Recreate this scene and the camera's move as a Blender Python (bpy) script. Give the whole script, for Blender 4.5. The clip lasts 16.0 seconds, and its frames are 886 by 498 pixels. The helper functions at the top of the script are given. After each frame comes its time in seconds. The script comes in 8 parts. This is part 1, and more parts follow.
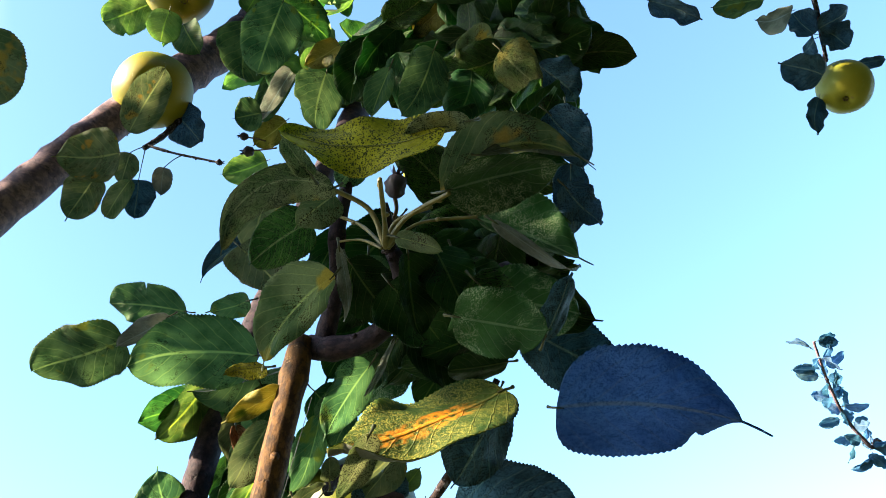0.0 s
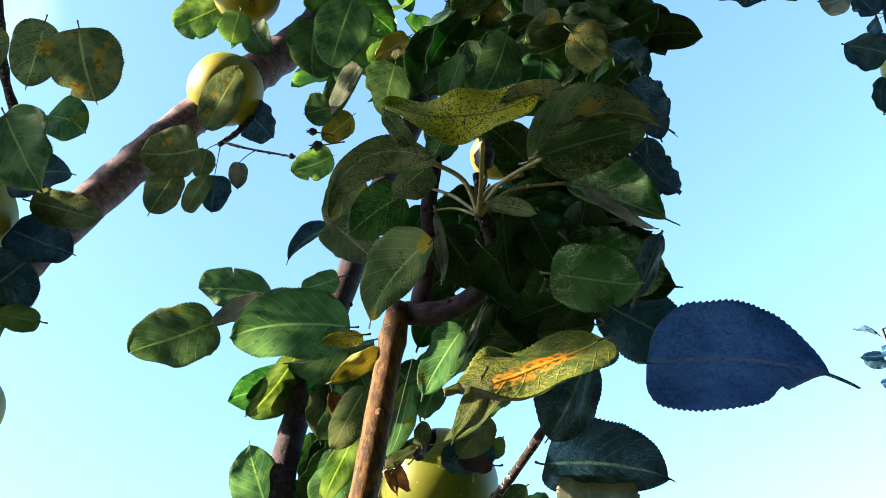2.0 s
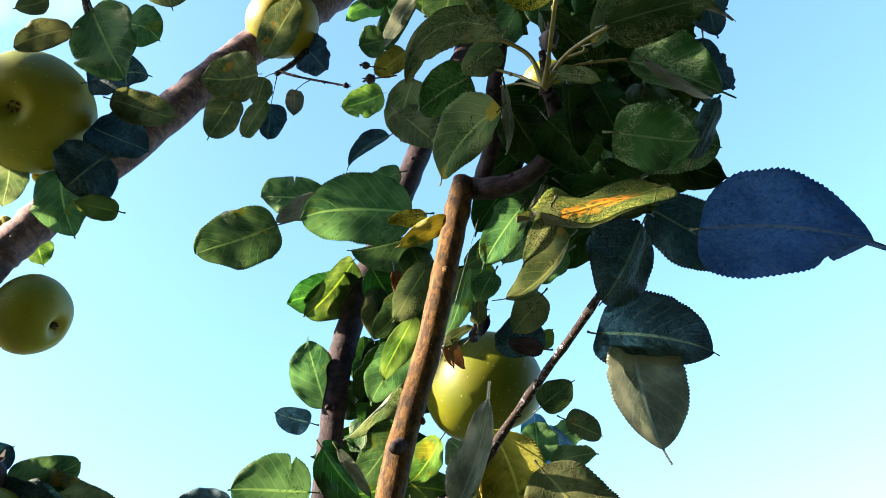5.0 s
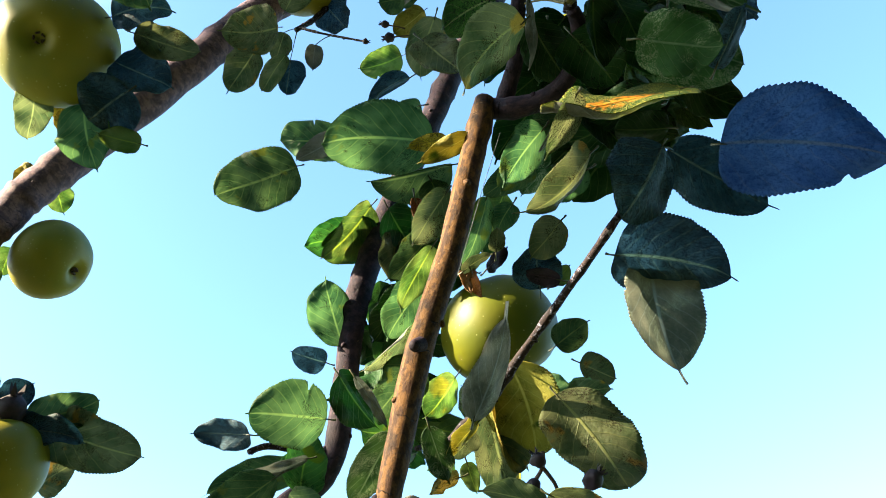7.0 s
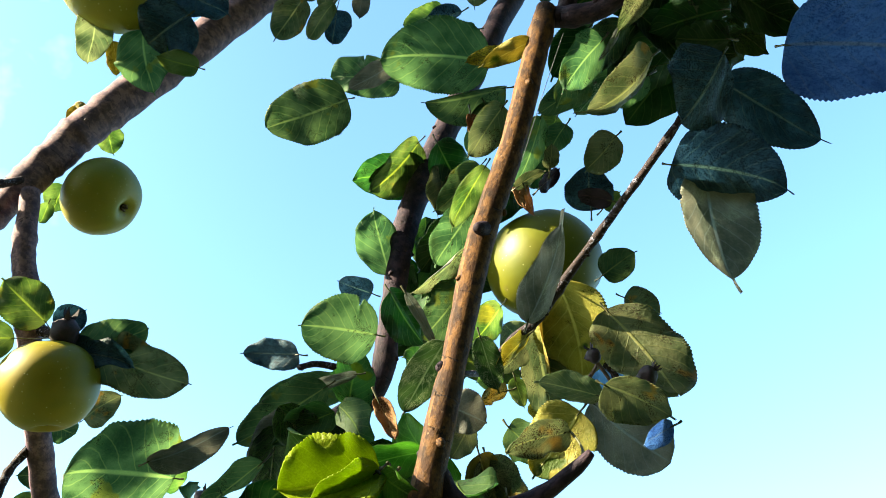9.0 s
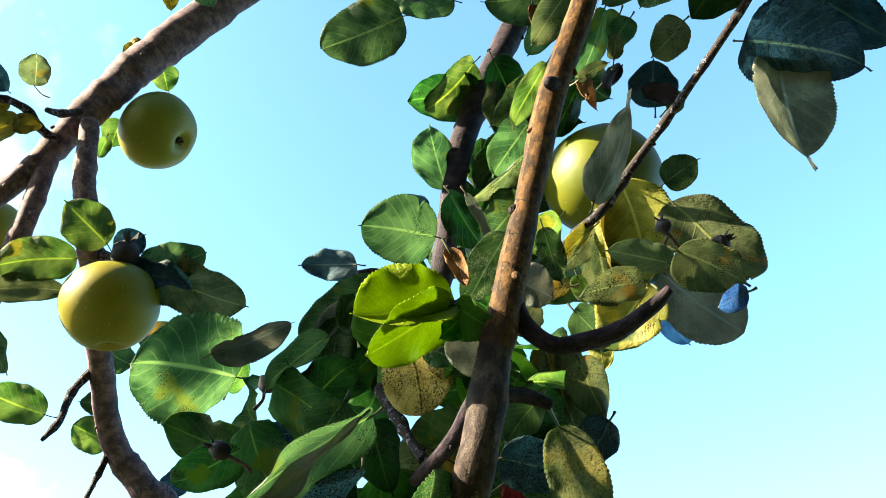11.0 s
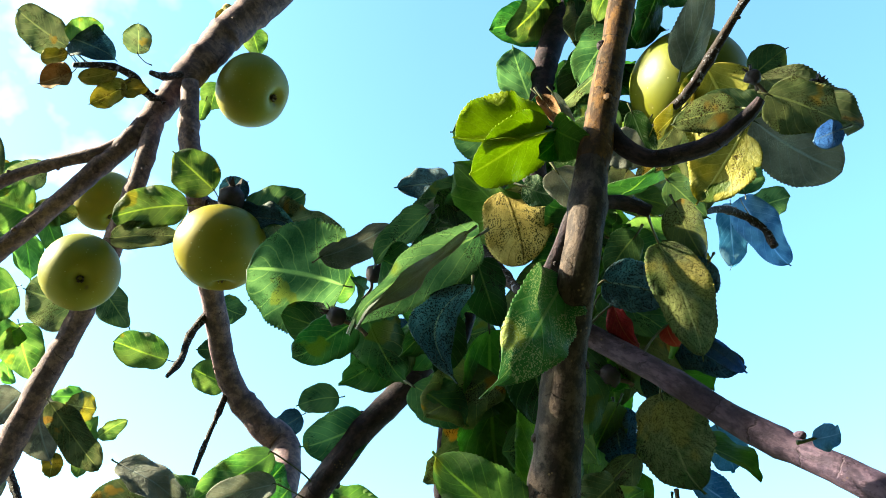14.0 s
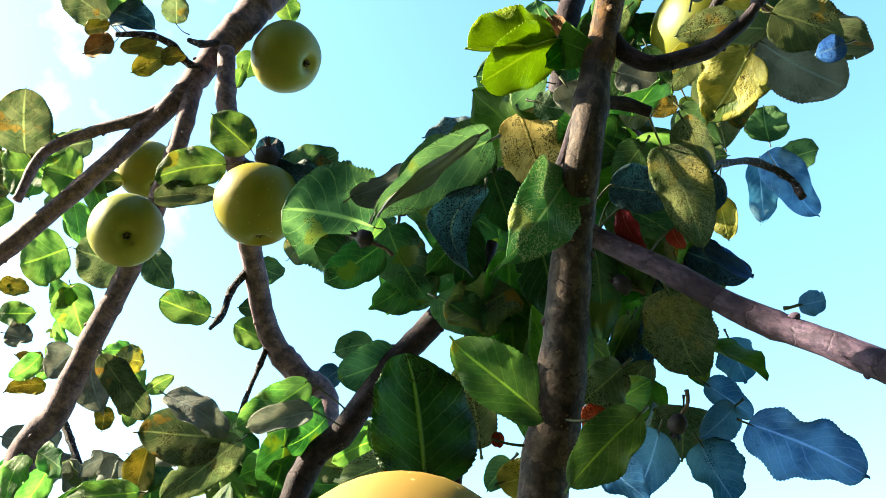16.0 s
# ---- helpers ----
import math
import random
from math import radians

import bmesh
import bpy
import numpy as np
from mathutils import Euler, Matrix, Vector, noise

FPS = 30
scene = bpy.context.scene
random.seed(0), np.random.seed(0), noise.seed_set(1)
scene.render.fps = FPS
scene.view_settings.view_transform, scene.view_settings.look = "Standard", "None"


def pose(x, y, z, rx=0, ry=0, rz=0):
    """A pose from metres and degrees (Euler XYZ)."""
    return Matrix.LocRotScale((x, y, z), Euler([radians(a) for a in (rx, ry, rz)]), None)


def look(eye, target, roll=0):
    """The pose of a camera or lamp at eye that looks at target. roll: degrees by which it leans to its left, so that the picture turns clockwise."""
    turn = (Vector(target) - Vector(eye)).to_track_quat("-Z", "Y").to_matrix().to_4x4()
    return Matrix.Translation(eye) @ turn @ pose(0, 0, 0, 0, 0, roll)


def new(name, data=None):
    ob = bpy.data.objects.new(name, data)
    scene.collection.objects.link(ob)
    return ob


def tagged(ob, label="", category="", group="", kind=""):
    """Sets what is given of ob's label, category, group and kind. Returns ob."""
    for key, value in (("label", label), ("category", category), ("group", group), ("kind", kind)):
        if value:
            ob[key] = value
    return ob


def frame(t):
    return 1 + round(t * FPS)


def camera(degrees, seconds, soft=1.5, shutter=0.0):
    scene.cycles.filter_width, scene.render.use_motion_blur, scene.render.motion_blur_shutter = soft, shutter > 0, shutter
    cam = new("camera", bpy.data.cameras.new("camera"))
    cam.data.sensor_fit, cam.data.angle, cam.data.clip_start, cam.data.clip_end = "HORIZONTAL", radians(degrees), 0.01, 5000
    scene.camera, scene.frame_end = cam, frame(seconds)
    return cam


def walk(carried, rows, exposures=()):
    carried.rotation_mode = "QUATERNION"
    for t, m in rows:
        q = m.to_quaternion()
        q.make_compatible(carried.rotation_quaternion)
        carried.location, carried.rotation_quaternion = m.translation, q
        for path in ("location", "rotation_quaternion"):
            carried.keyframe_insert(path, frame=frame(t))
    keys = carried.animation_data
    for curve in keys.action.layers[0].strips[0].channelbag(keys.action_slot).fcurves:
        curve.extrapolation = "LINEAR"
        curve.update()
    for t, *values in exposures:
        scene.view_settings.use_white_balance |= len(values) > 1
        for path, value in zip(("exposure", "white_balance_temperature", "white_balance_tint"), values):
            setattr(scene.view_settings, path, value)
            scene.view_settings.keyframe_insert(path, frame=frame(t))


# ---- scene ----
cam = camera(55.50, 16.0, soft=0.5)
PATH = [
    (0, (0.00000, 0.00000, 1.50000), (0.31337, 1.58350, 2.68081), -6.64),
    (0.5, (-0.00705, 0.00234, 1.49466), (0.28669, 1.58642, 2.67973), -5.75),
    (1, (-0.00956, -0.00079, 1.49078), (0.25245, 1.58539, 2.68049), -5.97),
    (1.5, (-0.01336, -0.00352, 1.48570), (0.22204, 1.58416, 2.67895), -5.59),
    (2, (-0.02120, -0.00460, 1.47738), (0.17368, 1.58863, 2.67055), -5.26),
    (2.5, (-0.02577, -0.00612, 1.46448), (0.13310, 1.59333, 2.65466), -4.36),
    (3, (-0.02533, -0.00698, 1.45668), (0.13207, 1.59267, 2.64679), -4.35),
    (3.5, (-0.02598, -0.00389, 1.44873), (0.13045, 1.60262, 2.62968), -4.08),
    (4, (-0.02984, -0.00068, 1.43997), (0.11757, 1.61795, 2.60543), -3.36),
    (4.5, (-0.03590, 0.00168, 1.43076), (0.09202, 1.63001, 2.58496), -2.49),
    (7, (-0.04201, 0.02212, 1.39072), (0.04279, 1.67410, 2.51489), -0.27),
    (7.5, (-0.04849, 0.02968, 1.37925), (0.02576, 1.68623, 2.49743), 0.85),
    (8, (-0.05343, 0.03529, 1.36905), (-0.00008, 1.70211, 2.47307), 1.64),
    (8.5, (-0.05552, 0.03644, 1.35990), (-0.01633, 1.70492, 2.46201), 2.19),
    (9, (-0.05652, 0.04153, 1.35034), (-0.03434, 1.71196, 2.44996), 2.34),
    (9.5, (-0.06074, 0.04789, 1.33923), (-0.06018, 1.72436, 2.42985), 3.00),
    (10, (-0.06751, 0.05484, 1.32721), (-0.08974, 1.73923, 2.40532), 3.85),
    (12.5, (-0.06223, 0.09381, 1.28026), (-0.23180, 1.78458, 2.33503), 3.41),
    (13, (-0.06382, 0.08975, 1.27013), (-0.26499, 1.77911, 2.32160), 3.86),
    (13.5, (-0.06662, 0.09009, 1.26159), (-0.30713, 1.77671, 2.30920), 4.14),
    (14, (-0.06781, 0.09096, 1.24741), (-0.34896, 1.77754, 2.28492), 4.23),
    (14.5, (-0.06389, 0.09212, 1.23361), (-0.39099, 1.77917, 2.25678), 3.63),
    (15, (-0.05919, 0.09532, 1.22453), (-0.40518, 1.78588, 2.23562), 3.73),
    (15.5, (-0.05587, 0.09583, 1.21651), (-0.41968, 1.78782, 2.21891), 3.84),
    (16, (-0.05632, 0.08908, 1.20886), (-0.42908, 1.77787, 2.21337), 4.81),
]
walk(cam, [(t, look(eye, target, roll)) for t, eye, target, roll in PATH],
     [(0.0, 3.25, 6450, 13), (7.0, 3.24, 6400, 10), (10.0, 3.24, 6400, 5), (13.0, 3.26, 6200, -2), (16.0, 3.42, 6250, 3)])

# ---- world, sun, exposure ----
SUN_FROM = Vector((-0.86, -0.10, 0.48)).normalized()
SUN_STRENGTH, SKY_STRENGTH = 4.8, 0.052

world = bpy.data.worlds.new("sky")
scene.world = world
world.use_nodes = True
wn, wl = world.node_tree.nodes, world.node_tree.links
wn.clear()
w_sky = wn.new("ShaderNodeTexSky")
w_sky.sky_type, w_sky.sun_disc = "NISHITA", False
w_sky.sun_elevation = math.asin(SUN_FROM.z)
w_sky.sun_rotation = math.atan2(SUN_FROM.x, SUN_FROM.y)
w_sky.air_density, w_sky.dust_density, w_sky.ozone_density = 1.0, 1.4, 1.0
w_co = wn.new("ShaderNodeTexCoord")
w_map = wn.new("ShaderNodeMapping")
w_map.inputs["Location"].default_value = (0.35, 0.1, 0.6)
w_noise = wn.new("ShaderNodeTexNoise")
w_noise.inputs["Scale"].default_value, w_noise.inputs["Detail"].default_value = 2.6, 6.0
w_ramp = wn.new("ShaderNodeValToRGB")
w_ramp.color_ramp.elements[0].position, w_ramp.color_ramp.elements[1].position = 0.50, 0.66
w_mix = wn.new("ShaderNodeMix")
w_mix.data_type = "RGBA"
w_mix.inputs["B"].default_value = (11.0, 11.0, 10.8, 1)
w_bg = wn.new("ShaderNodeBackground")
w_bg.inputs["Strength"].default_value = SKY_STRENGTH
w_out = wn.new("ShaderNodeOutputWorld")
wl.new(w_co.outputs["Generated"], w_map.inputs["Vector"])
wl.new(w_map.outputs["Vector"], w_noise.inputs["Vector"])
wl.new(w_noise.outputs["Fac"], w_ramp.inputs["Fac"])
w_sep = wn.new("ShaderNodeSeparateXYZ")
wl.new(w_co.outputs["Generated"], w_sep.inputs[0])
w_side = wn.new("ShaderNodeMapRange")
w_side.inputs["From Min"].default_value, w_side.inputs["From Max"].default_value = -0.30, -0.62
wl.new(w_sep.outputs["X"], w_side.inputs["Value"])
w_cloud = wn.new("ShaderNodeMath")
w_cloud.operation = "MULTIPLY"
wl.new(w_ramp.outputs["Color"], w_cloud.inputs[0])
wl.new(w_side.outputs["Result"], w_cloud.inputs[1])
w_hue = wn.new("ShaderNodeMix")
w_hue.data_type, w_hue.blend_type = "RGBA", "MULTIPLY"
w_hue.inputs["Factor"].default_value = 1.0
w_hue.inputs["B"].default_value = (0.80, 1.05, 1.13, 1)
wl.new(w_sky.outputs["Color"], w_hue.inputs["A"])
wl.new(w_cloud.outputs[0], w_mix.inputs["Factor"])
wl.new(w_hue.outputs["Result"], w_mix.inputs["A"])
wl.new(w_mix.outputs["Result"], w_bg.inputs["Color"])
w_haze = wn.new("ShaderNodeMapRange")
w_haze.inputs["From Min"].default_value, w_haze.inputs["From Max"].default_value = -0.15, 0.55
w_haze.inputs["To Min"].default_value, w_haze.inputs["To Max"].default_value = SKY_STRENGTH, SKY_STRENGTH * 1.20
wl.new(w_sep.outputs["X"], w_haze.inputs["Value"])
wl.new(w_haze.outputs["Result"], w_bg.inputs["Strength"])
wl.new(w_bg.outputs["Background"], w_out.inputs["Surface"])

sun_data = bpy.data.lights.new("sun", "SUN")
sun_data.energy, sun_data.angle, sun_data.color = SUN_STRENGTH, radians(0.6), (1.0, 0.83, 0.56)
sun = new("sun", sun_data)
sun.matrix_basis = look(SUN_FROM * 40, (0, 0, 0))


# ---- materials ----
def node_material(name):
    m = bpy.data.materials.new(name)
    m.use_nodes = True
    n, l = m.node_tree.nodes, m.node_tree.links
    n.clear()
    return m, n, l


def noise_node(n, l, vec, scale, detail=4.0, rough=0.55):
    k = n.new("ShaderNodeTexNoise")
    k.inputs["Scale"].default_value, k.inputs["Detail"].default_value, k.inputs["Roughness"].default_value = scale, detail, rough
    l.new(vec, k.inputs["Vector"])
    return k.outputs["Fac"]


def calc(n, l, op, a, b=None, c=None, clamp=False):
    k = n.new("ShaderNodeMath")
    k.operation, k.use_clamp = op, clamp
    for i, v in enumerate((a, b, c)):
        if v is None:
            continue
        if isinstance(v, (int, float)):
            k.inputs[i].default_value = v
        else:
            l.new(v, k.inputs[i])
    return k.outputs[0]


def step(n, l, value, lo, hi):
    k = n.new("ShaderNodeMapRange")
    k.interpolation_type = "SMOOTHSTEP"
    k.inputs["From Min"].default_value, k.inputs["From Max"].default_value = lo, hi
    l.new(value, k.inputs["Value"])
    return k.outputs["Result"]


def blend(n, l, fac, a, b, mode="MIX"):
    k = n.new("ShaderNodeMix")
    k.data_type, k.blend_type = "RGBA", mode
    for key, v in (("Factor", fac), ("A", a), ("B", b)):
        if isinstance(v, (int, float)):
            k.inputs[key].default_value = v
        elif isinstance(v, tuple):
            k.inputs[key].default_value = (*v, 1)
        else:
            l.new(v, k.inputs[key])
    return k.outputs["Result"]


def leaf_material(name, deep, light, vein, through_light=0.3, rough=0.5, spot=None, spot_share=0.4, spot_size=900, patch=None, patch_share=0.5, fuzz=0.0, along_rib=False):
    """A leaf's surface: two greens in soft patches, pale veins, dots, larger stains, and some light shining through."""
    m, n, l = node_material(name)
    tc = n.new("ShaderNodeTexCoord")
    ob, uv = tc.outputs["Object"], tc.outputs["UV"]
    info, geo = n.new("ShaderNodeObjectInfo"), n.new("ShaderNodeNewGeometry")
    chance = calc(n, l, "FRACT", calc(n, l, "ADD", info.outputs["Random"], geo.outputs["Random Per Island"]))
    shift = n.new("ShaderNodeVectorMath")
    shift.operation = "ADD"
    l.new(ob, shift.inputs[0])
    l.new(chance, shift.inputs[1])
    at = shift.outputs[0]
    sep = n.new("ShaderNodeSeparateXYZ")
    l.new(uv, sep.inputs[0])
    u = sep.outputs["X"]
    v = calc(n, l, "MULTIPLY", calc(n, l, "ABSOLUTE", calc(n, l, "SUBTRACT", sep.outputs["Y"], 0.5)), 2.0)
    wob = calc(n, l, "MULTIPLY", noise_node(n, l, at, 90, 2), 0.5)
    side = calc(n, l, "FRACT", calc(n, l, "ADD", calc(n, l, "SUBTRACT", calc(n, l, "MULTIPLY", u, 8.0), calc(n, l, "MULTIPLY", v, 2.6)), wob))
    side = calc(n, l, "ABSOLUTE", calc(n, l, "SUBTRACT", side, 0.5))
    rib = calc(n, l, "SUBTRACT", 1.0, step(n, l, v, 0.015, 0.055))
    lateral = calc(n, l, "MULTIPLY", calc(n, l, "SUBTRACT", 1.0, step(n, l, side, 0.01, 0.07)), 0.45)
    veins = calc(n, l, "MAXIMUM", rib, lateral)
    patches = step(n, l, noise_node(n, l, at, 55, 5), 0.35, 0.65)
    colour = blend(n, l, patches, deep, light)
    grain = noise_node(n, l, at, 700, 3)
    colour = blend(n, l, calc(n, l, "MULTIPLY", step(n, l, grain, 0.45, 0.7), 0.35), colour, light)
    colour = blend(n, l, calc(n, l, "MULTIPLY", veins, 0.75), colour, vein)
    if patch:
        where = step(n, l, noise_node(n, l, at, 38, 3), 0.62 - 0.25 * patch_share, 0.68 - 0.2 * patch_share)
        if along_rib:
            near = calc(n, l, "ADD", calc(n, l, "MULTIPLY", noise_node(n, l, at, 60, 4), 0.9), calc(n, l, "SUBTRACT", 0.28, calc(n, l, "MULTIPLY", v, 1.7)))
            where = calc(n, l, "MULTIPLY", calc(n, l, "MULTIPLY", step(n, l, near, 0.34, 0.52), step(n, l, u, 0.12, 0.42)), step(n, l, noise_node(n, l, at, 420, 4), 0.36, 0.60))
        colour = blend(n, l, where, colour, patch)
    if spot:
        vor = n.new("ShaderNodeTexVoronoi")
        vor.inputs["Scale"].default_value = spot_size * 1.7
        warp = n.new("ShaderNodeTexNoise")
        warp.inputs["Scale"].default_value, warp.inputs["Detail"].default_value = spot_size * 0.8, 2.0
        l.new(at, warp.inputs["Vector"])
        push = n.new("ShaderNodeVectorMath")
        push.operation = "MULTIPLY_ADD"
        l.new(warp.outputs["Color"], push.inputs[0])
        push.inputs[1].default_value = (1.1 / spot_size,) * 3
        l.new(at, push.inputs[2])
        l.new(push.outputs[0], vor.inputs["Vector"])
        big = calc(n, l, "MULTIPLY", noise_node(n, l, at, spot_size * 0.35, 4, 0.75), 0.85)
        dot = step(n, l, calc(n, l, "SUBTRACT", big, vor.outputs["Distance"]), -0.06, 0.08)
        where = step(n, l, noise_node(n, l, at, 70, 4), 0.62 - 0.3 * spot_share, 0.75 - 0.3 * spot_share)
        colour = blend(n, l, calc(n, l, "MULTIPLY", dot, where), colour, spot)
    tone = n.new("ShaderNodeHueSaturation")
    l.new(calc(n, l, "ADD", calc(n, l, "MULTIPLY", chance, 0.030), 0.485), tone.inputs["Hue"])
    l.new(calc(n, l, "ADD", calc(n, l, "MULTIPLY", chance, 0.5), calc(n, l, "ADD", calc(n, l, "MULTIPLY", noise_node(n, l, at, 1500, 3, 0.7), 0.8), 0.35)), tone.inputs["Value"])
    l.new(colour, tone.inputs["Color"])
    bs = n.new("ShaderNodeBsdfPrincipled")
    bs.inputs["Roughness"].default_value = rough
    bs.inputs["Specular IOR Level"].default_value = 0.12
    bs.inputs["Sheen Weight"].default_value = fuzz
    bs.inputs["Sheen Roughness"].default_value = 0.5
    l.new(tone.outputs["Color"], bs.inputs["Base Color"])
    bump = n.new("ShaderNodeBump")
    bump.inputs["Strength"].default_value, bump.inputs["Distance"].default_value = 0.8, 0.0011
    l.new(calc(n, l, "ADD", calc(n, l, "MULTIPLY", veins, 0.7), calc(n, l, "MULTIPLY", noise_node(n, l, at, 420, 4), 0.9)), bump.inputs["Height"])
    l.new(bump.outputs["Normal"], bs.inputs["Normal"])
    tr = n.new("ShaderNodeBsdfTranslucent")
    glow = n.new("ShaderNodeHueSaturation")
    glow.inputs["Saturation"].default_value, glow.inputs["Value"].default_value = 0.96, 0.50 / max(light)
    l.new(tone.outputs["Color"], glow.inputs["Color"])
    l.new(glow.outputs["Color"], tr.inputs["Color"])
    ms = n.new("ShaderNodeMixShader")
    ms.inputs["Fac"].default_value = through_light
    l.new(bs.outputs[0], ms.inputs[1])
    l.new(tr.outputs[0], ms.inputs[2])
    out = n.new("ShaderNodeOutputMaterial")
    l.new(ms.outputs[0], out.inputs["Surface"])
    return m


def bark_material(name, dark, light, ring, lichen=None, lichen_share=0.4, gloss=0.15, rough=0.7):
    """Young apple bark: blotches and streaks along the stem, cracked cross rings, raised pores, and lichen where there is some."""
    m, n, l = node_material(name)
    tc = n.new("ShaderNodeTexCoord")
    ob = tc.outputs["Object"]
    mp = n.new("ShaderNodeMapping")
    mp.inputs["Scale"].default_value = (1.2, 16.0, 1.0)
    l.new(tc.outputs["UV"], mp.inputs["Vector"])
    streak = noise_node(n, l, mp.outputs["Vector"], 9, 6, 0.65)
    broad = noise_node(n, l, ob, 70, 5, 0.65)
    fine = noise_node(n, l, ob, 650, 4, 0.7)
    colour = blend(n, l, step(n, l, streak, 0.42, 0.58), ring, light)
    colour = blend(n, l, calc(n, l, "MULTIPLY", step(n, l, broad, 0.45, 0.62), 0.60), colour, dark)
    colour = blend(n, l, calc(n, l, "MULTIPLY", step(n, l, fine, 0.52, 0.70), 0.55), colour, dark)
    sep = n.new("ShaderNodeSeparateXYZ")
    l.new(tc.outputs["UV"], sep.inputs[0])
    wobble = calc(n, l, "MULTIPLY", noise_node(n, l, ob, 90, 4), 0.020)
    band = calc(n, l, "FRACT", calc(n, l, "MULTIPLY", calc(n, l, "ADD", sep.outputs["Y"], wobble), 62.0))
    rings = calc(n, l, "MULTIPLY", calc(n, l, "SUBTRACT", 1.0, step(n, l, band, 0.02, 0.08)), step(n, l, noise_node(n, l, ob, 48, 3), 0.50, 0.58))
    colour = blend(n, l, calc(n, l, "MULTIPLY", rings, 0.9), colour, dark)
    vor = n.new("ShaderNodeTexVoronoi")
    vor.inputs["Scale"].default_value = 520
    l.new(ob, vor.inputs["Vector"])
    pores = calc(n, l, "MULTIPLY", calc(n, l, "SUBTRACT", 1.0, step(n, l, vor.outputs["Distance"], 0.14, 0.30)), step(n, l, noise_node(n, l, ob, 90, 2), 0.60, 0.68))
    colour = blend(n, l, calc(n, l, "MULTIPLY", pores, 0.6), colour, (0.20, 0.13, 0.07))
    height = calc(n, l, "ADD", calc(n, l, "MULTIPLY", streak, 0.6), calc(n, l, "SUBTRACT", calc(n, l, "MULTIPLY", fine, 0.9), calc(n, l, "MULTIPLY", rings, 1.2)))
    if lichen:
        crust = step(n, l, noise_node(n, l, ob, 260, 6, 0.75), 0.60 - 0.2 * lichen_share, 0.64 - 0.15 * lichen_share)
        colour = blend(n, l, crust, colour, lichen)
        height = calc(n, l, "ADD", height, calc(n, l, "MULTIPLY", crust, 1.5))
    bs = n.new("ShaderNodeBsdfPrincipled")
    bs.inputs["Roughness"].default_value = rough
    bs.inputs["Specular IOR Level"].default_value = gloss
    l.new(colour, bs.inputs["Base Color"])
    bump = n.new("ShaderNodeBump")
    bump.inputs["Strength"].default_value, bump.inputs["Distance"].default_value = 0.8, 0.0006
    l.new(height, bump.inputs["Height"])
    l.new(bump.outputs["Normal"], bs.inputs["Normal"])
    out = n.new("ShaderNodeOutputMaterial")
    l.new(bs.outputs[0], out.inputs["Surface"])
    return m


def apple_material(name, green, yellow, blush=None):
    """Smooth waxy skin: green turning to yellow in broad soft fields, with pale pores and a few bruises."""
    m, n, l = node_material(name)
    tc = n.new("ShaderNodeTexCoord")
    ob = tc.outputs["Object"]
    colour = blend(n, l, step(n, l, noise_node(n, l, ob, 14, 3), 0.3, 0.7), green, yellow)
    colour = blend(n, l, calc(n, l, "MULTIPLY", noise_node(n, l, ob, 160, 4), 0.3), colour, yellow)
    if blush:
        colour = blend(n, l, step(n, l, noise_node(n, l, ob, 9, 3), 0.35, 0.65), colour, blush)
    vor = n.new("ShaderNodeTexVoronoi")
    vor.inputs["Scale"].default_value = 190
    l.new(ob, vor.inputs["Vector"])
    dots = calc(n, l, "SUBTRACT", 1.0, step(n, l, vor.outputs["Distance"], 0.05, 0.14))
    colour = blend(n, l, calc(n, l, "MULTIPLY", dots, 0.35), colour, (0.62, 0.62, 0.30))
    big = n.new("ShaderNodeTexVoronoi")
    big.inputs["Scale"].default_value = 34
    l.new(ob, big.inputs["Vector"])
    bruise = calc(n, l, "SUBTRACT", 1.0, step(n, l, big.outputs["Distance"], 0.05, 0.13))
    colour = blend(n, l, calc(n, l, "MULTIPLY", bruise, calc(n, l, "MULTIPLY", step(n, l, noise_node(n, l, ob, 25, 2), 0.5, 0.62), 0.7)), colour, (0.09, 0.07, 0.03))
    bs = n.new("ShaderNodeBsdfPrincipled")
    bs.inputs["Roughness"].default_value = 0.5
    bs.inputs["Specular IOR Level"].default_value = 0.25
    bs.inputs["Subsurface Weight"].default_value = 0.12
    bs.inputs["Subsurface Radius"].default_value = (0.008, 0.006, 0.002)
    l.new(colour, bs.inputs["Base Color"])
    bump = n.new("ShaderNodeBump")
    bump.inputs["Strength"].default_value, bump.inputs["Distance"].default_value = 0.15, 0.0006
    l.new(noise_node(n, l, ob, 220, 3), bump.inputs["Height"])
    l.new(bump.outputs["Normal"], bs.inputs["Normal"])
    out = n.new("ShaderNodeOutputMaterial")
    l.new(bs.outputs[0], out.inputs["Surface"])
    return m


def plain_material(name, a, b, scale, rough):
    m, n, l = node_material(name)
    tc = n.new("ShaderNodeTexCoord")
    colour = blend(n, l, step(n, l, noise_node(n, l, tc.outputs["Object"], scale, 6), 0.3, 0.7), a, b)
    bs = n.new("ShaderNodeBsdfPrincipled")
    bs.inputs["Roughness"].default_value = rough
    l.new(colour, bs.inputs["Base Color"])
    out = n.new("ShaderNodeOutputMaterial")
    l.new(bs.outputs[0], out.inputs["Surface"])
    return m


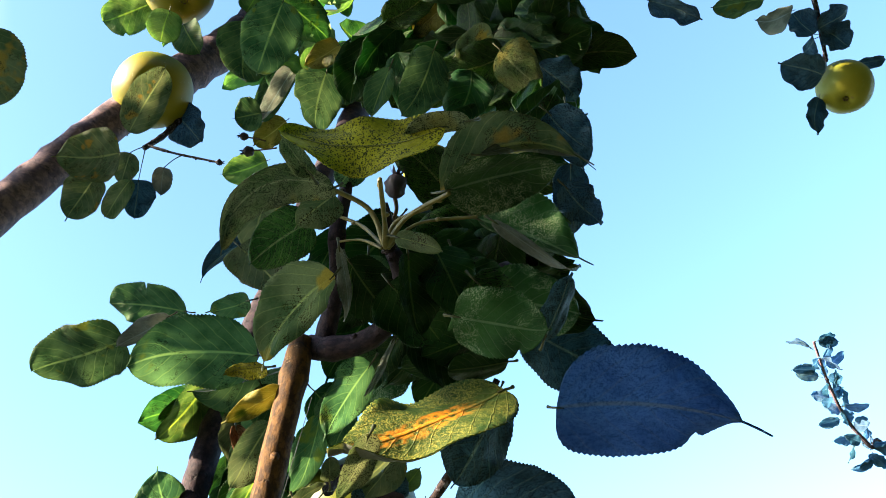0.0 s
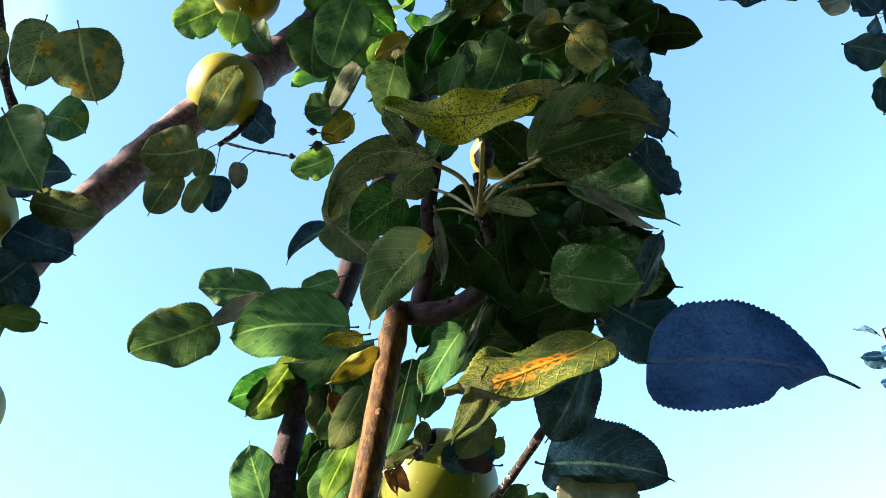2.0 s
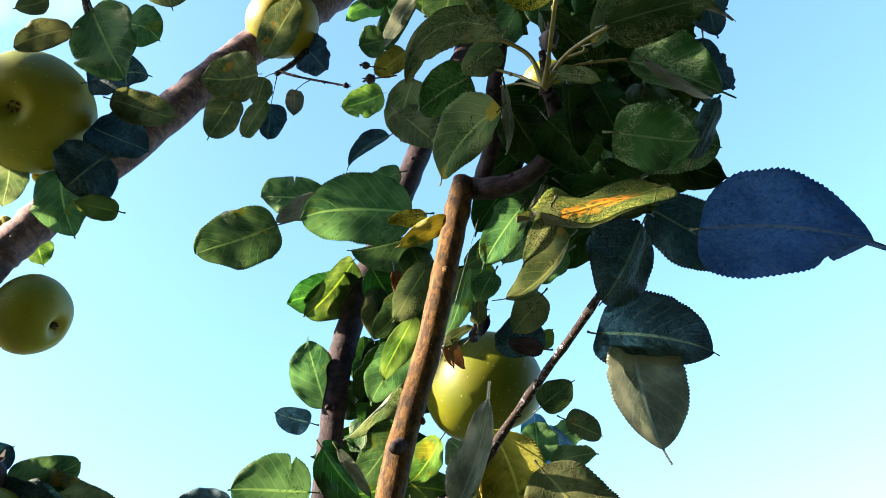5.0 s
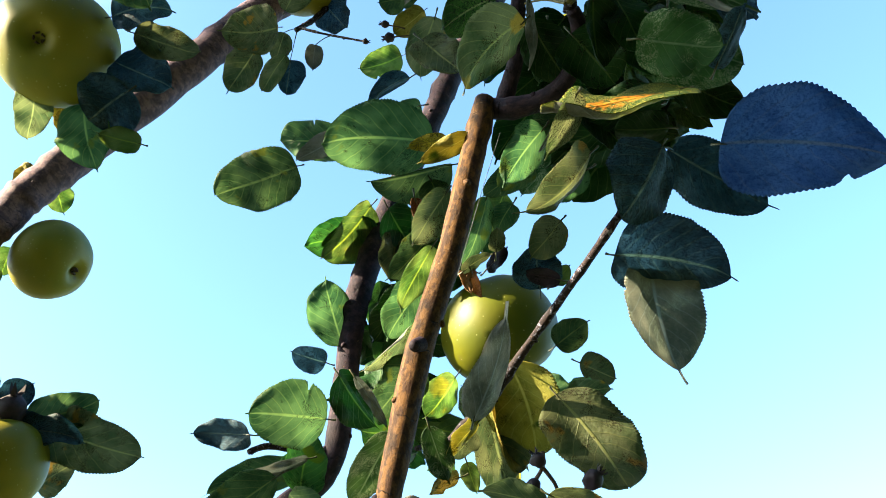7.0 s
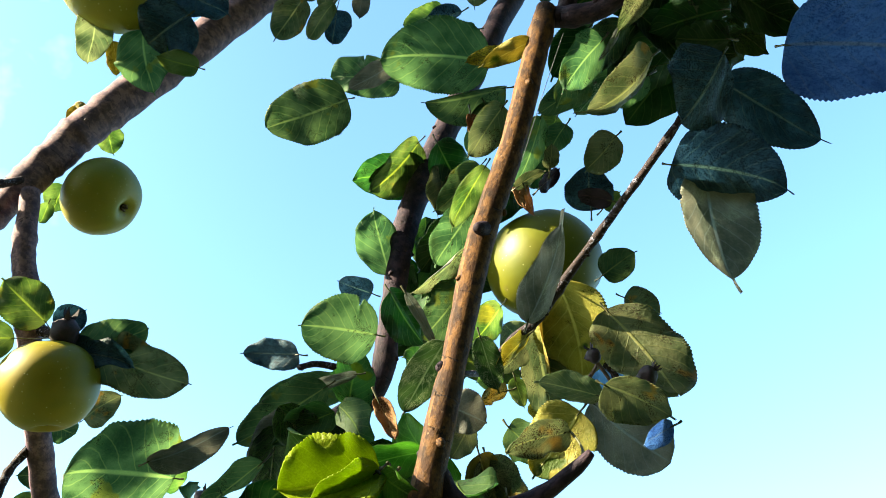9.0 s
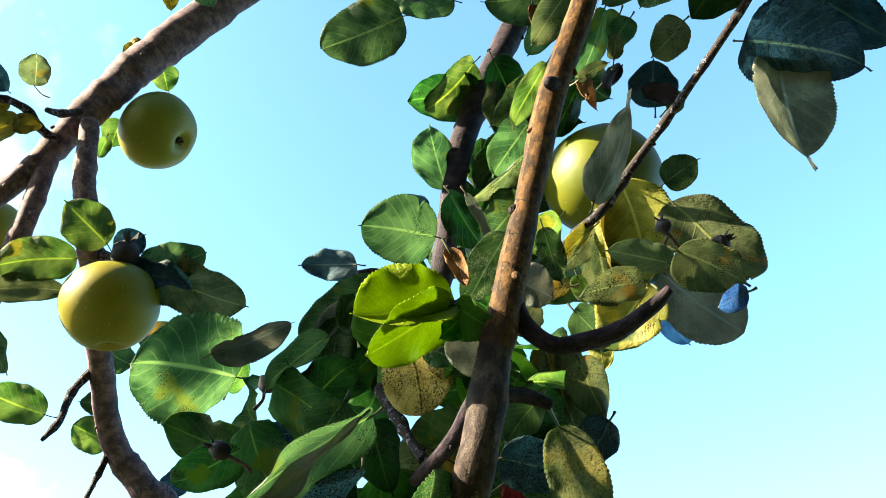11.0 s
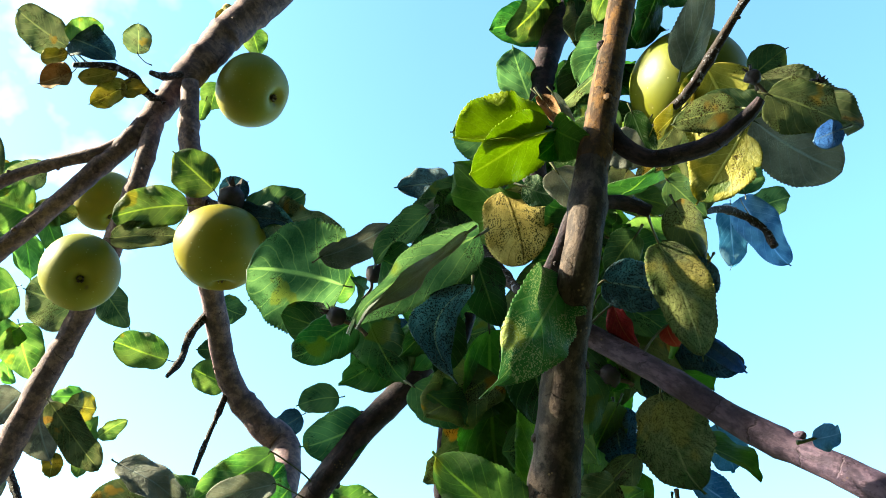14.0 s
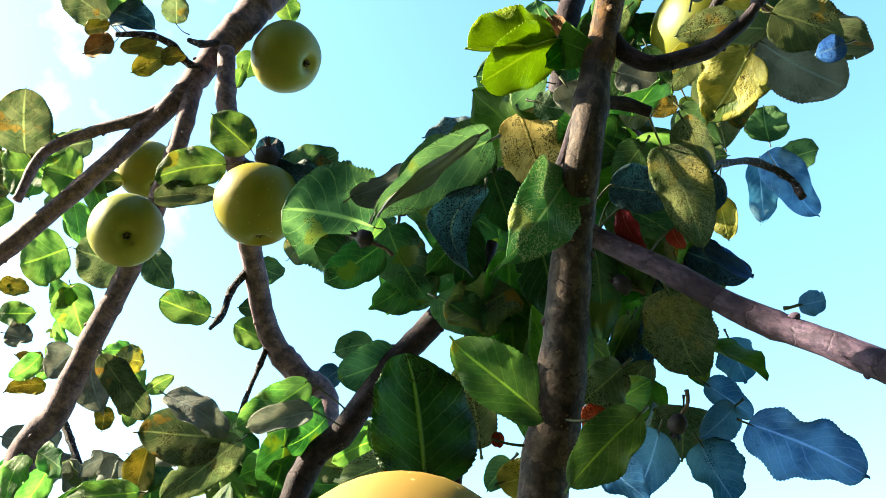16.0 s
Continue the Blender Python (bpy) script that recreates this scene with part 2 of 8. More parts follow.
LEAF = {
    "g": leaf_material("leaf_green", (0.016, 0.045, 0.016), (0.042, 0.084, 0.029), (0.11, 0.16, 0.04), 0.45, 0.55, (0.006, 0.008, 0.005), 0.35, 1000, (0.060, 0.080, 0.012), 0.05),
    "G": leaf_material("leaf_dotted", (0.013, 0.040, 0.007), (0.034, 0.072, 0.013), (0.12, 0.14, 0.05), 0.20, 0.55, (0.004, 0.005, 0.004), 1.1, 1100, fuzz=0.05),
    # the blue is reflected sky and glare, painted into the underside's colour
    "b": leaf_material("leaf_underside_sky_tint", (0.130, 0.260, 0.500), (0.210, 0.390, 0.660), (0.40, 0.46, 0.44), 0.85, 0.6, (0.030, 0.065, 0.150), 1.60, 1400, fuzz=0.04),
    # pale blue haze, painted into the underside's colour
    "B": leaf_material("leaf_underside_haze_tint", (0.085, 0.190, 0.290), (0.180, 0.320, 0.420), (0.34, 0.48, 0.62), 0.80, 0.6, (0.02, 0.04, 0.07), 0.15, 1100, fuzz=0.04),
    # deep green taken darker still, so the colour itself holds the crown's shade
    "k": leaf_material("leaf_deep_green_shade", (0.005, 0.024, 0.006), (0.014, 0.046, 0.012), (0.06, 0.10, 0.03), 0.12, 0.5, (0.004, 0.005, 0.004), 0.35, 1000),
    # dark teal green with the blue of shade mixed into the colour
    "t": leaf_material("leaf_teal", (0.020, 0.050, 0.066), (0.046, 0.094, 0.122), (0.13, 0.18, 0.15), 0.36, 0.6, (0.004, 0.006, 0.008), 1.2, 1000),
    "s": leaf_material("leaf_downy", (0.078, 0.088, 0.078), (0.155, 0.156, 0.134), (0.17, 0.20, 0.20), 0.40, 0.8, (0.20, 0.22, 0.18), 0.35, 1500, fuzz=0.15),
    "o": leaf_material("leaf_olive", (0.042, 0.066, 0.026), (0.090, 0.104, 0.046), (0.18, 0.19, 0.06), 0.47, 0.55, (0.018, 0.013, 0.005), 0.5, 900, (0.17, 0.11, 0.018), 0.05, fuzz=0.03),
    # fresh green, lightened in colour for leaves that catch the sun
    "l": leaf_material("leaf_fresh_lit", (0.040, 0.074, 0.026), (0.080, 0.115, 0.044), (0.14, 0.20, 0.04), 0.70, 0.45, (0.020, 0.030, 0.006), 0.1),
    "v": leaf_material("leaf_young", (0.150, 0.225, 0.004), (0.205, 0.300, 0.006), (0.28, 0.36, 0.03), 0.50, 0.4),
    # darker copy of leaf_young; its shade is part of the green
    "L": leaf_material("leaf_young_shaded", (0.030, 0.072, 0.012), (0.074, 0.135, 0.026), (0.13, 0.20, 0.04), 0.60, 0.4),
    "y": leaf_material("leaf_yellowing", (0.130, 0.128, 0.026), (0.250, 0.212, 0.050), (0.36, 0.32, 0.10), 0.38, 0.5, (0.035, 0.022, 0.006), 0.4, 900, patch=(0.038, 0.062, 0.009), patch_share=0.1),
    "r": leaf_material("leaf_rust", (0.009, 0.032, 0.005), (0.025, 0.050, 0.008), (0.08, 0.09, 0.02), 0.14, 0.65, (0.180, 0.180, 0.028), 0.80, 1300, (0.40, 0.17, 0.004), 0.5, 0.0, True),
    "p": leaf_material("leaf_mildewed", (0.190, 0.170, 0.010), (0.340, 0.300, 0.018), (0.08, 0.07, 0.015), 0.24, 0.8, (0.034, 0.040, 0.010), 0.9, 800, fuzz=0.08),
    "a": leaf_material("leaf_apricot", (0.300, 0.240, 0.060), (0.460, 0.390, 0.140), (0.10, 0.07, 0.02), 0.36, 0.85, (0.050, 0.050, 0.014), 0.7, 800, (0.42, 0.33, 0.09), 0.2, fuzz=0.05),
    "P": leaf_material("leaf_speckled", (0.050, 0.080, 0.024), (0.120, 0.126, 0.056), (0.19, 0.19, 0.08), 0.62, 0.6, (0.006, 0.006, 0.004), 1.3, 1400, (0.16, 0.14, 0.04), 0.25, 0.04),
    "h": leaf_material("leaf_hairy", (0.007, 0.024, 0.007), (0.017, 0.044, 0.011), (0.06, 0.09, 0.04), 0.16, 0.7, (0.13, 0.16, 0.09), 0.60, 1200, fuzz=0.06),
    "Y": leaf_material("leaf_blotched", (0.012, 0.044, 0.010), (0.030, 0.076, 0.016), (0.09, 0.13, 0.04), 0.16, 0.5, (0.12, 0.14, 0.06), 0.55, 900, (0.10, 0.11, 0.02), 0.2, 0.05),
    "d": leaf_material("leaf_withered", (0.100, 0.045, 0.018), (0.210, 0.120, 0.055), (0.26, 0.18, 0.10), 0.20, 0.8, (0.05, 0.022, 0.009), 0.6, 700),
    "R": leaf_material("leaf_red", (0.200, 0.020, 0.014), (0.380, 0.055, 0.030), (0.40, 0.14, 0.06), 0.34, 0.5, (0.08, 0.012, 0.007), 0.4),
    "u": leaf_material("leaf_purple", (0.010, 0.010, 0.020), (0.030, 0.020, 0.034), (0.05, 0.03, 0.04), 0.08, 0.6, (0.005, 0.004, 0.006), 0.6, 900),
}
BARK = {
    "trunk": bark_material("bark_tan", (0.005, 0.003, 0.002), (0.100, 0.047, 0.012), (0.036, 0.015, 0.005)),
    # mauve-blue in branch and arm bark puts blue shade into the colour
    "branch": bark_material("bark_brown", (0.030, 0.020, 0.032), (0.180, 0.116, 0.130), (0.095, 0.064, 0.090), gloss=0.12),
    "arm": bark_material("bark_mauve", (0.020, 0.012, 0.024), (0.100, 0.066, 0.110), (0.050, 0.034, 0.064), gloss=0.2),
    # bark of inner stems, darkened and blued to hold the shade on them
    "stem": bark_material("bark_shade_dark", (0.004, 0.003, 0.006), (0.036, 0.022, 0.030), (0.016, 0.011, 0.020), gloss=0.12),
    # greyer lower bark, also darkened to put the foot's shade into it
    "old": bark_material("bark_lower_shaded", (0.004, 0.003, 0.004), (0.070, 0.050, 0.044), (0.024, 0.016, 0.017), gloss=0.12),
    "stalk": plain_material("leaf_stalk_golden", (0.075, 0.070, 0.016), (0.150, 0.115, 0.030), 260, 0.55),
    "twig": bark_material("bark_lichen", (0.005, 0.003, 0.006), (0.026, 0.015, 0.014), (0.012, 0.008, 0.010), (0.170, 0.165, 0.220), 0.30),
}
APPLE = [
    apple_material("apple_skin_yellow", (0.080, 0.112, 0.004), (0.190, 0.150, 0.004)),
    apple_material("apple_skin_green", (0.095, 0.135, 0.012), (0.200, 0.175, 0.014)),
    apple_material("apple_skin_ripe", (0.160, 0.110, 0.016), (0.190, 0.120, 0.020), (0.22, 0.10, 0.03)),
    apple_material("apple_skin_golden", (0.050, 0.078, 0.003), (0.100, 0.105, 0.003)),
]
PETIOLE = plain_material("leaf_stalk", (0.024, 0.034, 0.009), (0.052, 0.048, 0.015), 300, 0.55)
DRY = plain_material("withered_brown", (0.035, 0.022, 0.016), (0.110, 0.070, 0.045), 500, 0.85)
FRUITLET = plain_material("fruitlet_skin", (0.005, 0.003, 0.009), (0.020, 0.008, 0.020), 300, 0.75)
SILK = plain_material("spider_silk", (0.20, 0.20, 0.22), (0.34, 0.34, 0.34), 400, 0.5)
GRASS = plain_material("meadow_grass", (0.014, 0.030, 0.008), (0.036, 0.048, 0.016), 3.0, 0.9)

# ---- ground ----
bm = bmesh.new()
bmesh.ops.create_grid(bm, x_segments=8, y_segments=8, size=1500)
me = bpy.data.meshes.new("ground")
bm.to_mesh(me)
bm.free()
me.materials.append(GRASS)
ground = tagged(new("ground", me), "short green meadow grass under the apple trees", "ground", kind="structure")

# tall unseen hedge added right of and behind the walk, closing off skylight
HEDGE = plain_material("light_block_hedge", (0.012, 0.028, 0.006), (0.040, 0.065, 0.014), 6.0, 0.85)
verts, faces = [], []
across, storeys = 90, 16
for side in (0, 1):
    for i in range(across + 1):
        turn = radians(8 - 150 * i / across)
        for j in range(storeys + 1):
            z = 7.0 * j / storeys
            bump = 0.45 * noise.noise(Vector((i * 0.45, j * 0.55, side * 9.0))) + 0.2 * noise.noise(Vector((i * 1.4, j * 1.4, side * 5.0)))
            r = 3.3 + 1.4 * side + bump * (1 if side else -1) - 0.5 * side * j / storeys
            verts.append((r * math.cos(turn), 0.3 + r * math.sin(turn), z + 0.5 * bump * (j / storeys)))
row = storeys + 1
size = (across + 1) * row
for i in range(across):
    for j in range(storeys):
        a = i * row + j
        faces.append((a, a + row, a + row + 1, a + 1))
        faces.append((size + a, size + a + 1, size + a + row + 1, size + a + row))
    a = i * row
    faces.append((a, size + a, size + a + row, a + row))
    a += storeys
    faces.append((a, a + row, size + a + row, size + a))
for a in (0, across * row):
    for j in range(storeys):
        faces.append((a + j, a + j + 1, size + a + j + 1, size + a + j) if a == 0 else (a + j, size + a + j, size + a + j + 1, a + j + 1))
me = bpy.data.meshes.new("hedge")
me.from_pydata(verts, [], faces)
me.materials.append(HEDGE)
hedge = tagged(new("backdrop", me), "unseen tall dark green hedge added to block skylight", "hedge", kind="structure")


# ---- builders ----
def mesh_from(name, verts, faces, mats, uvs=None, index=None):
    data = bpy.data.meshes.new(name)
    data.from_pydata(verts, [], faces)
    for m in mats:
        data.materials.append(m)
    if index is not None:
        data.polygons.foreach_set("material_index", index)
    data.polygons.foreach_set("use_smooth", [True] * len(data.polygons))
    if uvs is not None:
        layer = data.uv_layers.new(name="UVMap")
        flat = [c for p in data.polygons for i in p.vertices for c in uvs[i]]
        layer.data.foreach_set("uv", flat)
    data.update()
    return data


def part(name, data, parent, label="", m=None):
    """One mesh object under a thing or a part, at the pose m in the world."""
    ob = new(name, data)
    ob.parent = parent
    up = parent.matrix_basis if parent.parent is None else parent.parent.matrix_basis @ parent.matrix_basis
    ob.matrix_basis = up.inverted() @ (m or Matrix.Identity(4))
    return tagged(ob, label)


def smooth_line(points, per=6):
    """A rounded line through points of (place, radius)."""
    pts = [points[0]] + list(points) + [points[-1]]
    line = []
    for i in range(1, len(pts) - 2):
        (a, ra), (b, rb), (c, rc), (d, rd) = pts[i - 1:i + 3]
        for k in range(per):
            t = k / per
            p = 0.5 * ((2 * b) + (c - a) * t + (2 * a - 5 * b + 4 * c - d) * t * t + (3 * b - a - 3 * c + d) * t ** 3)
            line.append((p, rb + (rc - rb) * t))
    line.append(points[-1])
    return line


def tube(line, sides, rough=0.0, seed=0):
    """Vertices, faces and uvs of a tapering round stem with uneven girth, closed at both ends."""
    verts, faces, uvs = [], [], []
    ref, far = None, 0.0
    for i, (p, r) in enumerate(line):
        way = (line[min(i + 1, len(line) - 1)][0] - line[max(i - 1, 0)][0]).normalized()
        if ref is None:
            ref = way.orthogonal().normalized()
        ref = (ref - way * ref.dot(way)).normalized()
        side = way.cross(ref)
        far += (p - line[max(i - 1, 0)][0]).length
        for k in range(sides + 1):
            a = 2 * math.pi * k / sides
            out = ref * math.cos(a) + side * math.sin(a)
            swell = 1 + (0.9 * rough * max(0.0, math.sin(far * 150 + seed)) ** 10) + rough * (noise.noise((p + out * r) * 55 + Vector((seed, 0, 0))) + 0.5 * noise.noise((p + out * r) * 160 + Vector((0, seed, 0))))
            verts.append(p + out * r * swell)
            uvs.append((k / sides, far))
    n = sides + 1
    for i in range(len(line) - 1):
        for k in range(sides):
            faces.append((i * n + k, i * n + k + 1, (i + 1) * n + k + 1, (i + 1) * n + k))
    for i, turn in ((0, -1), (len(line) - 1, 1)):
        way = (line[1][0] - line[0][0]) if i == 0 else (line[-1][0] - line[-2][0])
        verts.append(line[i][0] + way.normalized() * line[i][1] * 0.25 * turn)
        uvs.append((0.5, far if i else 0.0))
        for k in range(sides):
            a, b = i * n + k, i * n + k + 1
            faces.append((a, b, len(verts) - 1) if turn > 0 else (b, a, len(verts) - 1))
    return verts, faces, uvs


def leaf_shape(length, width, bend, fold, swerve, seed, nu=0, nv=6, curl=None, point=None):
    """Vertices, faces, uvs and material slots of one toothed apple leaf; its stalk end at 0, its tip along x, one side facing z.
    curl rolls one edge (the sign picks which) up towards z by so many radians; fold is a slope, or the angles of the two halves."""
    nu = nu or (108 if length > 0.055 else 78 if length > 0.03 else 48)
    rnd = random.Random(seed)
    skew, phase, wave, twist = rnd.uniform(0.34, 0.50), rnd.uniform(0, 6.3), rnd.uniform(0.025, 0.075), rnd.uniform(-0.5, 0.5)
    hook = rnd.uniform(-0.10, 0.10)
    point = rnd.uniform(0.1, 0.5) if point is None else point
    tipw = 0.46 + 0.36 * point + rnd.uniform(-0.04, 0.04)
    tail = 1 - 0.15 * point
    halves = fold if isinstance(fold, tuple) else (math.atan(fold),) * 2
    ripple, ripples = rnd.uniform(0.020, 0.060), rnd.uniform(12, 22)
    peak = (skew / (skew + tipw)) ** skew * (tipw / (skew + tipw)) ** tipw
    bites = [(rnd.choice((-1, 1)), rnd.uniform(0.2, 0.9), rnd.uniform(0.02, 0.05), rnd.uniform(0.08, 0.28)) for _ in range(rnd.choice((0, 0, 0, 0, 1)))]
    if curl is None:
        curl = rnd.choice((0, 0, 1, -1, 1, -1)) * rnd.uniform(0.3, 1.3)
    roll = abs(curl)
    verts, uvs, faces, slots = [], [], [], []
    cols = 2 * nv + 1
    for layer in (0, 1):
        for i in range(nu + 1):
            u = i / nu
            blade = min(u / tail, 1.0)
            half = 0.5 * width * (blade ** skew) * ((1 - blade) ** tipw) / peak + 0.022 * point * width * (1 - u) ** 0.6
            half += 0.0004
            tooth = (1.0, 0.965, 0.985)[i % 3]
            arch = 4 * u * (1 - u)
            for j in range(-nv, nv + 1):
                v = j / nv
                y = half * v * (tooth if abs(j) == nv else 1.0)
                edge = 4.0 if v > 0 else -4.0
                y *= 1 + 0.13 * noise.noise(Vector((u * 2.2, edge, seed * 1.7))) + 0.045 * noise.noise(Vector((u * 9.0, edge, seed * 2.9)))
                for sgn, where, wide, deep in bites:
                    if v * sgn > 0.3:
                        y *= 1 - deep * math.exp(-((u - where) / wide) ** 2) * abs(v)
                z, lean = 0.0, 0.0
                if roll > 0.01 and v * curl > 0 and abs(v) > 0.35:
                    lean = roll * arch * (abs(v) - 0.35) / 0.65
                    if lean > 0.01:
                        arc = abs(y) * (1 - 0.35 / abs(v)) / lean
                        flat = abs(y) * 0.35 / abs(v)
                        y = math.copysign(flat + arc * math.sin(lean), v)
                        z = arc * (1 - math.cos(lean))
                turn = (halves[0] if v > 0 else halves[1]) * min(1.0, 0.35 + 1.3 * abs(v))
                z, y = z * math.cos(turn) + abs(y) * math.sin(turn), math.copysign(1, v) * (abs(y) * math.cos(turn) - z * math.sin(turn))
                z += bend * length * arch + twist * y * (u - 0.5)
                z += ripple * width * abs(v) ** 3 * math.sin(u * ripples + phase * 2 + (1 if v > 0 else 0)) * min(1.0, arch * 2)
                z += wave * length * (abs(v) ** 1.5) * math.sin(u * 11 + phase + (2 if v > 0 else 0)) * arch
                z += 0.10 * length * noise.noise(Vector((u * 2.2 + seed * 0.7, v * 1.1, seed * 0.31))) * (0.3 + 0.7 * abs(v)) * min(1.0, u * 4)
                z += 0.006 * width * math.cos(6.283 * (8 * u - 2.6 * abs(v))) * min(1.0, abs(v) * 3) * (1 - abs(v) ** 4)
                z += hook * length * max(0.0, (u - 0.68) / 0.32) ** 2
                x = u * length
                y += 0.5 * hook * length * max(0.0, (u - 0.75) / 0.25) ** 2
                if layer:
                    z -= 0.00035 * math.cos(lean)
                    y += math.copysign(0.00035 * math.sin(lean), v)
                verts.append((x, y + swerve * length * arch, z))
                uvs.append((u, 0.5 + 0.5 * v))
    size = (nu + 1) * cols
    for i in range(nu):
        for j in range(cols - 1):
            a = i * cols + j
            faces.append((a, a + cols, a + cols + 1, a + 1))
            slots.append(0)
            faces.append((size + a, size + a + 1, size + a + cols + 1, size + a + cols))
            slots.append(1)
        for j, flip in ((0, False), (cols - 1, True)):
            a, b = i * cols + j, (i + 1) * cols + j
            faces.append((a, b, size + b, size + a) if flip else (b, a, size + a, size + b))
            slots.append(0)
    return verts, faces, uvs, slots


def leaf_pose(base, tip, facing):
    x = (tip - base).normalized()
    z = (facing - x * facing.dot(x)).normalized()
    y = z.cross(x)
    m = Matrix((x, y, z)).transposed().to_4x4()
    m.translation = base
    return m


LABEL = {
    "g": "matt dark green apple leaf", "k": "deep green leaf with crown shade put into its colour", "B": "leaf underside with pale blue haze painted into its colour", "G": "dark green leaf peppered with black dots", "b": "leaf underside with blue sky sheen painted into its colour",
    "s": "grey downy leaf underside", "o": "olive leaf with brown blemishes", "l": "fresh green leaf with sunlight put into its colour", "v": "bright lime young leaf",
    "L": "curled fresh green young leaf", "y": "yellowing leaf with pale veins", "r": "green leaf with orange rust patch",
    "p": "yellow leaf covered in powdery mottling", "a": "crinkled apricot-yellow leaf with dark mottling", "P": "green leaf with dense dark speckles",
    "h": "dark green leaf with pale downy hairs", "Y": "dark green leaf with yellow blotches", "t": "dark teal leaf peppered with black dots", "d": "withered curled brown leaf", "R": "small red autumn leaf", "u": "dark purple withering leaf",
}


BACK = {"g": "s", "o": "s", "G": "s", "r": "s", "h": "s", "Y": "s", "P": "s", "b": "b", "B": "B", "t": "t", "s": "s", "p": "g", "l": "o"}


def leaf(tree, kind, base, tip, width, facing, bend=0.0, fold=0.1, swerve=0.0, root=None, seed=0, curl=None, back=None, point=None):
    """A leaf of the tree with its stalk, which springs from root; back is the kind of its far side."""
    base, tip = Vector(base), Vector(tip)
    verts, faces, uvs, slots = leaf_shape((tip - base).length, width, bend, fold, swerve, seed, curl=curl, point=point)
    data = mesh_from("leaf", verts, faces, [LEAF[kind], LEAF[back or BACK.get(kind, kind)]], uvs, slots)
    ob = part("leaf", data, tree, LABEL[kind], leaf_pose(base, tip, Vector(facing)))
    if root:
        root = Vector(root)
        first = (tip - base).normalized()
        mid = (base + root) / 2 - first * 0.08 * (base - root).length + Vector((0, 0, -0.04)) * (base - root).length
        line = smooth_line([(root, 0.0008), (mid, 0.0005), (base, 0.0005), (base + first * 0.003, 0.0002)], 5)
        v, f, t = tube(line, 6)
        part("petiole", mesh_from("petiole", v, f, [PETIOLE]), ob)
    return ob


def foliage(tree, name, centre, across, up, deep, number, size, kinds, seed, label, face=(0.0, -1.0, -1.0)):
    """Inner leaves too many to tell apart, filling an oval of the crown and turned roughly towards face."""
    rnd = random.Random(seed)
    centre, across, up, deep = Vector(centre), Vector(across), Vector(up), Vector(deep)
    verts, faces, uvs, slots, keys = [], [], [], [], sorted(set(kinds))
    for k in range(number):
        a, r = rnd.uniform(0, 6.283), math.sqrt(rnd.random())
        p = centre + across * (r * math.cos(a)) + up * (r * math.sin(a)) + deep * rnd.uniform(-1, 1)
        way = Vector((rnd.gauss(0, 1), rnd.gauss(0, 0.6), rnd.gauss(-0.3, 0.8))).normalized()
        facing = Vector(face) + Vector((rnd.gauss(0, 0.5), rnd.gauss(0, 0.5), rnd.gauss(0, 0.5)))
        length = size * rnd.uniform(0.75, 1.15)
        m = leaf_pose(p, p + way, facing)
        v, f, t, s = leaf_shape(length, length * rnd.uniform(0.5, 0.72), rnd.uniform(-0.12, 0.15), rnd.uniform(0, 0.35), rnd.uniform(-0.08, 0.08), seed * 1000 + k, 14, 3)
        kind = keys.index(rnd.choice(kinds))
        o = len(verts)
        verts += [m @ Vector(q) for q in v]
        faces += [tuple(i + o for i in q) for q in f]
        uvs += t
        slots += [kind] * len(s)
    ob = part(name, mesh_from(name, verts, faces, [LEAF[q] for q in keys], uvs, slots), tree, label)
    return tagged(ob, kind="stuff")


def stem(tree, name, kind, points, label, sides=14):
    line = smooth_line([(Vector(p[:3]), p[3]) for p in points], 9)
    v, f, t = tube(line, sides, 0.26 if kind == "twig" else 0.13, len(name))
    # buds and knots grown from the stem, on alternate sides
    rnd, gone, turn = random.Random(len(points) + int(points[0][0] * 1e4)), 0.0, 0.0
    for i in range(1, len(line) - 1):
        (a, r), (b, _) = line[i - 1], line[i]
        gone += (b - a).length
        if gone < 0.022 + 0.03 * rnd.random() or b.z < 1.0:
            continue
        gone, turn = 0.0, turn + 2.4 + rnd.uniform(-0.4, 0.4)
        way = (b - a).normalized()
        e1 = way.orthogonal().normalized()
        out = e1 * math.cos(turn) + way.cross(e1) * math.sin(turn)
        size = min(max(r * rnd.uniform(0.22, 0.40), 0.0010), 0.0024)
        lie = (out + way * 0.8).normalized()
        x1 = lie.orthogonal().normalized()
        y1, o = lie.cross(x1), len(v)
        for k in range(6):
            c = math.pi * k / 5
            for q in range(8):
                d = 2 * math.pi * q / 8
                v.append(b + out * r * 0.86 + lie * (-math.cos(c) * size * 1.5) + (x1 * math.cos(d) + y1 * math.sin(d)) * (max(math.sin(c), 0.02) * size))
                t.append((q / 8, 0.01 * k))
        for k in range(5):
            for q in range(8):
                f.append((o + k * 8 + q, o + k * 8 + (q + 1) % 8, o + (k + 1) * 8 + (q + 1) % 8, o + (k + 1) * 8 + q))
    return part(name, mesh_from(name, v, f, [BARK[kind]], t), tree, label)


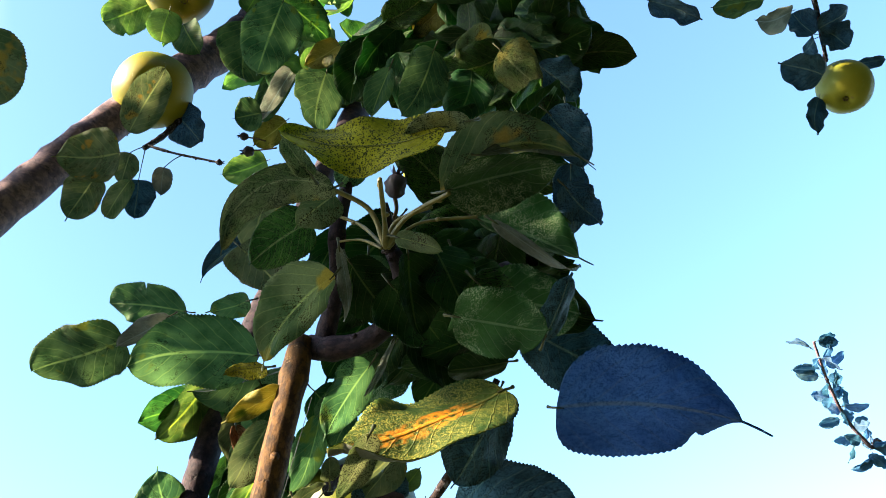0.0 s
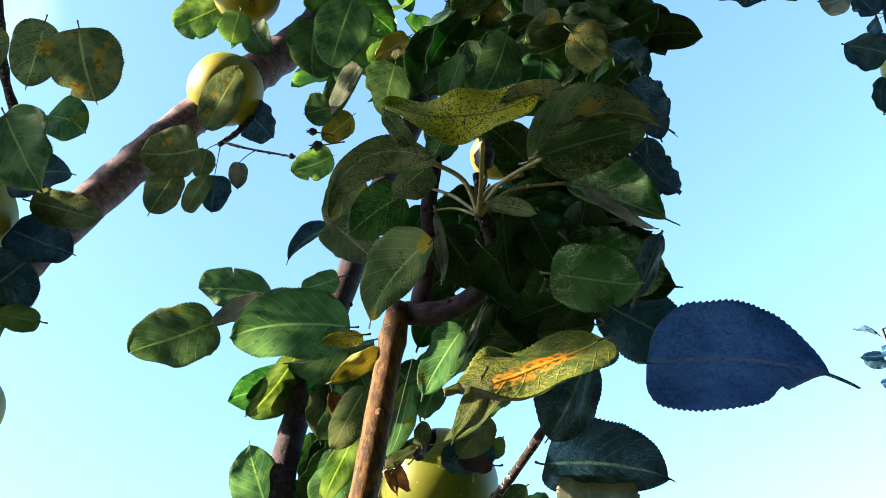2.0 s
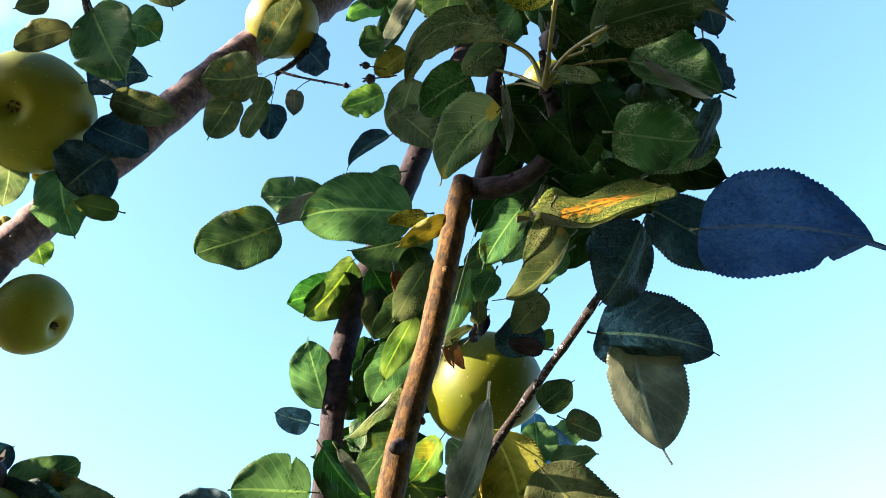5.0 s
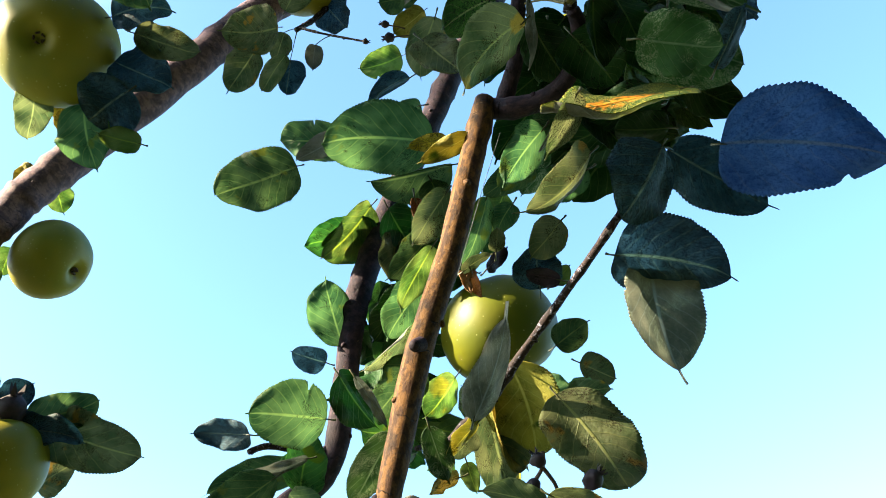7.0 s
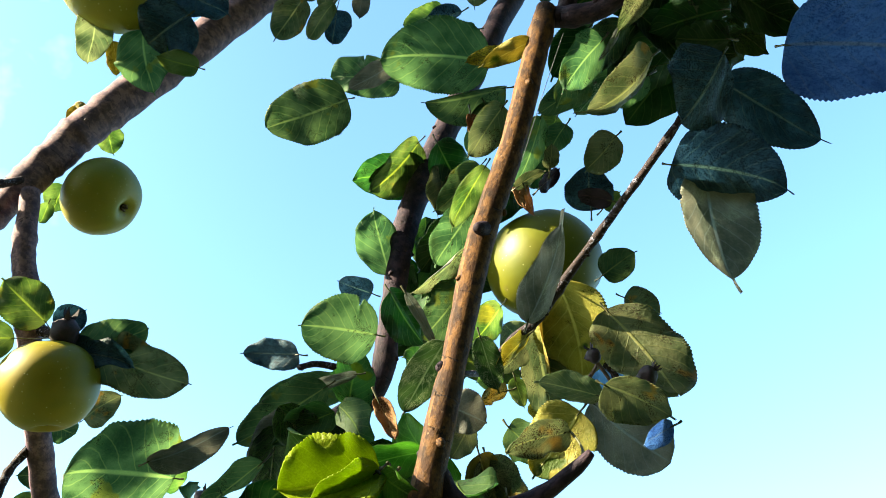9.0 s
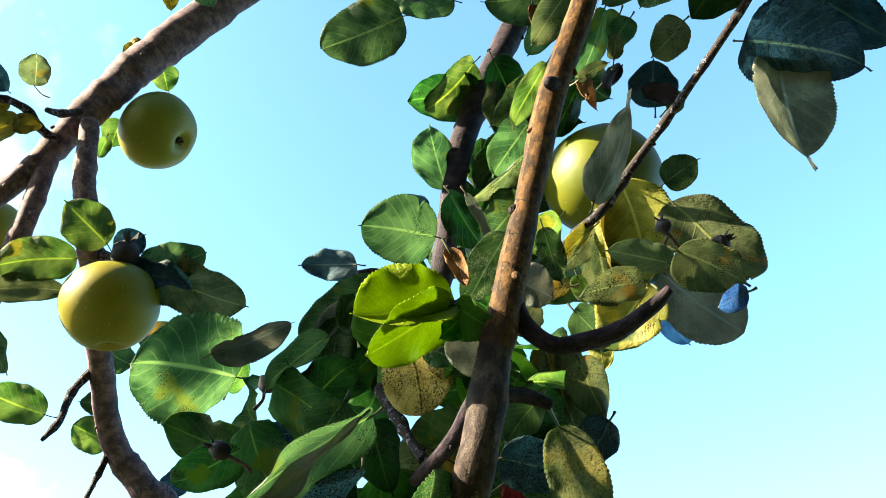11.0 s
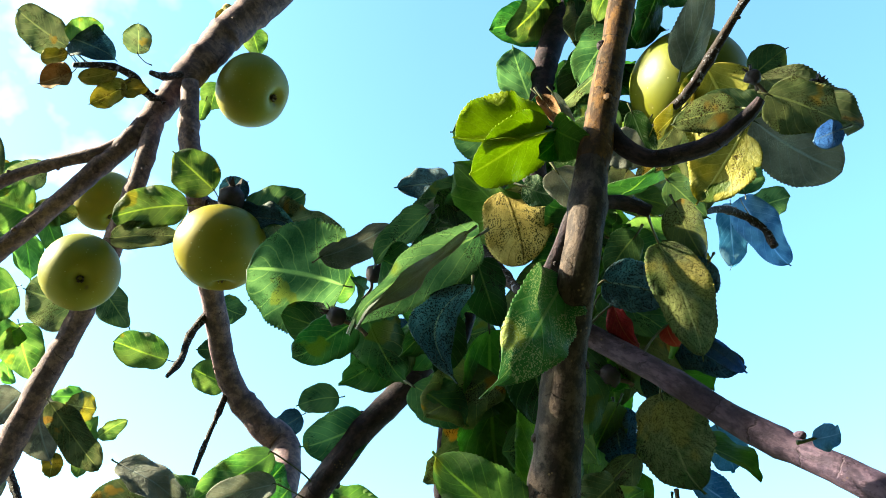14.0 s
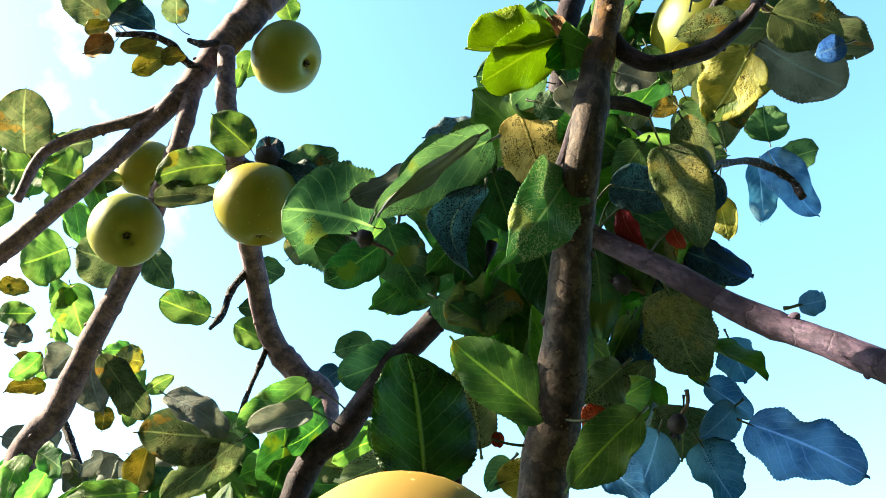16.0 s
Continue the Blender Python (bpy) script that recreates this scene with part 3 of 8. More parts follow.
def apple(place, radius, bottom, skin, label, seed):
    """A hanging apple: a lobed body hollowed at both ends, with its stalk and its dry blossom end."""
    rnd = random.Random(seed)
    bottom = Vector(bottom).normalized()
    m = bottom.to_track_quat("-Z", "Y").to_matrix().to_4x4()
    m.translation = Vector(place)
    thing = tagged(new("apple"), label, "apple", "apples on the tree")
    thing.matrix_basis = m
    nu, nv = 40, 26
    phase, tall, lob = rnd.uniform(0, 6), rnd.uniform(0.84, 0.92), rnd.uniform(0.008, 0.02)
    verts, faces = [], []
    for i in range(nv + 1):
        a = math.pi * i / nv
        r = max(math.sin(a), 0.0) ** 0.92
        z = math.cos(a) * tall
        z -= 0.30 * math.exp(-(r / 0.24) ** 2) if a < math.pi / 2 else -0.24 * math.exp(-(r / 0.22) ** 2)
        r *= 1 + 0.06 * math.cos(a)
        for k in range(nu):
            b = 2 * math.pi * k / nu
            q = r * (1 + lob * math.cos(5 * b + phase) * (0.4 - 0.9 * math.cos(a)) + 0.012 * math.cos(b * 2 + phase))
            verts.append((radius * q * math.cos(b), radius * q * math.sin(b), radius * z))
    for i in range(nv):
        for k in range(nu):
            a, b = i * nu + k, i * nu + (k + 1) % nu
            faces.append((a, a + nu, b + nu, b))
    part("skin", mesh_from("skin", verts, faces, [APPLE[skin]]), thing, m=m)
    line = smooth_line([(Vector((0, 0, radius * 0.50)), 0.0013), (Vector((0.001, 0, radius * 0.8)), 0.0011), (Vector((0.003, 0.002, radius * 1.12)), 0.0014)], 5)
    v, f, t = tube(line, 7)
    part("stalk", mesh_from("stalk", v, f, [DRY], t), thing, "thin brown fruit stalk", m)
    verts, faces = [], []
    for k in range(5):
        a = 2 * math.pi * k / 5
        c, s = Vector((math.cos(a), math.sin(a), 0)), Vector((-math.sin(a), math.cos(a), 0))
        low = Vector((0, 0, -radius * 0.62))
        o = len(verts)
        for w, d, h in ((0.04, 0.01, 0.0), (0.05, 0.05, -0.05), (0.035, 0.08, -0.11), (0.008, 0.06, -0.16)):
            for e in (-1, 1):
                for th in (0, 0.015):
                    verts.append(low + radius * (s * (w * e) + c * (d + th) + Vector((0, 0, h))))
        for i in range(3):
            b = o + i * 4
            faces += [(b, b + 4, b + 6, b + 2), (b + 1, b + 3, b + 7, b + 5), (b, b + 1, b + 5, b + 4), (b + 2, b + 6, b + 7, b + 3)]
        faces += [(o + 12, o + 13, o + 15, o + 14), (o, o + 2, o + 3, o + 1)]
    part("calyx", mesh_from("calyx", verts, faces, [DRY]), thing, "dry brown blossom end", m)
    return thing


def fruitlet(tree, place, size, hang, seed):
    """A shrivelled fruitlet with its crown of dry sepals on a thin stalk."""
    rnd = random.Random(seed)
    place, hang = Vector(place), Vector(hang)
    verts, faces, nu, nv = [], [], 14, 9
    for i in range(nv + 1):
        a = math.pi * i / nv
        for k in range(nu):
            b = 2 * math.pi * k / nu
            r = size * (math.sin(a) + 0.02) * (1 + 0.45 * noise.noise(Vector((math.cos(b) * 1.6, math.sin(b) * 1.6, a * 1.7 + seed))))
            verts.append((r * math.cos(b), r * math.sin(b), size * 1.1 * math.cos(a)))
    for i in range(nv):
        for k in range(nu):
            a, b = i * nu + k, i * nu + (k + 1) % nu
            faces.append((a, a + nu, b + nu, b))
    for k in range(6):
        a = 2 * math.pi * k / 6 + rnd.random()
        o = len(verts)
        for d, h, w in ((0.3, -1.0, 0.22), (0.6, -1.35, 0.16), (0.75, -1.75, 0.03)):
            for e in (-1, 1):
                verts.append((size * (d * math.cos(a) - e * w * math.sin(a)), size * (d * math.sin(a) + e * w * math.cos(a)), size * h))
        faces += [(o, o + 2, o + 3, o + 1), (o + 2, o + 4, o + 5, o + 3)]
    m = (place - hang).to_track_quat("Z", "Y").to_matrix().to_4x4()
    m = (hang - place).to_track_quat("Z", "Y").to_matrix().to_4x4()
    m.translation = place
    ob = part("fruitlet", mesh_from("fruitlet", verts, faces, [FRUITLET]), tree, "shrivelled dark purple fruitlet", m)
    way = (hang - place)
    line = smooth_line([(place + way.normalized() * size * 0.8, 0.0011), (place + way * 0.6 + Vector((0.002, 0, 0)), 0.0009), (hang, 0.0012)], 5)
    v, f, t = tube(line, 6)
    part("petiole", mesh_from("petiole", v, f, [DRY], t), ob)
    return ob


# ---- the apple tree ----
tree = tagged(new("apple_tree"), "old apple tree with yellow-green apples and blemished leaves", "tree")
tree.matrix_basis = pose(-0.18, 0.58, 0.0)

stem(tree, "trunk", "trunk", [(-0.0033, 0.3420, 1.7025, 0.0059),
      (-0.0078, 0.3420, 1.6786, 0.0063),
      (-0.0213, 0.3430, 1.6127, 0.0062),
      (-0.0367, 0.3430, 1.5513, 0.0060),
      (-0.0473, 0.3350, 1.4886, 0.0054),
      (-0.0575, 0.3320, 1.4259, 0.0058)],
     "sunlit tan trunk with a cut end")
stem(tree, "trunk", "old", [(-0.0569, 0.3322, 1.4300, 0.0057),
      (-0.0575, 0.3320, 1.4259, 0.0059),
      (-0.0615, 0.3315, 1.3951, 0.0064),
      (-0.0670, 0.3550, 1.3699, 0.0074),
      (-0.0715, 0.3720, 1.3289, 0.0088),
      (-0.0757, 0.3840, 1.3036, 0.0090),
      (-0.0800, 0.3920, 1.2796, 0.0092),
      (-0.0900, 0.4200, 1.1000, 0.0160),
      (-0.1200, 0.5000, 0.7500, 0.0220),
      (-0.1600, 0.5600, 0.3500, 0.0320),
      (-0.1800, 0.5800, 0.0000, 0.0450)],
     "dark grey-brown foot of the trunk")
stem(tree, "branch", "stem", [(0.0001, 0.3450, 1.7005, 0.0058),
      (0.0109, 0.3400, 1.6962, 0.0057),
      (0.0235, 0.3340, 1.6960, 0.0052),
      (0.0339, 0.3250, 1.6988, 0.0046),
      (0.0408, 0.3120, 1.7048, 0.0043),
      (0.0401, 0.3000, 1.7102, 0.0047),
      (0.0351, 0.2900, 1.7150, 0.0034)],
     "")
stem(tree, "branch", "stem", [(0.0048, 0.3460, 1.6977, 0.0047),
      (0.0090, 0.3380, 1.7096, 0.0045),
      (0.0128, 0.3250, 1.7230, 0.0043),
      (0.0129, 0.3140, 1.7444, 0.0040),
      (0.0171, 0.3060, 1.7655, 0.0032),
      (0.0142, 0.3030, 1.7828, 0.0022)],
     "")
stem(tree, "branch", "stem", [(0.2028, 0.8200, 2.7885, 0.0213),
      (0.1108, 0.7600, 2.4414, 0.0173),
      (0.0588, 0.7150, 2.2466, 0.0150),
      (0.0072, 0.6700, 2.0770, 0.0129),
      (-0.0338, 0.6400, 1.9273, 0.0121),
      (-0.0652, 0.6200, 1.8149, 0.0112),
      (-0.0818, 0.6100, 1.7359, 0.0102),
      (-0.0861, 0.6000, 1.6552, 0.0089),
      (-0.0931, 0.5970, 1.5939, 0.0084),
      (-0.1310, 0.5960, 1.5528, 0.0087),
      (-0.1588, 0.5950, 1.4704, 0.0085),
      (-0.1952, 0.6000, 1.4258, 0.0085),
      (-0.2269, 0.6080, 1.3810, 0.0086),
      (-0.2591, 0.6200, 1.3380, 0.0092),
      (-0.2900, 0.6600, 1.1500, 0.0180),
      (-0.2800, 0.6600, 0.8000, 0.0220),
      (-0.2200, 0.6200, 0.3000, 0.0340),
      (-0.1900, 0.6000, 0.0000, 0.0400)],
     "grey-brown stem standing behind the trunk")
stem(tree, "branch", "branch", [(0.0101, 0.7600, 2.5894, 0.0276),
      (-0.0519, 0.7500, 2.4667, 0.0256),
      (-0.1131, 0.7400, 2.3694, 0.0240),
      (-0.1674, 0.7300, 2.2926, 0.0233),
      (-0.2242, 0.7300, 2.2282, 0.0222),
      (-0.2745, 0.7300, 2.1611, 0.0217),
      (-0.3688, 0.7300, 2.0243, 0.0205),
      (-0.4280, 0.7250, 1.9314, 0.0192),
      (-0.4432, 0.7250, 1.9027, 0.0189),
      (-0.4658, 0.7200, 1.8500, 0.0165),
      (-0.4833, 0.7150, 1.7989, 0.0125),
      (-0.4972, 0.7100, 1.7626, 0.0105),
      (-0.5256, 0.7100, 1.7237, 0.0098),
      (-0.5565, 0.7100, 1.6806, 0.0090),
      (-0.6339, 0.7100, 1.5857, 0.0094),
      (-0.6727, 0.7100, 1.5430, 0.0087)],
     "long purple-brown limb with flaking bark")
stem(tree, "branch", "branch", [(-0.4476, 0.7050, 1.8307, 0.0086),
      (-0.4385, 0.7100, 1.7727, 0.0105),
      (-0.4287, 0.7200, 1.7320, 0.0104),
      (-0.4163, 0.7400, 1.6802, 0.0107),
      (-0.4100, 0.7850, 1.6253, 0.0114),
      (-0.4003, 0.8450, 1.5602, 0.0116),
      (-0.3683, 0.8700, 1.5228, 0.0141),
      (-0.3349, 0.8700, 1.4763, 0.0142),
      (-0.3100, 0.7200, 1.2000, 0.0160),
      (-0.3000, 0.6800, 0.9000, 0.0180)],
     "")
stem(tree, "branch", "branch", [(-0.4823, 0.7150, 1.7952, 0.0097),
      (-0.4762, 0.7100, 1.7323, 0.0099),
      (-0.4817, 0.7150, 1.6827, 0.0096),
      (-0.4974, 0.7300, 1.6257, 0.0101),
      (-0.5256, 0.7550, 1.5700, 0.0106),
      (-0.5541, 0.7750, 1.5214, 0.0122),
      (-0.5854, 0.8000, 1.4575, 0.0127),
      (-0.6199, 0.8200, 1.3876, 0.0142),
      (-0.6000, 0.9000, 1.1000, 0.0180),
      (-0.4500, 0.8000, 0.5000, 0.0260),
      (-0.2400, 0.6400, 0.0000, 0.0340)],
     "")
stem(tree, "branch", "branch", [(-0.4911, 0.7100, 1.7717, 0.0067),
      (-0.5209, 0.7050, 1.7436, 0.0066),
      (-0.5669, 0.7000, 1.7259, 0.0059),
      (-0.6180, 0.7000, 1.7007, 0.0058),
      (-0.6291, 0.7000, 1.6417, 0.0045)],
     "")
stem(tree, "twig", "twig", [(-0.4729, 0.7100, 1.8055, 0.0051),
      (-0.4904, 0.7000, 1.8157, 0.0045),
      (-0.5051, 0.6900, 1.8310, 0.0043),
      (-0.5208, 0.6700, 1.8263, 0.0036),
      (-0.5427, 0.6500, 1.8093, 0.0022)],
     "", 9)
stem(tree, "twig", "twig", [(-0.4612, 0.7050, 1.8440, 0.0035),
      (-0.4685, 0.6900, 1.8273, 0.0037),
      (-0.4720, 0.6700, 1.8142, 0.0025)],
     "", 9)
stem(tree, "twig", "twig", [(-0.4156, 0.7950, 1.6072, 0.0041),
      (-0.4255, 0.7900, 1.5829, 0.0037),
      (-0.4235, 0.7800, 1.5530, 0.0033),
      (-0.4279, 0.7700, 1.5315, 0.0020)],
     "", 9)
stem(tree, "twig", "twig", [(-0.4021, 0.8500, 1.5505, 0.0039),
      (-0.4052, 0.8450, 1.5229, 0.0030),
      (-0.4090, 0.8400, 1.4939, 0.0024),
      (-0.4123, 0.8350, 1.4610, 0.0021)],
     "", 9)
stem(tree, "twig", "twig", [(-0.6190, 0.8600, 1.4694, 0.0045),
      (-0.5996, 0.8600, 1.4424, 0.0041),
      (-0.5745, 0.8600, 1.4080, 0.0031),
      (-0.5565, 0.8600, 1.3805, 0.0028)],
     "", 9)
stem(tree, "branch", "arm", [(-0.0701, 0.3850, 1.3957, 0.0042),
      (-0.0578, 0.3950, 1.3940, 0.0044),
      (-0.0336, 0.3930, 1.3780, 0.0048),
      (-0.0028, 0.3850, 1.3528, 0.0052),
      (0.0170, 0.3760, 1.3383, 0.0053),
      (0.0385, 0.3660, 1.3219, 0.0053),
      (0.0617, 0.3520, 1.3024, 0.0051)],
     "smooth dark arm reaching outward")
stem(tree, "branch", "stem", [(-0.0558, 0.3350, 1.4569, 0.0038),
      (-0.0471, 0.3350, 1.4415, 0.0036),
      (-0.0371, 0.3360, 1.4350, 0.0033),
      (-0.0255, 0.3380, 1.4381, 0.0031),
      (-0.0133, 0.3390, 1.4436, 0.0032),
      (-0.0012, 0.3360, 1.4529, 0.0026),
      (0.0034, 0.3320, 1.4573, 0.0015)],
     "dark wrinkled fruiting spur")
stem(tree, "branch", "stem", [(-0.0563, 0.3300, 1.4122, 0.0027),
      (-0.0471, 0.3360, 1.4160, 0.0024),
      (-0.0379, 0.3400, 1.4149, 0.0020)],
     "")
stem(tree, "twig", "twig", [(-0.0230, 0.5000, 1.5666, 0.0025),
      (-0.0062, 0.4870, 1.5828, 0.0023),
      (0.0057, 0.4750, 1.5886, 0.0031),
      (0.0179, 0.4660, 1.6052, 0.0028),
      (0.0420, 0.4250, 1.6290, 0.0024),
      (0.0627, 0.3720, 1.6441, 0.0022),
      (0.0776, 0.3600, 1.6668, 0.0019),
      (0.0880, 0.3500, 1.6837, 0.0016)],
     "thin twig crusted with grey lichen", 9)
stem(tree, "branch", "stem", [(-0.1182, 0.5000, 1.4565, 0.0032),
      (-0.1241, 0.5000, 1.4309, 0.0035),
      (-0.1283, 0.5020, 1.3973, 0.0034),
      (-0.1298, 0.5040, 1.3658, 0.0028),
      (-0.1302, 0.5050, 1.3358, 0.0027),
      (-0.1500, 0.5300, 1.2000, 0.0070)],
     "")
stem(tree, "branch", "stem", [(-0.0593, 0.3380, 1.4228, 0.0035),
      (-0.0656, 0.3450, 1.4111, 0.0031),
      (-0.0728, 0.3650, 1.4057, 0.0028),
      (-0.0844, 0.3950, 1.4031, 0.0022)],
     "")
stem(tree, "twig", "twig", [(-0.1051, 0.4300, 1.4546, 0.0034),
      (-0.0943, 0.4200, 1.4352, 0.0031),
      (-0.0816, 0.4000, 1.4127, 0.0025)],
     "", 9)
stem(tree, "twig", "twig", [(-0.3241, 0.4400, 2.1229, 0.0044),
      (-0.3070, 0.4550, 2.0494, 0.0042),
      (-0.2997, 0.4700, 2.0105, 0.0042),
      (-0.2888, 0.4850, 1.9797, 0.0037),
      (-0.2732, 0.5000, 1.9248, 0.0029)],
     "", 9)
stem(tree, "twig", "twig", [(-0.0320, 0.6000, 1.6110, 0.0019),
      (0.0310, 0.7400, 1.6796, 0.0031),
      (0.0984, 0.8400, 1.7518, 0.0038),
      (0.1417, 0.8800, 1.7570, 0.0046),
      (0.1525, 0.8800, 1.7309, 0.0042)],
     "", 9)
stem(tree, "twig", "twig", [(0.6326, 0.5630, 2.4741, 0.0045),
      (0.6607, 0.6150, 2.4138, 0.0038),
      (0.6817, 0.6551, 2.3714, 0.0034),
      (0.6969, 0.6920, 2.3349, 0.0027)],
     "", 9)
stem(tree, "twig", "twig", [(0.0343, 0.2920, 1.7156, 0.0037),
      (0.0340, 0.2860, 1.7258, 0.0029),
      (0.0320, 0.2800, 1.7335, 0.0017)],
     "", 9)
stem(tree, "twig", "twig", [(-0.1456, 0.7400, 2.2552, 0.0034),
      (-0.1633, 0.7200, 2.1977, 0.0035),
      (-0.1801, 0.7100, 2.1684, 0.0031)],
     "", 9)
stem(tree, "twig", "twig", [(-0.1763, 0.7100, 2.1720, 0.0016),
      (-0.1443, 0.7000, 2.1515, 0.0015),
      (-0.0956, 0.6900, 2.1301, 0.0012)],
     "", 9)
stem(tree, "twig", "twig", [(-0.0872, 0.6000, 1.6120, 0.0036),
      (-0.1037, 0.5900, 1.6038, 0.0031),
      (-0.1318, 0.5800, 1.6036, 0.0023),
      (-0.1447, 0.5700, 1.5956, 0.0015)],
     "", 9)
stem(tree, "twig", "twig", [(-0.4446, 0.7500, 1.7386, 0.0062),
      (-0.4140, 0.7350, 1.7014, 0.0054),
      (-0.3848, 0.7200, 1.6833, 0.0037)],
     "", 9)
stem(tree, "petiole", "stalk", [(0.0320, 0.2850, 1.7140, 0.0016),
      (0.0294, 0.2600, 1.7067, 0.0011),
      (0.0236, 0.2150, 1.6898, 0.0008)],
     "golden green leaf stalk", 9)
stem(tree, "petiole", "stalk", [(0.0323, 0.2850, 1.7140, 0.0012),
      (0.0368, 0.2800, 1.7235, 0.0010),
      (0.0510, 0.2700, 1.7235, 0.0008)],
     "golden green leaf stalk", 9)
stem(tree, "petiole", "stalk", [(0.0326, 0.2830, 1.7131, 0.0014),
      (0.0386, 0.2620, 1.7112, 0.0010),
      (0.0530, 0.2420, 1.7072, 0.0009)],
     "golden green leaf stalk", 9)
stem(tree, "petiole", "stalk", [(0.0327, 0.2850, 1.7128, 0.0010),
      (0.0456, 0.2780, 1.7208, 0.0007),
      (0.0702, 0.2720, 1.7198, 0.0007)],
     "golden green leaf stalk", 9)
stem(tree, "petiole", "stalk", [(0.0314, 0.2850, 1.7146, 0.0012),
      (0.0246, 0.2800, 1.7309, 0.0011),
      (0.0030, 0.2750, 1.7403, 0.0010)],
     "golden green leaf stalk", 9)
stem(tree, "petiole", "stalk", [(0.0308, 0.2850, 1.7140, 0.0008),
      (0.0233, 0.3000, 1.7368, 0.0008),
      (0.0109, 0.3050, 1.7473, 0.0007)],
     "golden green leaf stalk", 9)
stem(tree, "petiole", "stalk", [(0.0303, 0.2850, 1.7128, 0.0007),
      (0.0223, 0.2900, 1.7211, 0.0006),
      (0.0128, 0.2950, 1.7240, 0.0005)],
     "golden green leaf stalk", 9)
stem(tree, "branch", "stem", [(-0.0354, 0.3370, 1.5562, 0.0033),
      (-0.0378, 0.3335, 1.5540, 0.0028),
      (-0.0392, 0.3315, 1.5530, 0.0016)],
     "dark wrinkled knob of an old spur")
stem(tree, "branch", "stem", [(-0.0487, 0.3380, 1.4912, 0.0030),
      (-0.0512, 0.3345, 1.4892, 0.0025),
      (-0.0526, 0.3325, 1.4880, 0.0014)],
     "dark wrinkled knob of an old spur")
leaf(tree, "p", (0.0502, 0.2219, 1.7227), (-0.0101, 0.2357, 1.7303), 0.0231, (-0.087, -0.990, -0.115), -0.04, (0.12, 0.12), 0.10, (0.0540, 0.2235, 1.7246), 401, 0, point=0.1)
leaf(tree, "P", (0.0009, 0.2469, 1.7192), (-0.0107, 0.2391, 1.7336), 0.0117, (0.218, -0.713, -0.666), -0.05, (0.24, -0.61), 0.02, (0.0030, 0.2506, 1.7187), 402, 0.9, point=0.45)
leaf(tree, "P", (0.0102, 0.2644, 1.7287), (-0.0363, 0.2764, 1.7064), 0.0210, (0.234, -0.735, -0.636), 0.03, (-0.24, 0.49), -0.26, (0.0135, 0.2653, 1.7318), 403, point=0.19)
leaf(tree, "G", (0.0006, 0.3128, 1.7494), (-0.0271, 0.3157, 1.7268), 0.0273, (0.261, -0.684, -0.681), 0.03, (-0.24, 0.24), -0.04, (0.0041, 0.3133, 1.7529), 404, point=0.25)
leaf(tree, "o", (0.0108, 0.2816, 1.7394), (-0.0068, 0.2955, 1.7324), 0.0192, (0.088, -0.737, -0.671), -0.04, (-0.24, 0.70), -0.01, (0.0139, 0.2821, 1.7430), 405, point=0.42)
leaf(tree, "o", (0.0584, 0.2848, 1.7445), (0.1254, 0.2641, 1.7428), 0.0409, (-0.077, -0.674, -0.735), -0.05, (0.24, -1.21), 0.22, (0.0548, 0.2880, 1.7462), 406, 1.2, point=0.8)
leaf(tree, "s", (0.0749, 0.2691, 1.7527), (0.1303, 0.2752, 1.7540), 0.0057, (0.027, -0.570, -0.821), -0.04, (0.24, -0.24), 0.10, (0.0716, 0.2716, 1.7553), 407, 0, point=0.8)
leaf(tree, "h", (0.0518, 0.2438, 1.7098), (0.0957, 0.2265, 1.7091), 0.0279, (0.117, -0.775, -0.621), -0.06, (0.93, -0.24), 0.02, (0.0489, 0.2469, 1.7114), 408, -0.8, point=0.5)
leaf(tree, "h", (0.0702, 0.2725, 1.7190), (0.1155, 0.2713, 1.6933), 0.0394, (-0.115, -0.695, -0.709), 0.03, (0.24, -1.28), 0.04, (0.0672, 0.2743, 1.7223), 409, point=0.9)
leaf(tree, "s", (0.0742, 0.2637, 1.7111), (0.1027, 0.2670, 1.6872), 0.0062, (-0.143, -0.688, -0.711), -0.04, (-0.93, 0.24), -0.00, (0.0718, 0.2651, 1.7149), 410, 0, point=0.38)
leaf(tree, "h", (0.0530, 0.2631, 1.6649), (0.0875, 0.2575, 1.6536), 0.0278, (-0.138, -0.828, -0.544), 0.01, (0.24, -0.35), 0.00, (0.0501, 0.2657, 1.6673), 411, 0, point=0.32)
leaf(tree, "t", (0.0896, 0.2745, 1.6602), (0.0971, 0.2503, 1.6750), 0.0198, (-0.049, -0.698, -0.715), -0.02, (0.24, -0.79), -0.02, (0.0891, 0.2792, 1.6592), 412, point=0.39)
leaf(tree, "t", (0.1393, 0.4639, 1.7810), (0.2175, 0.4865, 1.7459), 0.0491, (-0.123, -0.675, -0.728), -0.01, (-0.57, 0.24), -0.00, (0.1346, 0.4647, 1.7856), 413, point=0.58)
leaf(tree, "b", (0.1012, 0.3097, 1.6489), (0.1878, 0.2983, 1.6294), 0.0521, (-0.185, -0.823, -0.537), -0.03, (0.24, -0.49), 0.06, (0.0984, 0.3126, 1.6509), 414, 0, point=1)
leaf(tree, "r", (0.0669, 0.2577, 1.6313), (0.0052, 0.2461, 1.6055), 0.0407, (-0.126, -0.882, 0.455), -0.01, (0.12, 0.12), 0.05, (0.0705, 0.2593, 1.6332), 415, 0.5, point=0.5)
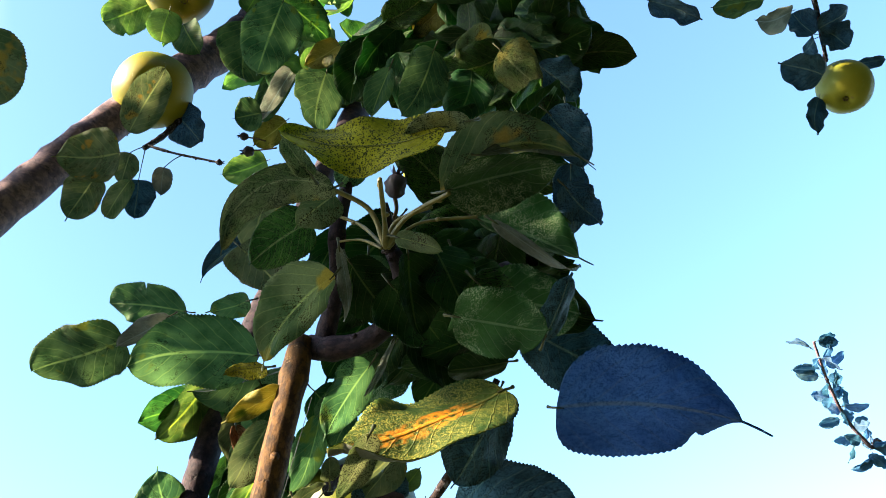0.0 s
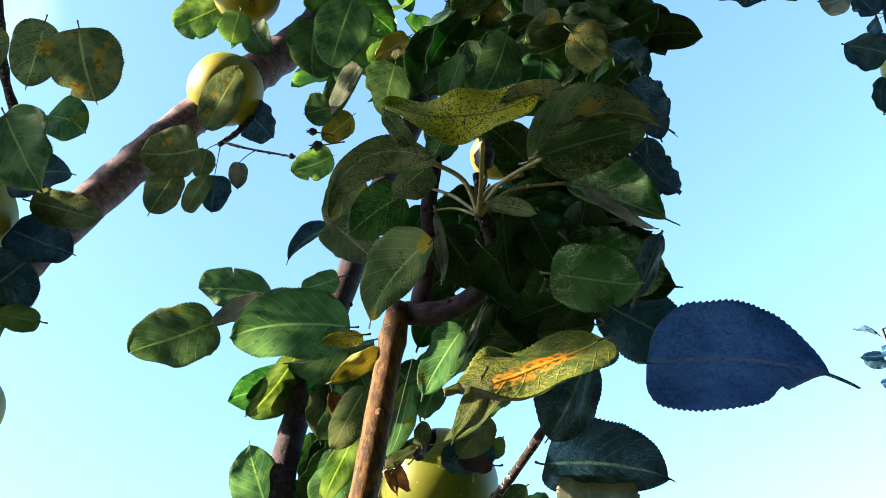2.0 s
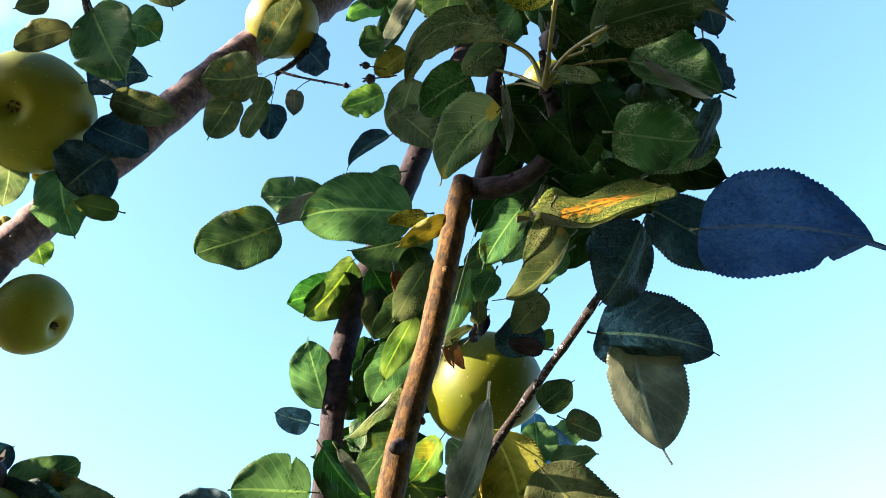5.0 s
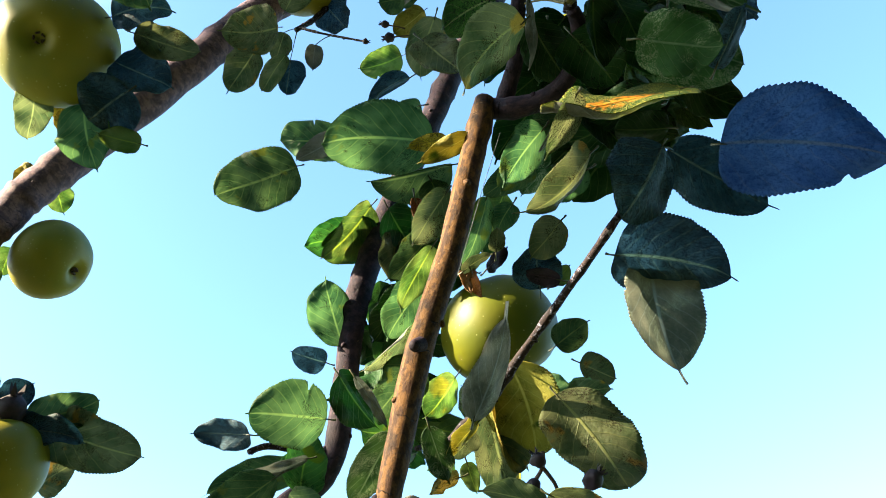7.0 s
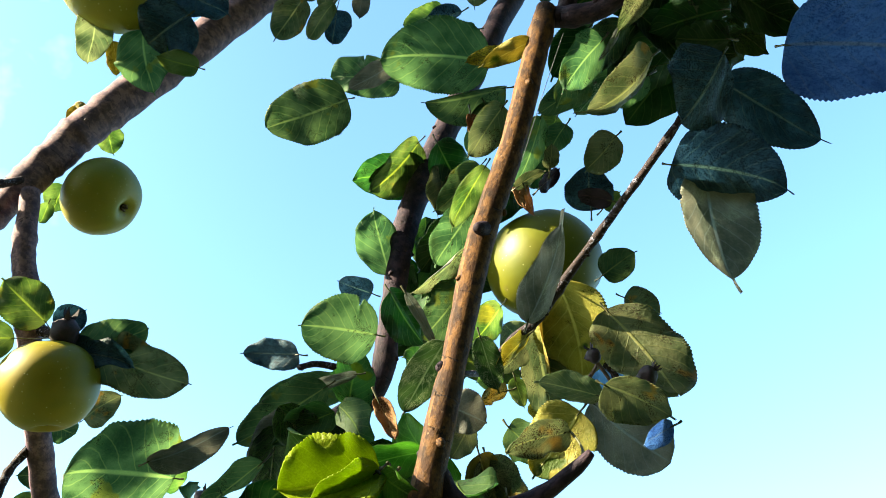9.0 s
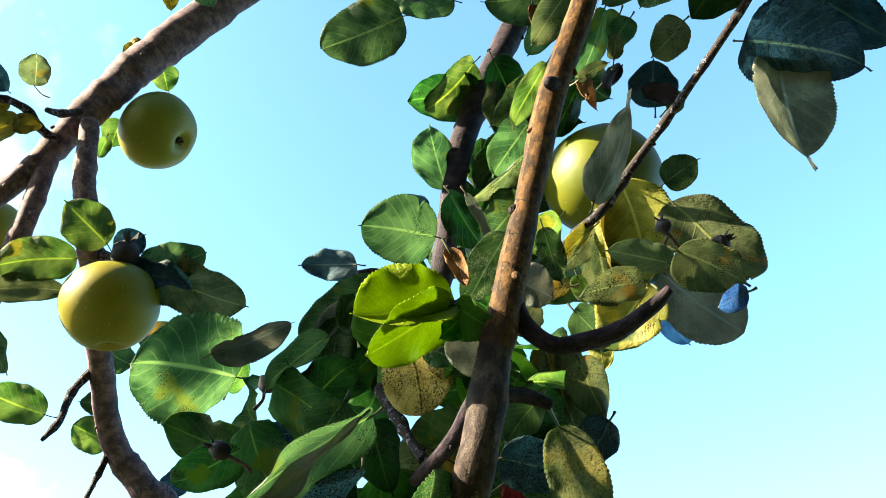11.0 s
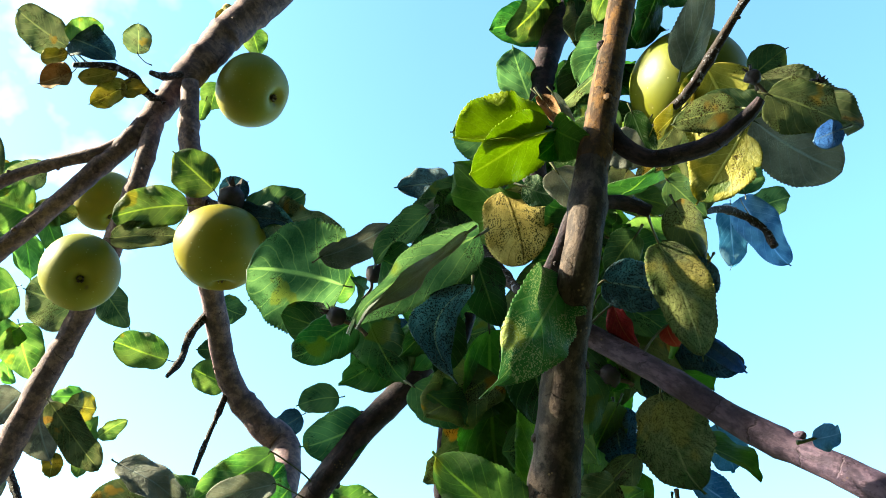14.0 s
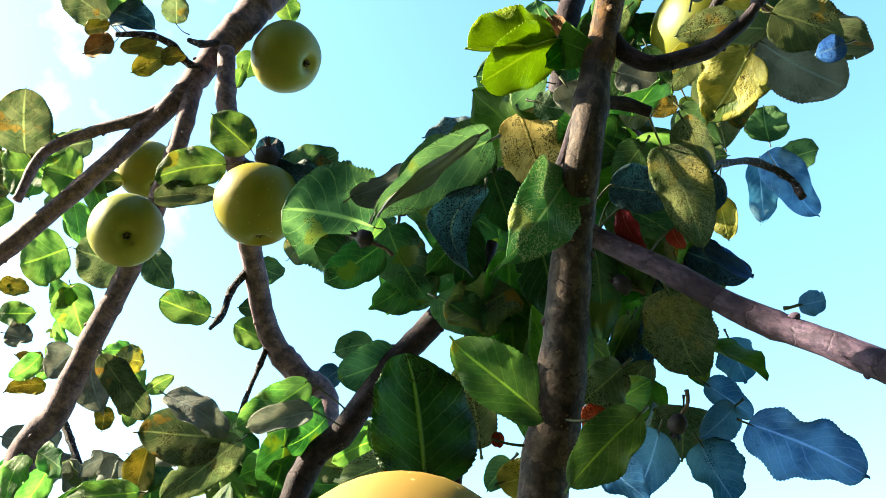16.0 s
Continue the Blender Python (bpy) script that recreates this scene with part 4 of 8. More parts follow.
leaf(tree, "P", (0.0182, 0.2391, 1.6082), (0.0078, 0.2610, 1.5953), 0.0099, (0.159, -0.899, -0.407), 0.02, (-0.24, 0.45), 0.04, (0.0197, 0.2402, 1.6113), 416, 1, point=0.6)
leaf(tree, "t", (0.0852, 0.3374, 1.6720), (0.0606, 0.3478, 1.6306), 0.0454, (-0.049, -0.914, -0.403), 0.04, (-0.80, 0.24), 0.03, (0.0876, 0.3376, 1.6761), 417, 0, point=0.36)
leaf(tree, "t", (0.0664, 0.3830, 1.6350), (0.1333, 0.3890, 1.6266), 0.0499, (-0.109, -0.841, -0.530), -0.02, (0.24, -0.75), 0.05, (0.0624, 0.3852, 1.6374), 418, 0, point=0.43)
leaf(tree, "s", (0.0884, 0.3933, 1.6414), (0.1009, 0.4096, 1.5738), 0.0501, (-0.178, -0.806, -0.564), -0.05, (-0.24, 0.82), -0.04, (0.0879, 0.3931, 1.6470), 419, 0.2, point=0.8)
leaf(tree, "g", (-0.1331, 0.5541, 1.8305), (-0.2028, 0.5927, 1.8311), 0.0525, (0.404, -0.750, -0.524), 0.01, (-0.24, 0.24), 0.02, (-0.1275, 0.5549, 1.8331), 420, 0, point=0.05)
leaf(tree, "g", (-0.0924, 0.5606, 1.8584), (-0.1537, 0.5790, 1.8782), 0.0372, (0.355, -0.729, -0.585), 0.03, (-0.59, 0.24), -0.03, (-0.0861, 0.5628, 1.8589), 421, point=0.05)
leaf(tree, "s", (-0.0911, 0.4886, 1.8090), (-0.1268, 0.5091, 1.7994), 0.0184, (0.342, -0.732, -0.589), -0.03, (-0.47, 0.24), 0.03, (-0.0864, 0.4889, 1.8125), 422, point=0.19)
leaf(tree, "g", (-0.0279, 0.4118, 1.7343), (-0.0954, 0.4094, 1.7303), 0.0483, (0.267, -0.678, -0.685), -0.06, (-0.33, 0.24), -0.04, (-0.0232, 0.4137, 1.7355), 423, 0, point=0.1)
leaf(tree, "g", (-0.0353, 0.4286, 1.7815), (-0.0625, 0.4457, 1.7848), 0.0166, (0.094, -0.834, -0.543), -0.04, (-0.47, 0.24), 0.04, (-0.0304, 0.4297, 1.7837), 424, point=0.57)
leaf(tree, "o", (0.0102, 0.2850, 1.6995), (-0.0196, 0.2983, 1.6641), 0.0324, (0.296, -0.740, -0.604), 0.06, (-0.89, 0.24), -0.10, (0.0126, 0.2854, 1.7033), 425, point=0.48)
leaf(tree, "p", (-0.0212, 0.3770, 1.7080), (-0.0422, 0.3931, 1.7147), 0.0127, (0.248, -0.797, -0.551), -0.06, (-0.24, 0.90), -0.00, (-0.0169, 0.3789, 1.7095), 426, point=0.33)
leaf(tree, "y", (-0.0117, 0.3397, 1.6759), (-0.0378, 0.3490, 1.6640), 0.0113, (0.240, -0.828, -0.507), -0.02, (-0.65, 0.24), -0.01, (-0.0084, 0.3408, 1.6787), 427, point=0.46)
leaf(tree, "g", (-0.0141, 0.4452, 1.7453), (-0.0688, 0.4496, 1.7309), 0.0395, (0.140, -0.688, -0.712), -0.03, (-0.24, 1.34), 0.02, (-0.0082, 0.4465, 1.7483), 428, point=0.31)
leaf(tree, "l", (-0.0737, 0.5989, 1.8264), (-0.1117, 0.6027, 1.7734), 0.0458, (0.238, -0.730, -0.641), -0.03, (-0.24, 0.83), 0.05, (-0.0687, 0.5979, 1.8329), 429, point=0.23)
leaf(tree, "o", (-0.0198, 0.4045, 1.6911), (-0.0386, 0.4162, 1.6602), 0.0250, (0.239, -0.815, -0.528), 0.00, (-0.24, 0.59), -0.02, (-0.0177, 0.4046, 1.6954), 430, point=0.31)
leaf(tree, "g", (-0.0899, 0.6011, 1.6928), (-0.1076, 0.5823, 1.7446), 0.0411, (0.272, -0.758, -0.592), -0.03, (0.24, -0.57), -0.00, (-0.0881, 0.6075, 1.6887), 431, point=0.47)
leaf(tree, "t", (-0.1053, 0.6399, 1.6974), (-0.1335, 0.6312, 1.7026), 0.0244, (0.311, -0.864, -0.397), 0.03, (-0.24, 0.46), 0.02, (-0.0986, 0.6435, 1.6969), 432, point=0.34)
leaf(tree, "t", (-0.0432, 0.4947, 1.8744), (-0.0776, 0.5088, 1.8517), 0.0201, (0.332, -0.775, -0.538), 0.05, (-1.24, 0.24), -0.10, (-0.0383, 0.4942, 1.8789), 433, point=0.56)
leaf(tree, "g", (0.0265, 0.3092, 1.7270), (0.0259, 0.3327, 1.7054), 0.0244, (0.111, -0.776, -0.621), 0.01, (-0.24, 0.64), -0.03, (0.0268, 0.3091, 1.7321), 434, point=0.44)
leaf(tree, "s", (0.0121, 0.2805, 1.7100), (0.0167, 0.3067, 1.6895), 0.0058, (0.112, -0.797, -0.594), 0.04, (-0.76, 0.24), 0.02, (0.0117, 0.2808, 1.7149), 435, point=0.3)
leaf(tree, "o", (0.0343, 0.2687, 1.7064), (0.0509, 0.2598, 1.6935), 0.0075, (-0.016, -0.868, -0.497), 0.02, (0.24, -0.24), 0.01, (0.0311, 0.2710, 1.7093), 436, point=0.21)
leaf(tree, "k", (0.0477, 0.3471, 1.7502), (0.0526, 0.3641, 1.7151), 0.0369, (-0.003, -0.767, -0.642), 0.01, (-0.24, 0.35), -0.03, (0.0474, 0.3469, 1.7557), 437, point=0.15)
leaf(tree, "k", (0.0619, 0.2923, 1.7183), (0.0743, 0.3004, 1.6811), 0.0317, (0.077, -0.736, -0.673), 0.00, (-0.24, 0.24), -0.03, (0.0608, 0.2927, 1.7231), 438, point=0.28)
leaf(tree, "k", (0.0872, 0.3014, 1.7332), (0.0820, 0.3237, 1.6981), 0.0323, (0.013, -0.741, -0.672), -0.04, (-0.24, 0.63), -0.02, (0.0883, 0.3011, 1.7384), 439, point=0.5)
leaf(tree, "k", (0.0663, 0.3626, 1.7413), (0.0429, 0.3874, 1.7278), 0.0274, (0.125, -0.755, -0.644), -0.01, (-0.24, 0.24), 0.05, (0.0701, 0.3627, 1.7454), 440, point=0.43)
leaf(tree, "G", (0.0631, 0.2666, 1.6847), (0.0787, 0.2754, 1.6707), 0.0210, (-0.070, -0.774, -0.629), -0.05, (-0.57, 0.24), 0.01, (0.0612, 0.2678, 1.6887), 441, point=0.2)
leaf(tree, "g", (0.0428, 0.3535, 1.7090), (0.0252, 0.3730, 1.6890), 0.0238, (0.091, -0.891, -0.445), -0.04, (-0.93, 0.24), -0.04, (0.0455, 0.3536, 1.7133), 442, point=0.22)
leaf(tree, "s", (0.0396, 0.3452, 1.7041), (0.0259, 0.3525, 1.6780), 0.0028, (-0.013, -0.780, -0.625), 0.01, (-0.24, 0.24), 0.02, (0.0418, 0.3452, 1.7086), 443, point=0.29)
leaf(tree, "g", (0.0260, 0.3683, 1.7020), (0.0092, 0.3974, 1.6855), 0.0241, (0.133, -0.750, -0.649), 0.00, (-0.24, 0.50), -0.03, (0.0285, 0.3684, 1.7064), 444, point=0.4)
leaf(tree, "k", (0.0478, 0.3438, 1.7038), (0.0739, 0.3597, 1.6863), 0.0288, (0.102, -0.770, -0.629), 0.02, (-0.24, 0.46), 0.02, (0.0450, 0.3450, 1.7079), 445, point=0.34)
leaf(tree, "k", (0.0870, 0.3331, 1.6992), (0.0493, 0.3473, 1.6929), 0.0273, (0.047, -0.844, -0.534), -0.03, (-0.68, 0.24), -0.03, (0.0917, 0.3343, 1.7014), 446, point=0.57)
leaf(tree, "k", (0.0589, 0.3630, 1.7598), (0.0738, 0.3749, 1.7246), 0.0311, (-0.045, -0.774, -0.632), -0.03, (-0.24, 0.24), -0.05, (0.0573, 0.3630, 1.7652), 447, point=0.47)
leaf(tree, "k", (0.0934, 0.3447, 1.6904), (0.0624, 0.3408, 1.6845), 0.0221, (0.088, -0.789, -0.608), 0.01, (-0.76, 0.24), 0.02, (0.0984, 0.3464, 1.6919), 448, point=0.18)
leaf(tree, "s", (-0.0175, 0.6510, 2.2407), (-0.0586, 0.6984, 2.1957), 0.0289, (0.094, -0.717, -0.691), -0.01, (-0.90, 0.24), 0.00, (-0.0121, 0.6472, 2.2494), 449, point=0.58)
leaf(tree, "g", (0.0158, 0.5400, 2.1096), (0.0042, 0.5578, 2.0458), 0.0502, (0.091, -0.549, -0.831), -0.01, (-0.38, 0.24), -0.04, (0.0176, 0.5369, 2.1185), 450, point=0.41)
leaf(tree, "P", (0.1263, 0.3625, 1.9373), (0.1619, 0.3880, 1.9258), 0.0344, (-0.115, -0.503, -0.857), -0.05, (-0.24, 0.65), -0.04, (0.1225, 0.3625, 1.9433), 451, point=0.56)
leaf(tree, "g", (0.0817, 0.3648, 1.9375), (0.0594, 0.3788, 1.8894), 0.0325, (-0.083, -0.682, -0.726), -0.02, (-0.24, 0.39), 0.05, (0.0847, 0.3632, 1.9440), 452, point=0.15)
leaf(tree, "t", (0.1355, 0.3023, 1.8208), (0.1419, 0.3180, 1.7877), 0.0249, (-0.132, -0.747, -0.651), -0.03, (-0.51, 0.24), 0.02, (0.1353, 0.3017, 1.8268), 453, point=0.38)
leaf(tree, "t", (0.1440, 0.3347, 1.8090), (0.1469, 0.3582, 1.7754), 0.0221, (-0.100, -0.720, -0.687), 0.01, (-0.54, 0.24), -0.03, (0.1446, 0.3338, 1.8151), 454, point=0.39)
leaf(tree, "P", (0.0584, 0.2160, 1.7200), (0.0350, 0.2272, 1.7239), 0.0094, (-0.001, -0.623, -0.782), -0.02, (-0.49, 0.24), -0.04, (0.0622, 0.2173, 1.7223), 455, point=0.26)
leaf(tree, "g", (0.0245, 0.2925, 1.7787), (0.0137, 0.3020, 1.7619), 0.0166, (0.179, -0.711, -0.680), -0.05, (-0.24, 0.24), 0.05, (0.0268, 0.2922, 1.7836), 456, point=0.2)
leaf(tree, "g", (0.0566, 0.4026, 1.9614), (0.0438, 0.4370, 1.9448), 0.0249, (0.174, -0.540, -0.823), 0.02, (-0.87, 0.24), -0.01, (0.0592, 0.4007, 1.9683), 457, point=0.33)
leaf(tree, "g", (0.0282, 0.3844, 1.7562), (0.0164, 0.4149, 1.7387), 0.0191, (0.105, -0.832, -0.544), 0.04, (-0.24, 0.24), -0.01, (0.0302, 0.3839, 1.7614), 458, point=0.58)
leaf(tree, "g", (-0.0279, 0.4513, 1.7374), (-0.0130, 0.4580, 1.7072), 0.0274, (0.218, -0.687, -0.693), 0.03, (-0.53, 0.24), -0.02, (-0.0307, 0.4508, 1.7437), 459, point=0.29)
leaf(tree, "d", (-0.0383, 0.4188, 1.6971), (-0.0339, 0.4245, 1.6758), 0.0090, (0.063, -0.800, -0.597), -0.02, (-0.24, 0.46), 0.04, (-0.0394, 0.4182, 1.7033), 460, point=0.34)
leaf(tree, "o", (-0.0510, 0.5853, 1.7913), (-0.0571, 0.6004, 1.7472), 0.0382, (0.226, -0.751, -0.621), -0.04, (-0.24, 0.68), 0.03, (-0.0501, 0.5836, 1.7992), 461, point=0.55)
leaf(tree, "l", (-0.0260, 0.4592, 1.6901), (-0.0477, 0.4846, 1.6567), 0.0220, (0.208, -0.869, -0.448), -0.00, (-0.24, 0.68), -0.01, (-0.0232, 0.4587, 1.6959), 462, point=0.48)
leaf(tree, "g", (-0.0301, 0.5487, 1.7190), (-0.0571, 0.5655, 1.6795), 0.0360, (0.266, -0.814, -0.517), -0.02, (-0.24, 0.24), 0.01, (-0.0265, 0.5480, 1.7251), 463, point=0.35)
leaf(tree, "o", (-0.0338, 0.5478, 1.6851), (-0.0712, 0.5503, 1.6449), 0.0199, (0.290, -0.788, -0.542), -0.02, (-0.24, 1.06), 0.03, (-0.0292, 0.5477, 1.6902), 464, point=0.47)
leaf(tree, "g", (-0.0331, 0.5636, 1.6618), (-0.0628, 0.5688, 1.6198), 0.0398, (0.174, -0.883, -0.437), 0.00, (-0.24, 0.38), 0.02, (-0.0293, 0.5632, 1.6674), 465, point=0.31)
leaf(tree, "l", (-0.0043, 0.5868, 1.6611), (-0.0264, 0.5913, 1.6290), 0.0309, (0.189, -0.837, -0.514), 0.06, (-0.53, 0.24), 0.01, (-0.0004, 0.5863, 1.6669), 466, point=0.47)
leaf(tree, "k", (-0.0835, 0.5131, 1.6259), (-0.0579, 0.5469, 1.6036), 0.0341, (0.360, -0.788, -0.500), 0.04, (-1.14, 0.24), -0.04, (-0.0872, 0.5134, 1.6311), 467, 1.5, point=0.59)
leaf(tree, "s", (-0.0730, 0.5079, 1.6221), (-0.0534, 0.5414, 1.6030), 0.0073, (0.250, -0.815, -0.522), 0.03, (-0.24, 0.24), 0.02, (-0.0763, 0.5081, 1.6274), 468, point=0.39)
leaf(tree, "g", (-0.0910, 0.5330, 1.6043), (-0.1406, 0.5197, 1.6024), 0.0463, (0.273, -0.863, -0.425), 0.05, (-0.50, 0.24), -0.01, (-0.0855, 0.5359, 1.6051), 469, 0, point=0.29)
leaf(tree, "t", (-0.1500, 0.5940, 1.6170), (-0.1963, 0.6133, 1.6258), 0.0247, (0.265, -0.877, -0.401), -0.02, (-0.24, 0.44), 0.00, (-0.1441, 0.5967, 1.6180), 470, point=0.43)
leaf(tree, "h", (-0.0474, 0.4771, 1.5732), (-0.0704, 0.5119, 1.5398), 0.0324, (0.239, -0.817, -0.525), -0.02, (-0.38, 0.24), -0.01, (-0.0449, 0.4772, 1.5787), 471, point=0.51)
leaf(tree, "h", (-0.0273, 0.4752, 1.5766), (-0.0149, 0.4923, 1.5488), 0.0162, (-0.024, -0.834, -0.551), 0.02, (-0.24, 0.24), -0.01, (-0.0289, 0.4751, 1.5822), 472, point=0.57)
leaf(tree, "g", (-0.1108, 0.5723, 1.5837), (-0.1728, 0.5770, 1.5701), 0.0294, (0.292, -0.843, -0.452), -0.02, (-0.61, 0.24), -0.01, (-0.1053, 0.5742, 1.5858), 473, point=0.41)
leaf(tree, "s", (-0.1035, 0.5576, 1.5870), (-0.1459, 0.5483, 1.5726), 0.0084, (0.337, -0.866, -0.369), 0.04, (-0.79, 0.24), 0.05, (-0.0981, 0.5595, 1.5891), 474, point=0.51)
leaf(tree, "s", (-0.0061, 0.4256, 1.5600), (0.0115, 0.4033, 1.6182), 0.0262, (0.118, -0.882, -0.456), 0.02, (0.24, -0.79), -0.05, (-0.0070, 0.4310, 1.5575), 475, 0, point=1)
leaf(tree, "y", (0.0217, 0.5150, 1.6313), (0.0407, 0.5778, 1.5908), 0.0588, (-0.030, -0.835, -0.549), -0.05, (-0.24, 0.93), -0.04, (0.0207, 0.5145, 1.6374), 476, point=0.25)
leaf(tree, "o", (0.0462, 0.4711, 1.5960), (0.0764, 0.4513, 1.5339), 0.0474, (0.001, -0.848, -0.531), -0.06, (-0.24, 0.41), 0.04, (0.0434, 0.4717, 1.6007), 477, 0, point=0.05)
leaf(tree, "o", (0.0128, 0.5340, 1.6191), (0.0311, 0.5844, 1.5761), 0.0480, (0.049, -0.803, -0.594), 0.04, (-0.24, 0.81), -0.02, (0.0118, 0.5334, 1.6256), 478, point=0.32)
leaf(tree, "o", (0.0236, 0.3974, 1.5081), (-0.0072, 0.3993, 1.5152), 0.0170, (0.040, -0.786, -0.618), -0.06, (-0.66, 0.24), 0.00, (0.0284, 0.4005, 1.5090), 479, point=0.47)
leaf(tree, "o", (0.0233, 0.3899, 1.5105), (0.0569, 0.3985, 1.4990), 0.0273, (-0.041, -0.915, -0.402), -0.02, (0.98, -0.24), 0.04, (0.0203, 0.3916, 1.5133), 480, point=0.56)
leaf(tree, "b", (0.0549, 0.3975, 1.4956), (0.0384, 0.3899, 1.4834), 0.0115, (-0.080, -0.872, -0.484), -0.02, (-0.24, 0.49), 0.00, (0.0593, 0.3991, 1.4987), 481, point=0.25)
leaf(tree, "t", (0.0422, 0.4711, 1.6675), (0.0386, 0.4507, 1.6896), 0.0337, (0.015, -0.788, -0.616), 0.05, (0.38, -0.24), 0.04, (0.0432, 0.4768, 1.6643), 482, point=0.37)
leaf(tree, "u", (0.0530, 0.4589, 1.6668), (0.0298, 0.4614, 1.6720), 0.0129, (0.032, -0.771, -0.637), 0.01, (-0.24, 0.63), -0.04, (0.0591, 0.4616, 1.6677), 483, point=0.26)
leaf(tree, "l", (0.0558, 0.4935, 1.6869), (0.0669, 0.4881, 1.6980), 0.0124, (-0.066, -0.797, -0.600), 0.01, (0.56, -0.24), -0.03, (0.0524, 0.4988, 1.6848), 484, point=0.54)
leaf(tree, "d", (-0.0037, 0.4416, 1.6609), (0.0053, 0.4624, 1.6547), 0.0090, (0.182, -0.692, -0.699), -0.02, (-0.73, 0.24), -0.04, (-0.0059, 0.4415, 1.6666), 485, point=0.54)
leaf(tree, "d", (-0.0081, 0.4457, 1.6642), (-0.0034, 0.4421, 1.6455), 0.0070, (0.048, -0.791, -0.610), 0.01, (-0.68, 0.24), -0.03, (-0.0100, 0.4454, 1.6700), 486, point=0.43)
leaf(tree, "u", (0.0075, 0.4572, 1.6728), (0.0207, 0.4607, 1.6908), 0.0129, (0.100, -0.664, -0.741), 0.05, (0.24, -0.24), 0.01, (0.0041, 0.4622, 1.6711), 487, point=0.51)
leaf(tree, "o", (-0.0091, 0.4423, 1.6603), (0.0088, 0.4357, 1.6693), 0.0090, (0.132, -0.725, -0.675), -0.04, (0.24, -0.61), 0.04, (-0.0135, 0.4466, 1.6597), 488, point=0.41)
leaf(tree, "o", (0.0107, 0.4345, 1.6703), (0.0105, 0.4219, 1.6793), 0.0104, (0.097, -0.791, -0.604), 0.05, (0.24, -0.24), 0.00, (0.0109, 0.4400, 1.6675), 489, point=0.32)
leaf(tree, "l", (0.0206, 0.4535, 1.7305), (0.0101, 0.4546, 1.6941), 0.0243, (0.202, -0.723, -0.661), -0.04, (-0.24, 0.24), -0.01, (0.0225, 0.4526, 1.7371), 490, point=0.5)
leaf(tree, "g", (0.0292, 0.3551, 1.6966), (0.0057, 0.3602, 1.6600), 0.0261, (0.033, -0.697, -0.716), -0.00, (-0.50, 0.24), -0.03, (0.0324, 0.3549, 1.7020), 491, point=0.58)
leaf(tree, "o", (0.0454, 0.3278, 1.6572), (0.0100, 0.3390, 1.6257), 0.0303, (0.084, -0.745, -0.662), -0.00, (-1.04, 0.24), 0.10, (0.0492, 0.3283, 1.6616), 492, point=0.7)
leaf(tree, "g", (0.0469, 0.3432, 1.6594), (0.0262, 0.3567, 1.6506), 0.0174, (-0.035, -0.646, -0.762), 0.05, (-0.24, 0.68), 0.01, (0.0513, 0.3439, 1.6634), 493, point=0.37)
leaf(tree, "k", (0.0892, 0.3454, 1.7064), (0.0444, 0.3718, 1.6983), 0.0299, (0.001, -0.728, -0.686), 0.06, (-0.56, 0.24), -0.03, (0.0945, 0.3462, 1.7102), 494, point=0.25)
leaf(tree, "g", (0.0655, 0.5525, 1.6707), (0.0888, 0.5393, 1.6850), 0.0265, (0.039, -0.861, -0.507), 0.02, (0.24, -0.24), 0.01, (0.0610, 0.5576, 1.6689), 495, point=0.54)
leaf(tree, "o", (0.0931, 0.6031, 1.6831), (0.1183, 0.5953, 1.6656), 0.0288, (-0.105, -0.800, -0.590), 0.04, (0.24, -0.76), -0.00, (0.0873, 0.6045, 1.6869), 496, point=0.29)
leaf(tree, "o", (0.0633, 0.5271, 1.6193), (0.0952, 0.5234, 1.6246), 0.0182, (-0.015, -0.825, -0.565), -0.03, (0.24, -0.76), 0.04, (0.0580, 0.5307, 1.6196), 497, point=0.36)
leaf(tree, "o", (-0.0001, 0.4951, 1.5821), (-0.0142, 0.5098, 1.5692), 0.0166, (0.113, -0.818, -0.564), -0.02, (-0.24, 0.47), 0.05, (0.0035, 0.4955, 1.5866), 498, point=0.42)
leaf(tree, "y", (0.0025, 0.4849, 1.5843), (-0.0172, 0.4841, 1.5605), 0.0152, (0.078, -0.766, -0.638), -0.02, (-0.79, 0.24), -0.01, (0.0065, 0.4853, 1.5893), 499, point=0.35)
leaf(tree, "a", (-0.0077, 0.5122, 1.5599), (-0.0267, 0.4990, 1.5461), 0.0141, (0.214, -0.772, -0.598), -0.01, (-0.51, 0.24), -0.04, (-0.0022, 0.5139, 1.5629), 500, point=0.39)
leaf(tree, "l", (-0.0028, 0.5170, 1.5712), (0.0039, 0.5225, 1.5535), 0.0115, (-0.035, -0.817, -0.576), -0.01, (-0.56, 0.24), -0.02, (-0.0046, 0.5168, 1.5770), 501, point=0.44)
leaf(tree, "g", (-0.2145, 0.5758, 1.5175), (-0.2642, 0.5250, 1.5031), 0.0736, (0.543, -0.736, -0.406), 0.06, (-0.24, 0.37), -0.03, (-0.2095, 0.5790, 1.5183), 502, 0, point=0.05)
leaf(tree, "l", (-0.2218, 0.5874, 1.5122), (-0.2145, 0.5908, 1.5377), 0.0152, (0.421, -0.824, -0.380), 0.04, (0.24, -0.24), -0.01, (-0.2253, 0.5932, 1.5087), 503, point=0.3)
leaf(tree, "s", (-0.2183, 0.5286, 1.5115), (-0.1727, 0.5280, 1.5374), 0.0249, (0.346, -0.911, -0.226), 0.02, (1.18, -0.24), -0.05, (-0.2240, 0.5327, 1.5105), 504, point=0.35)
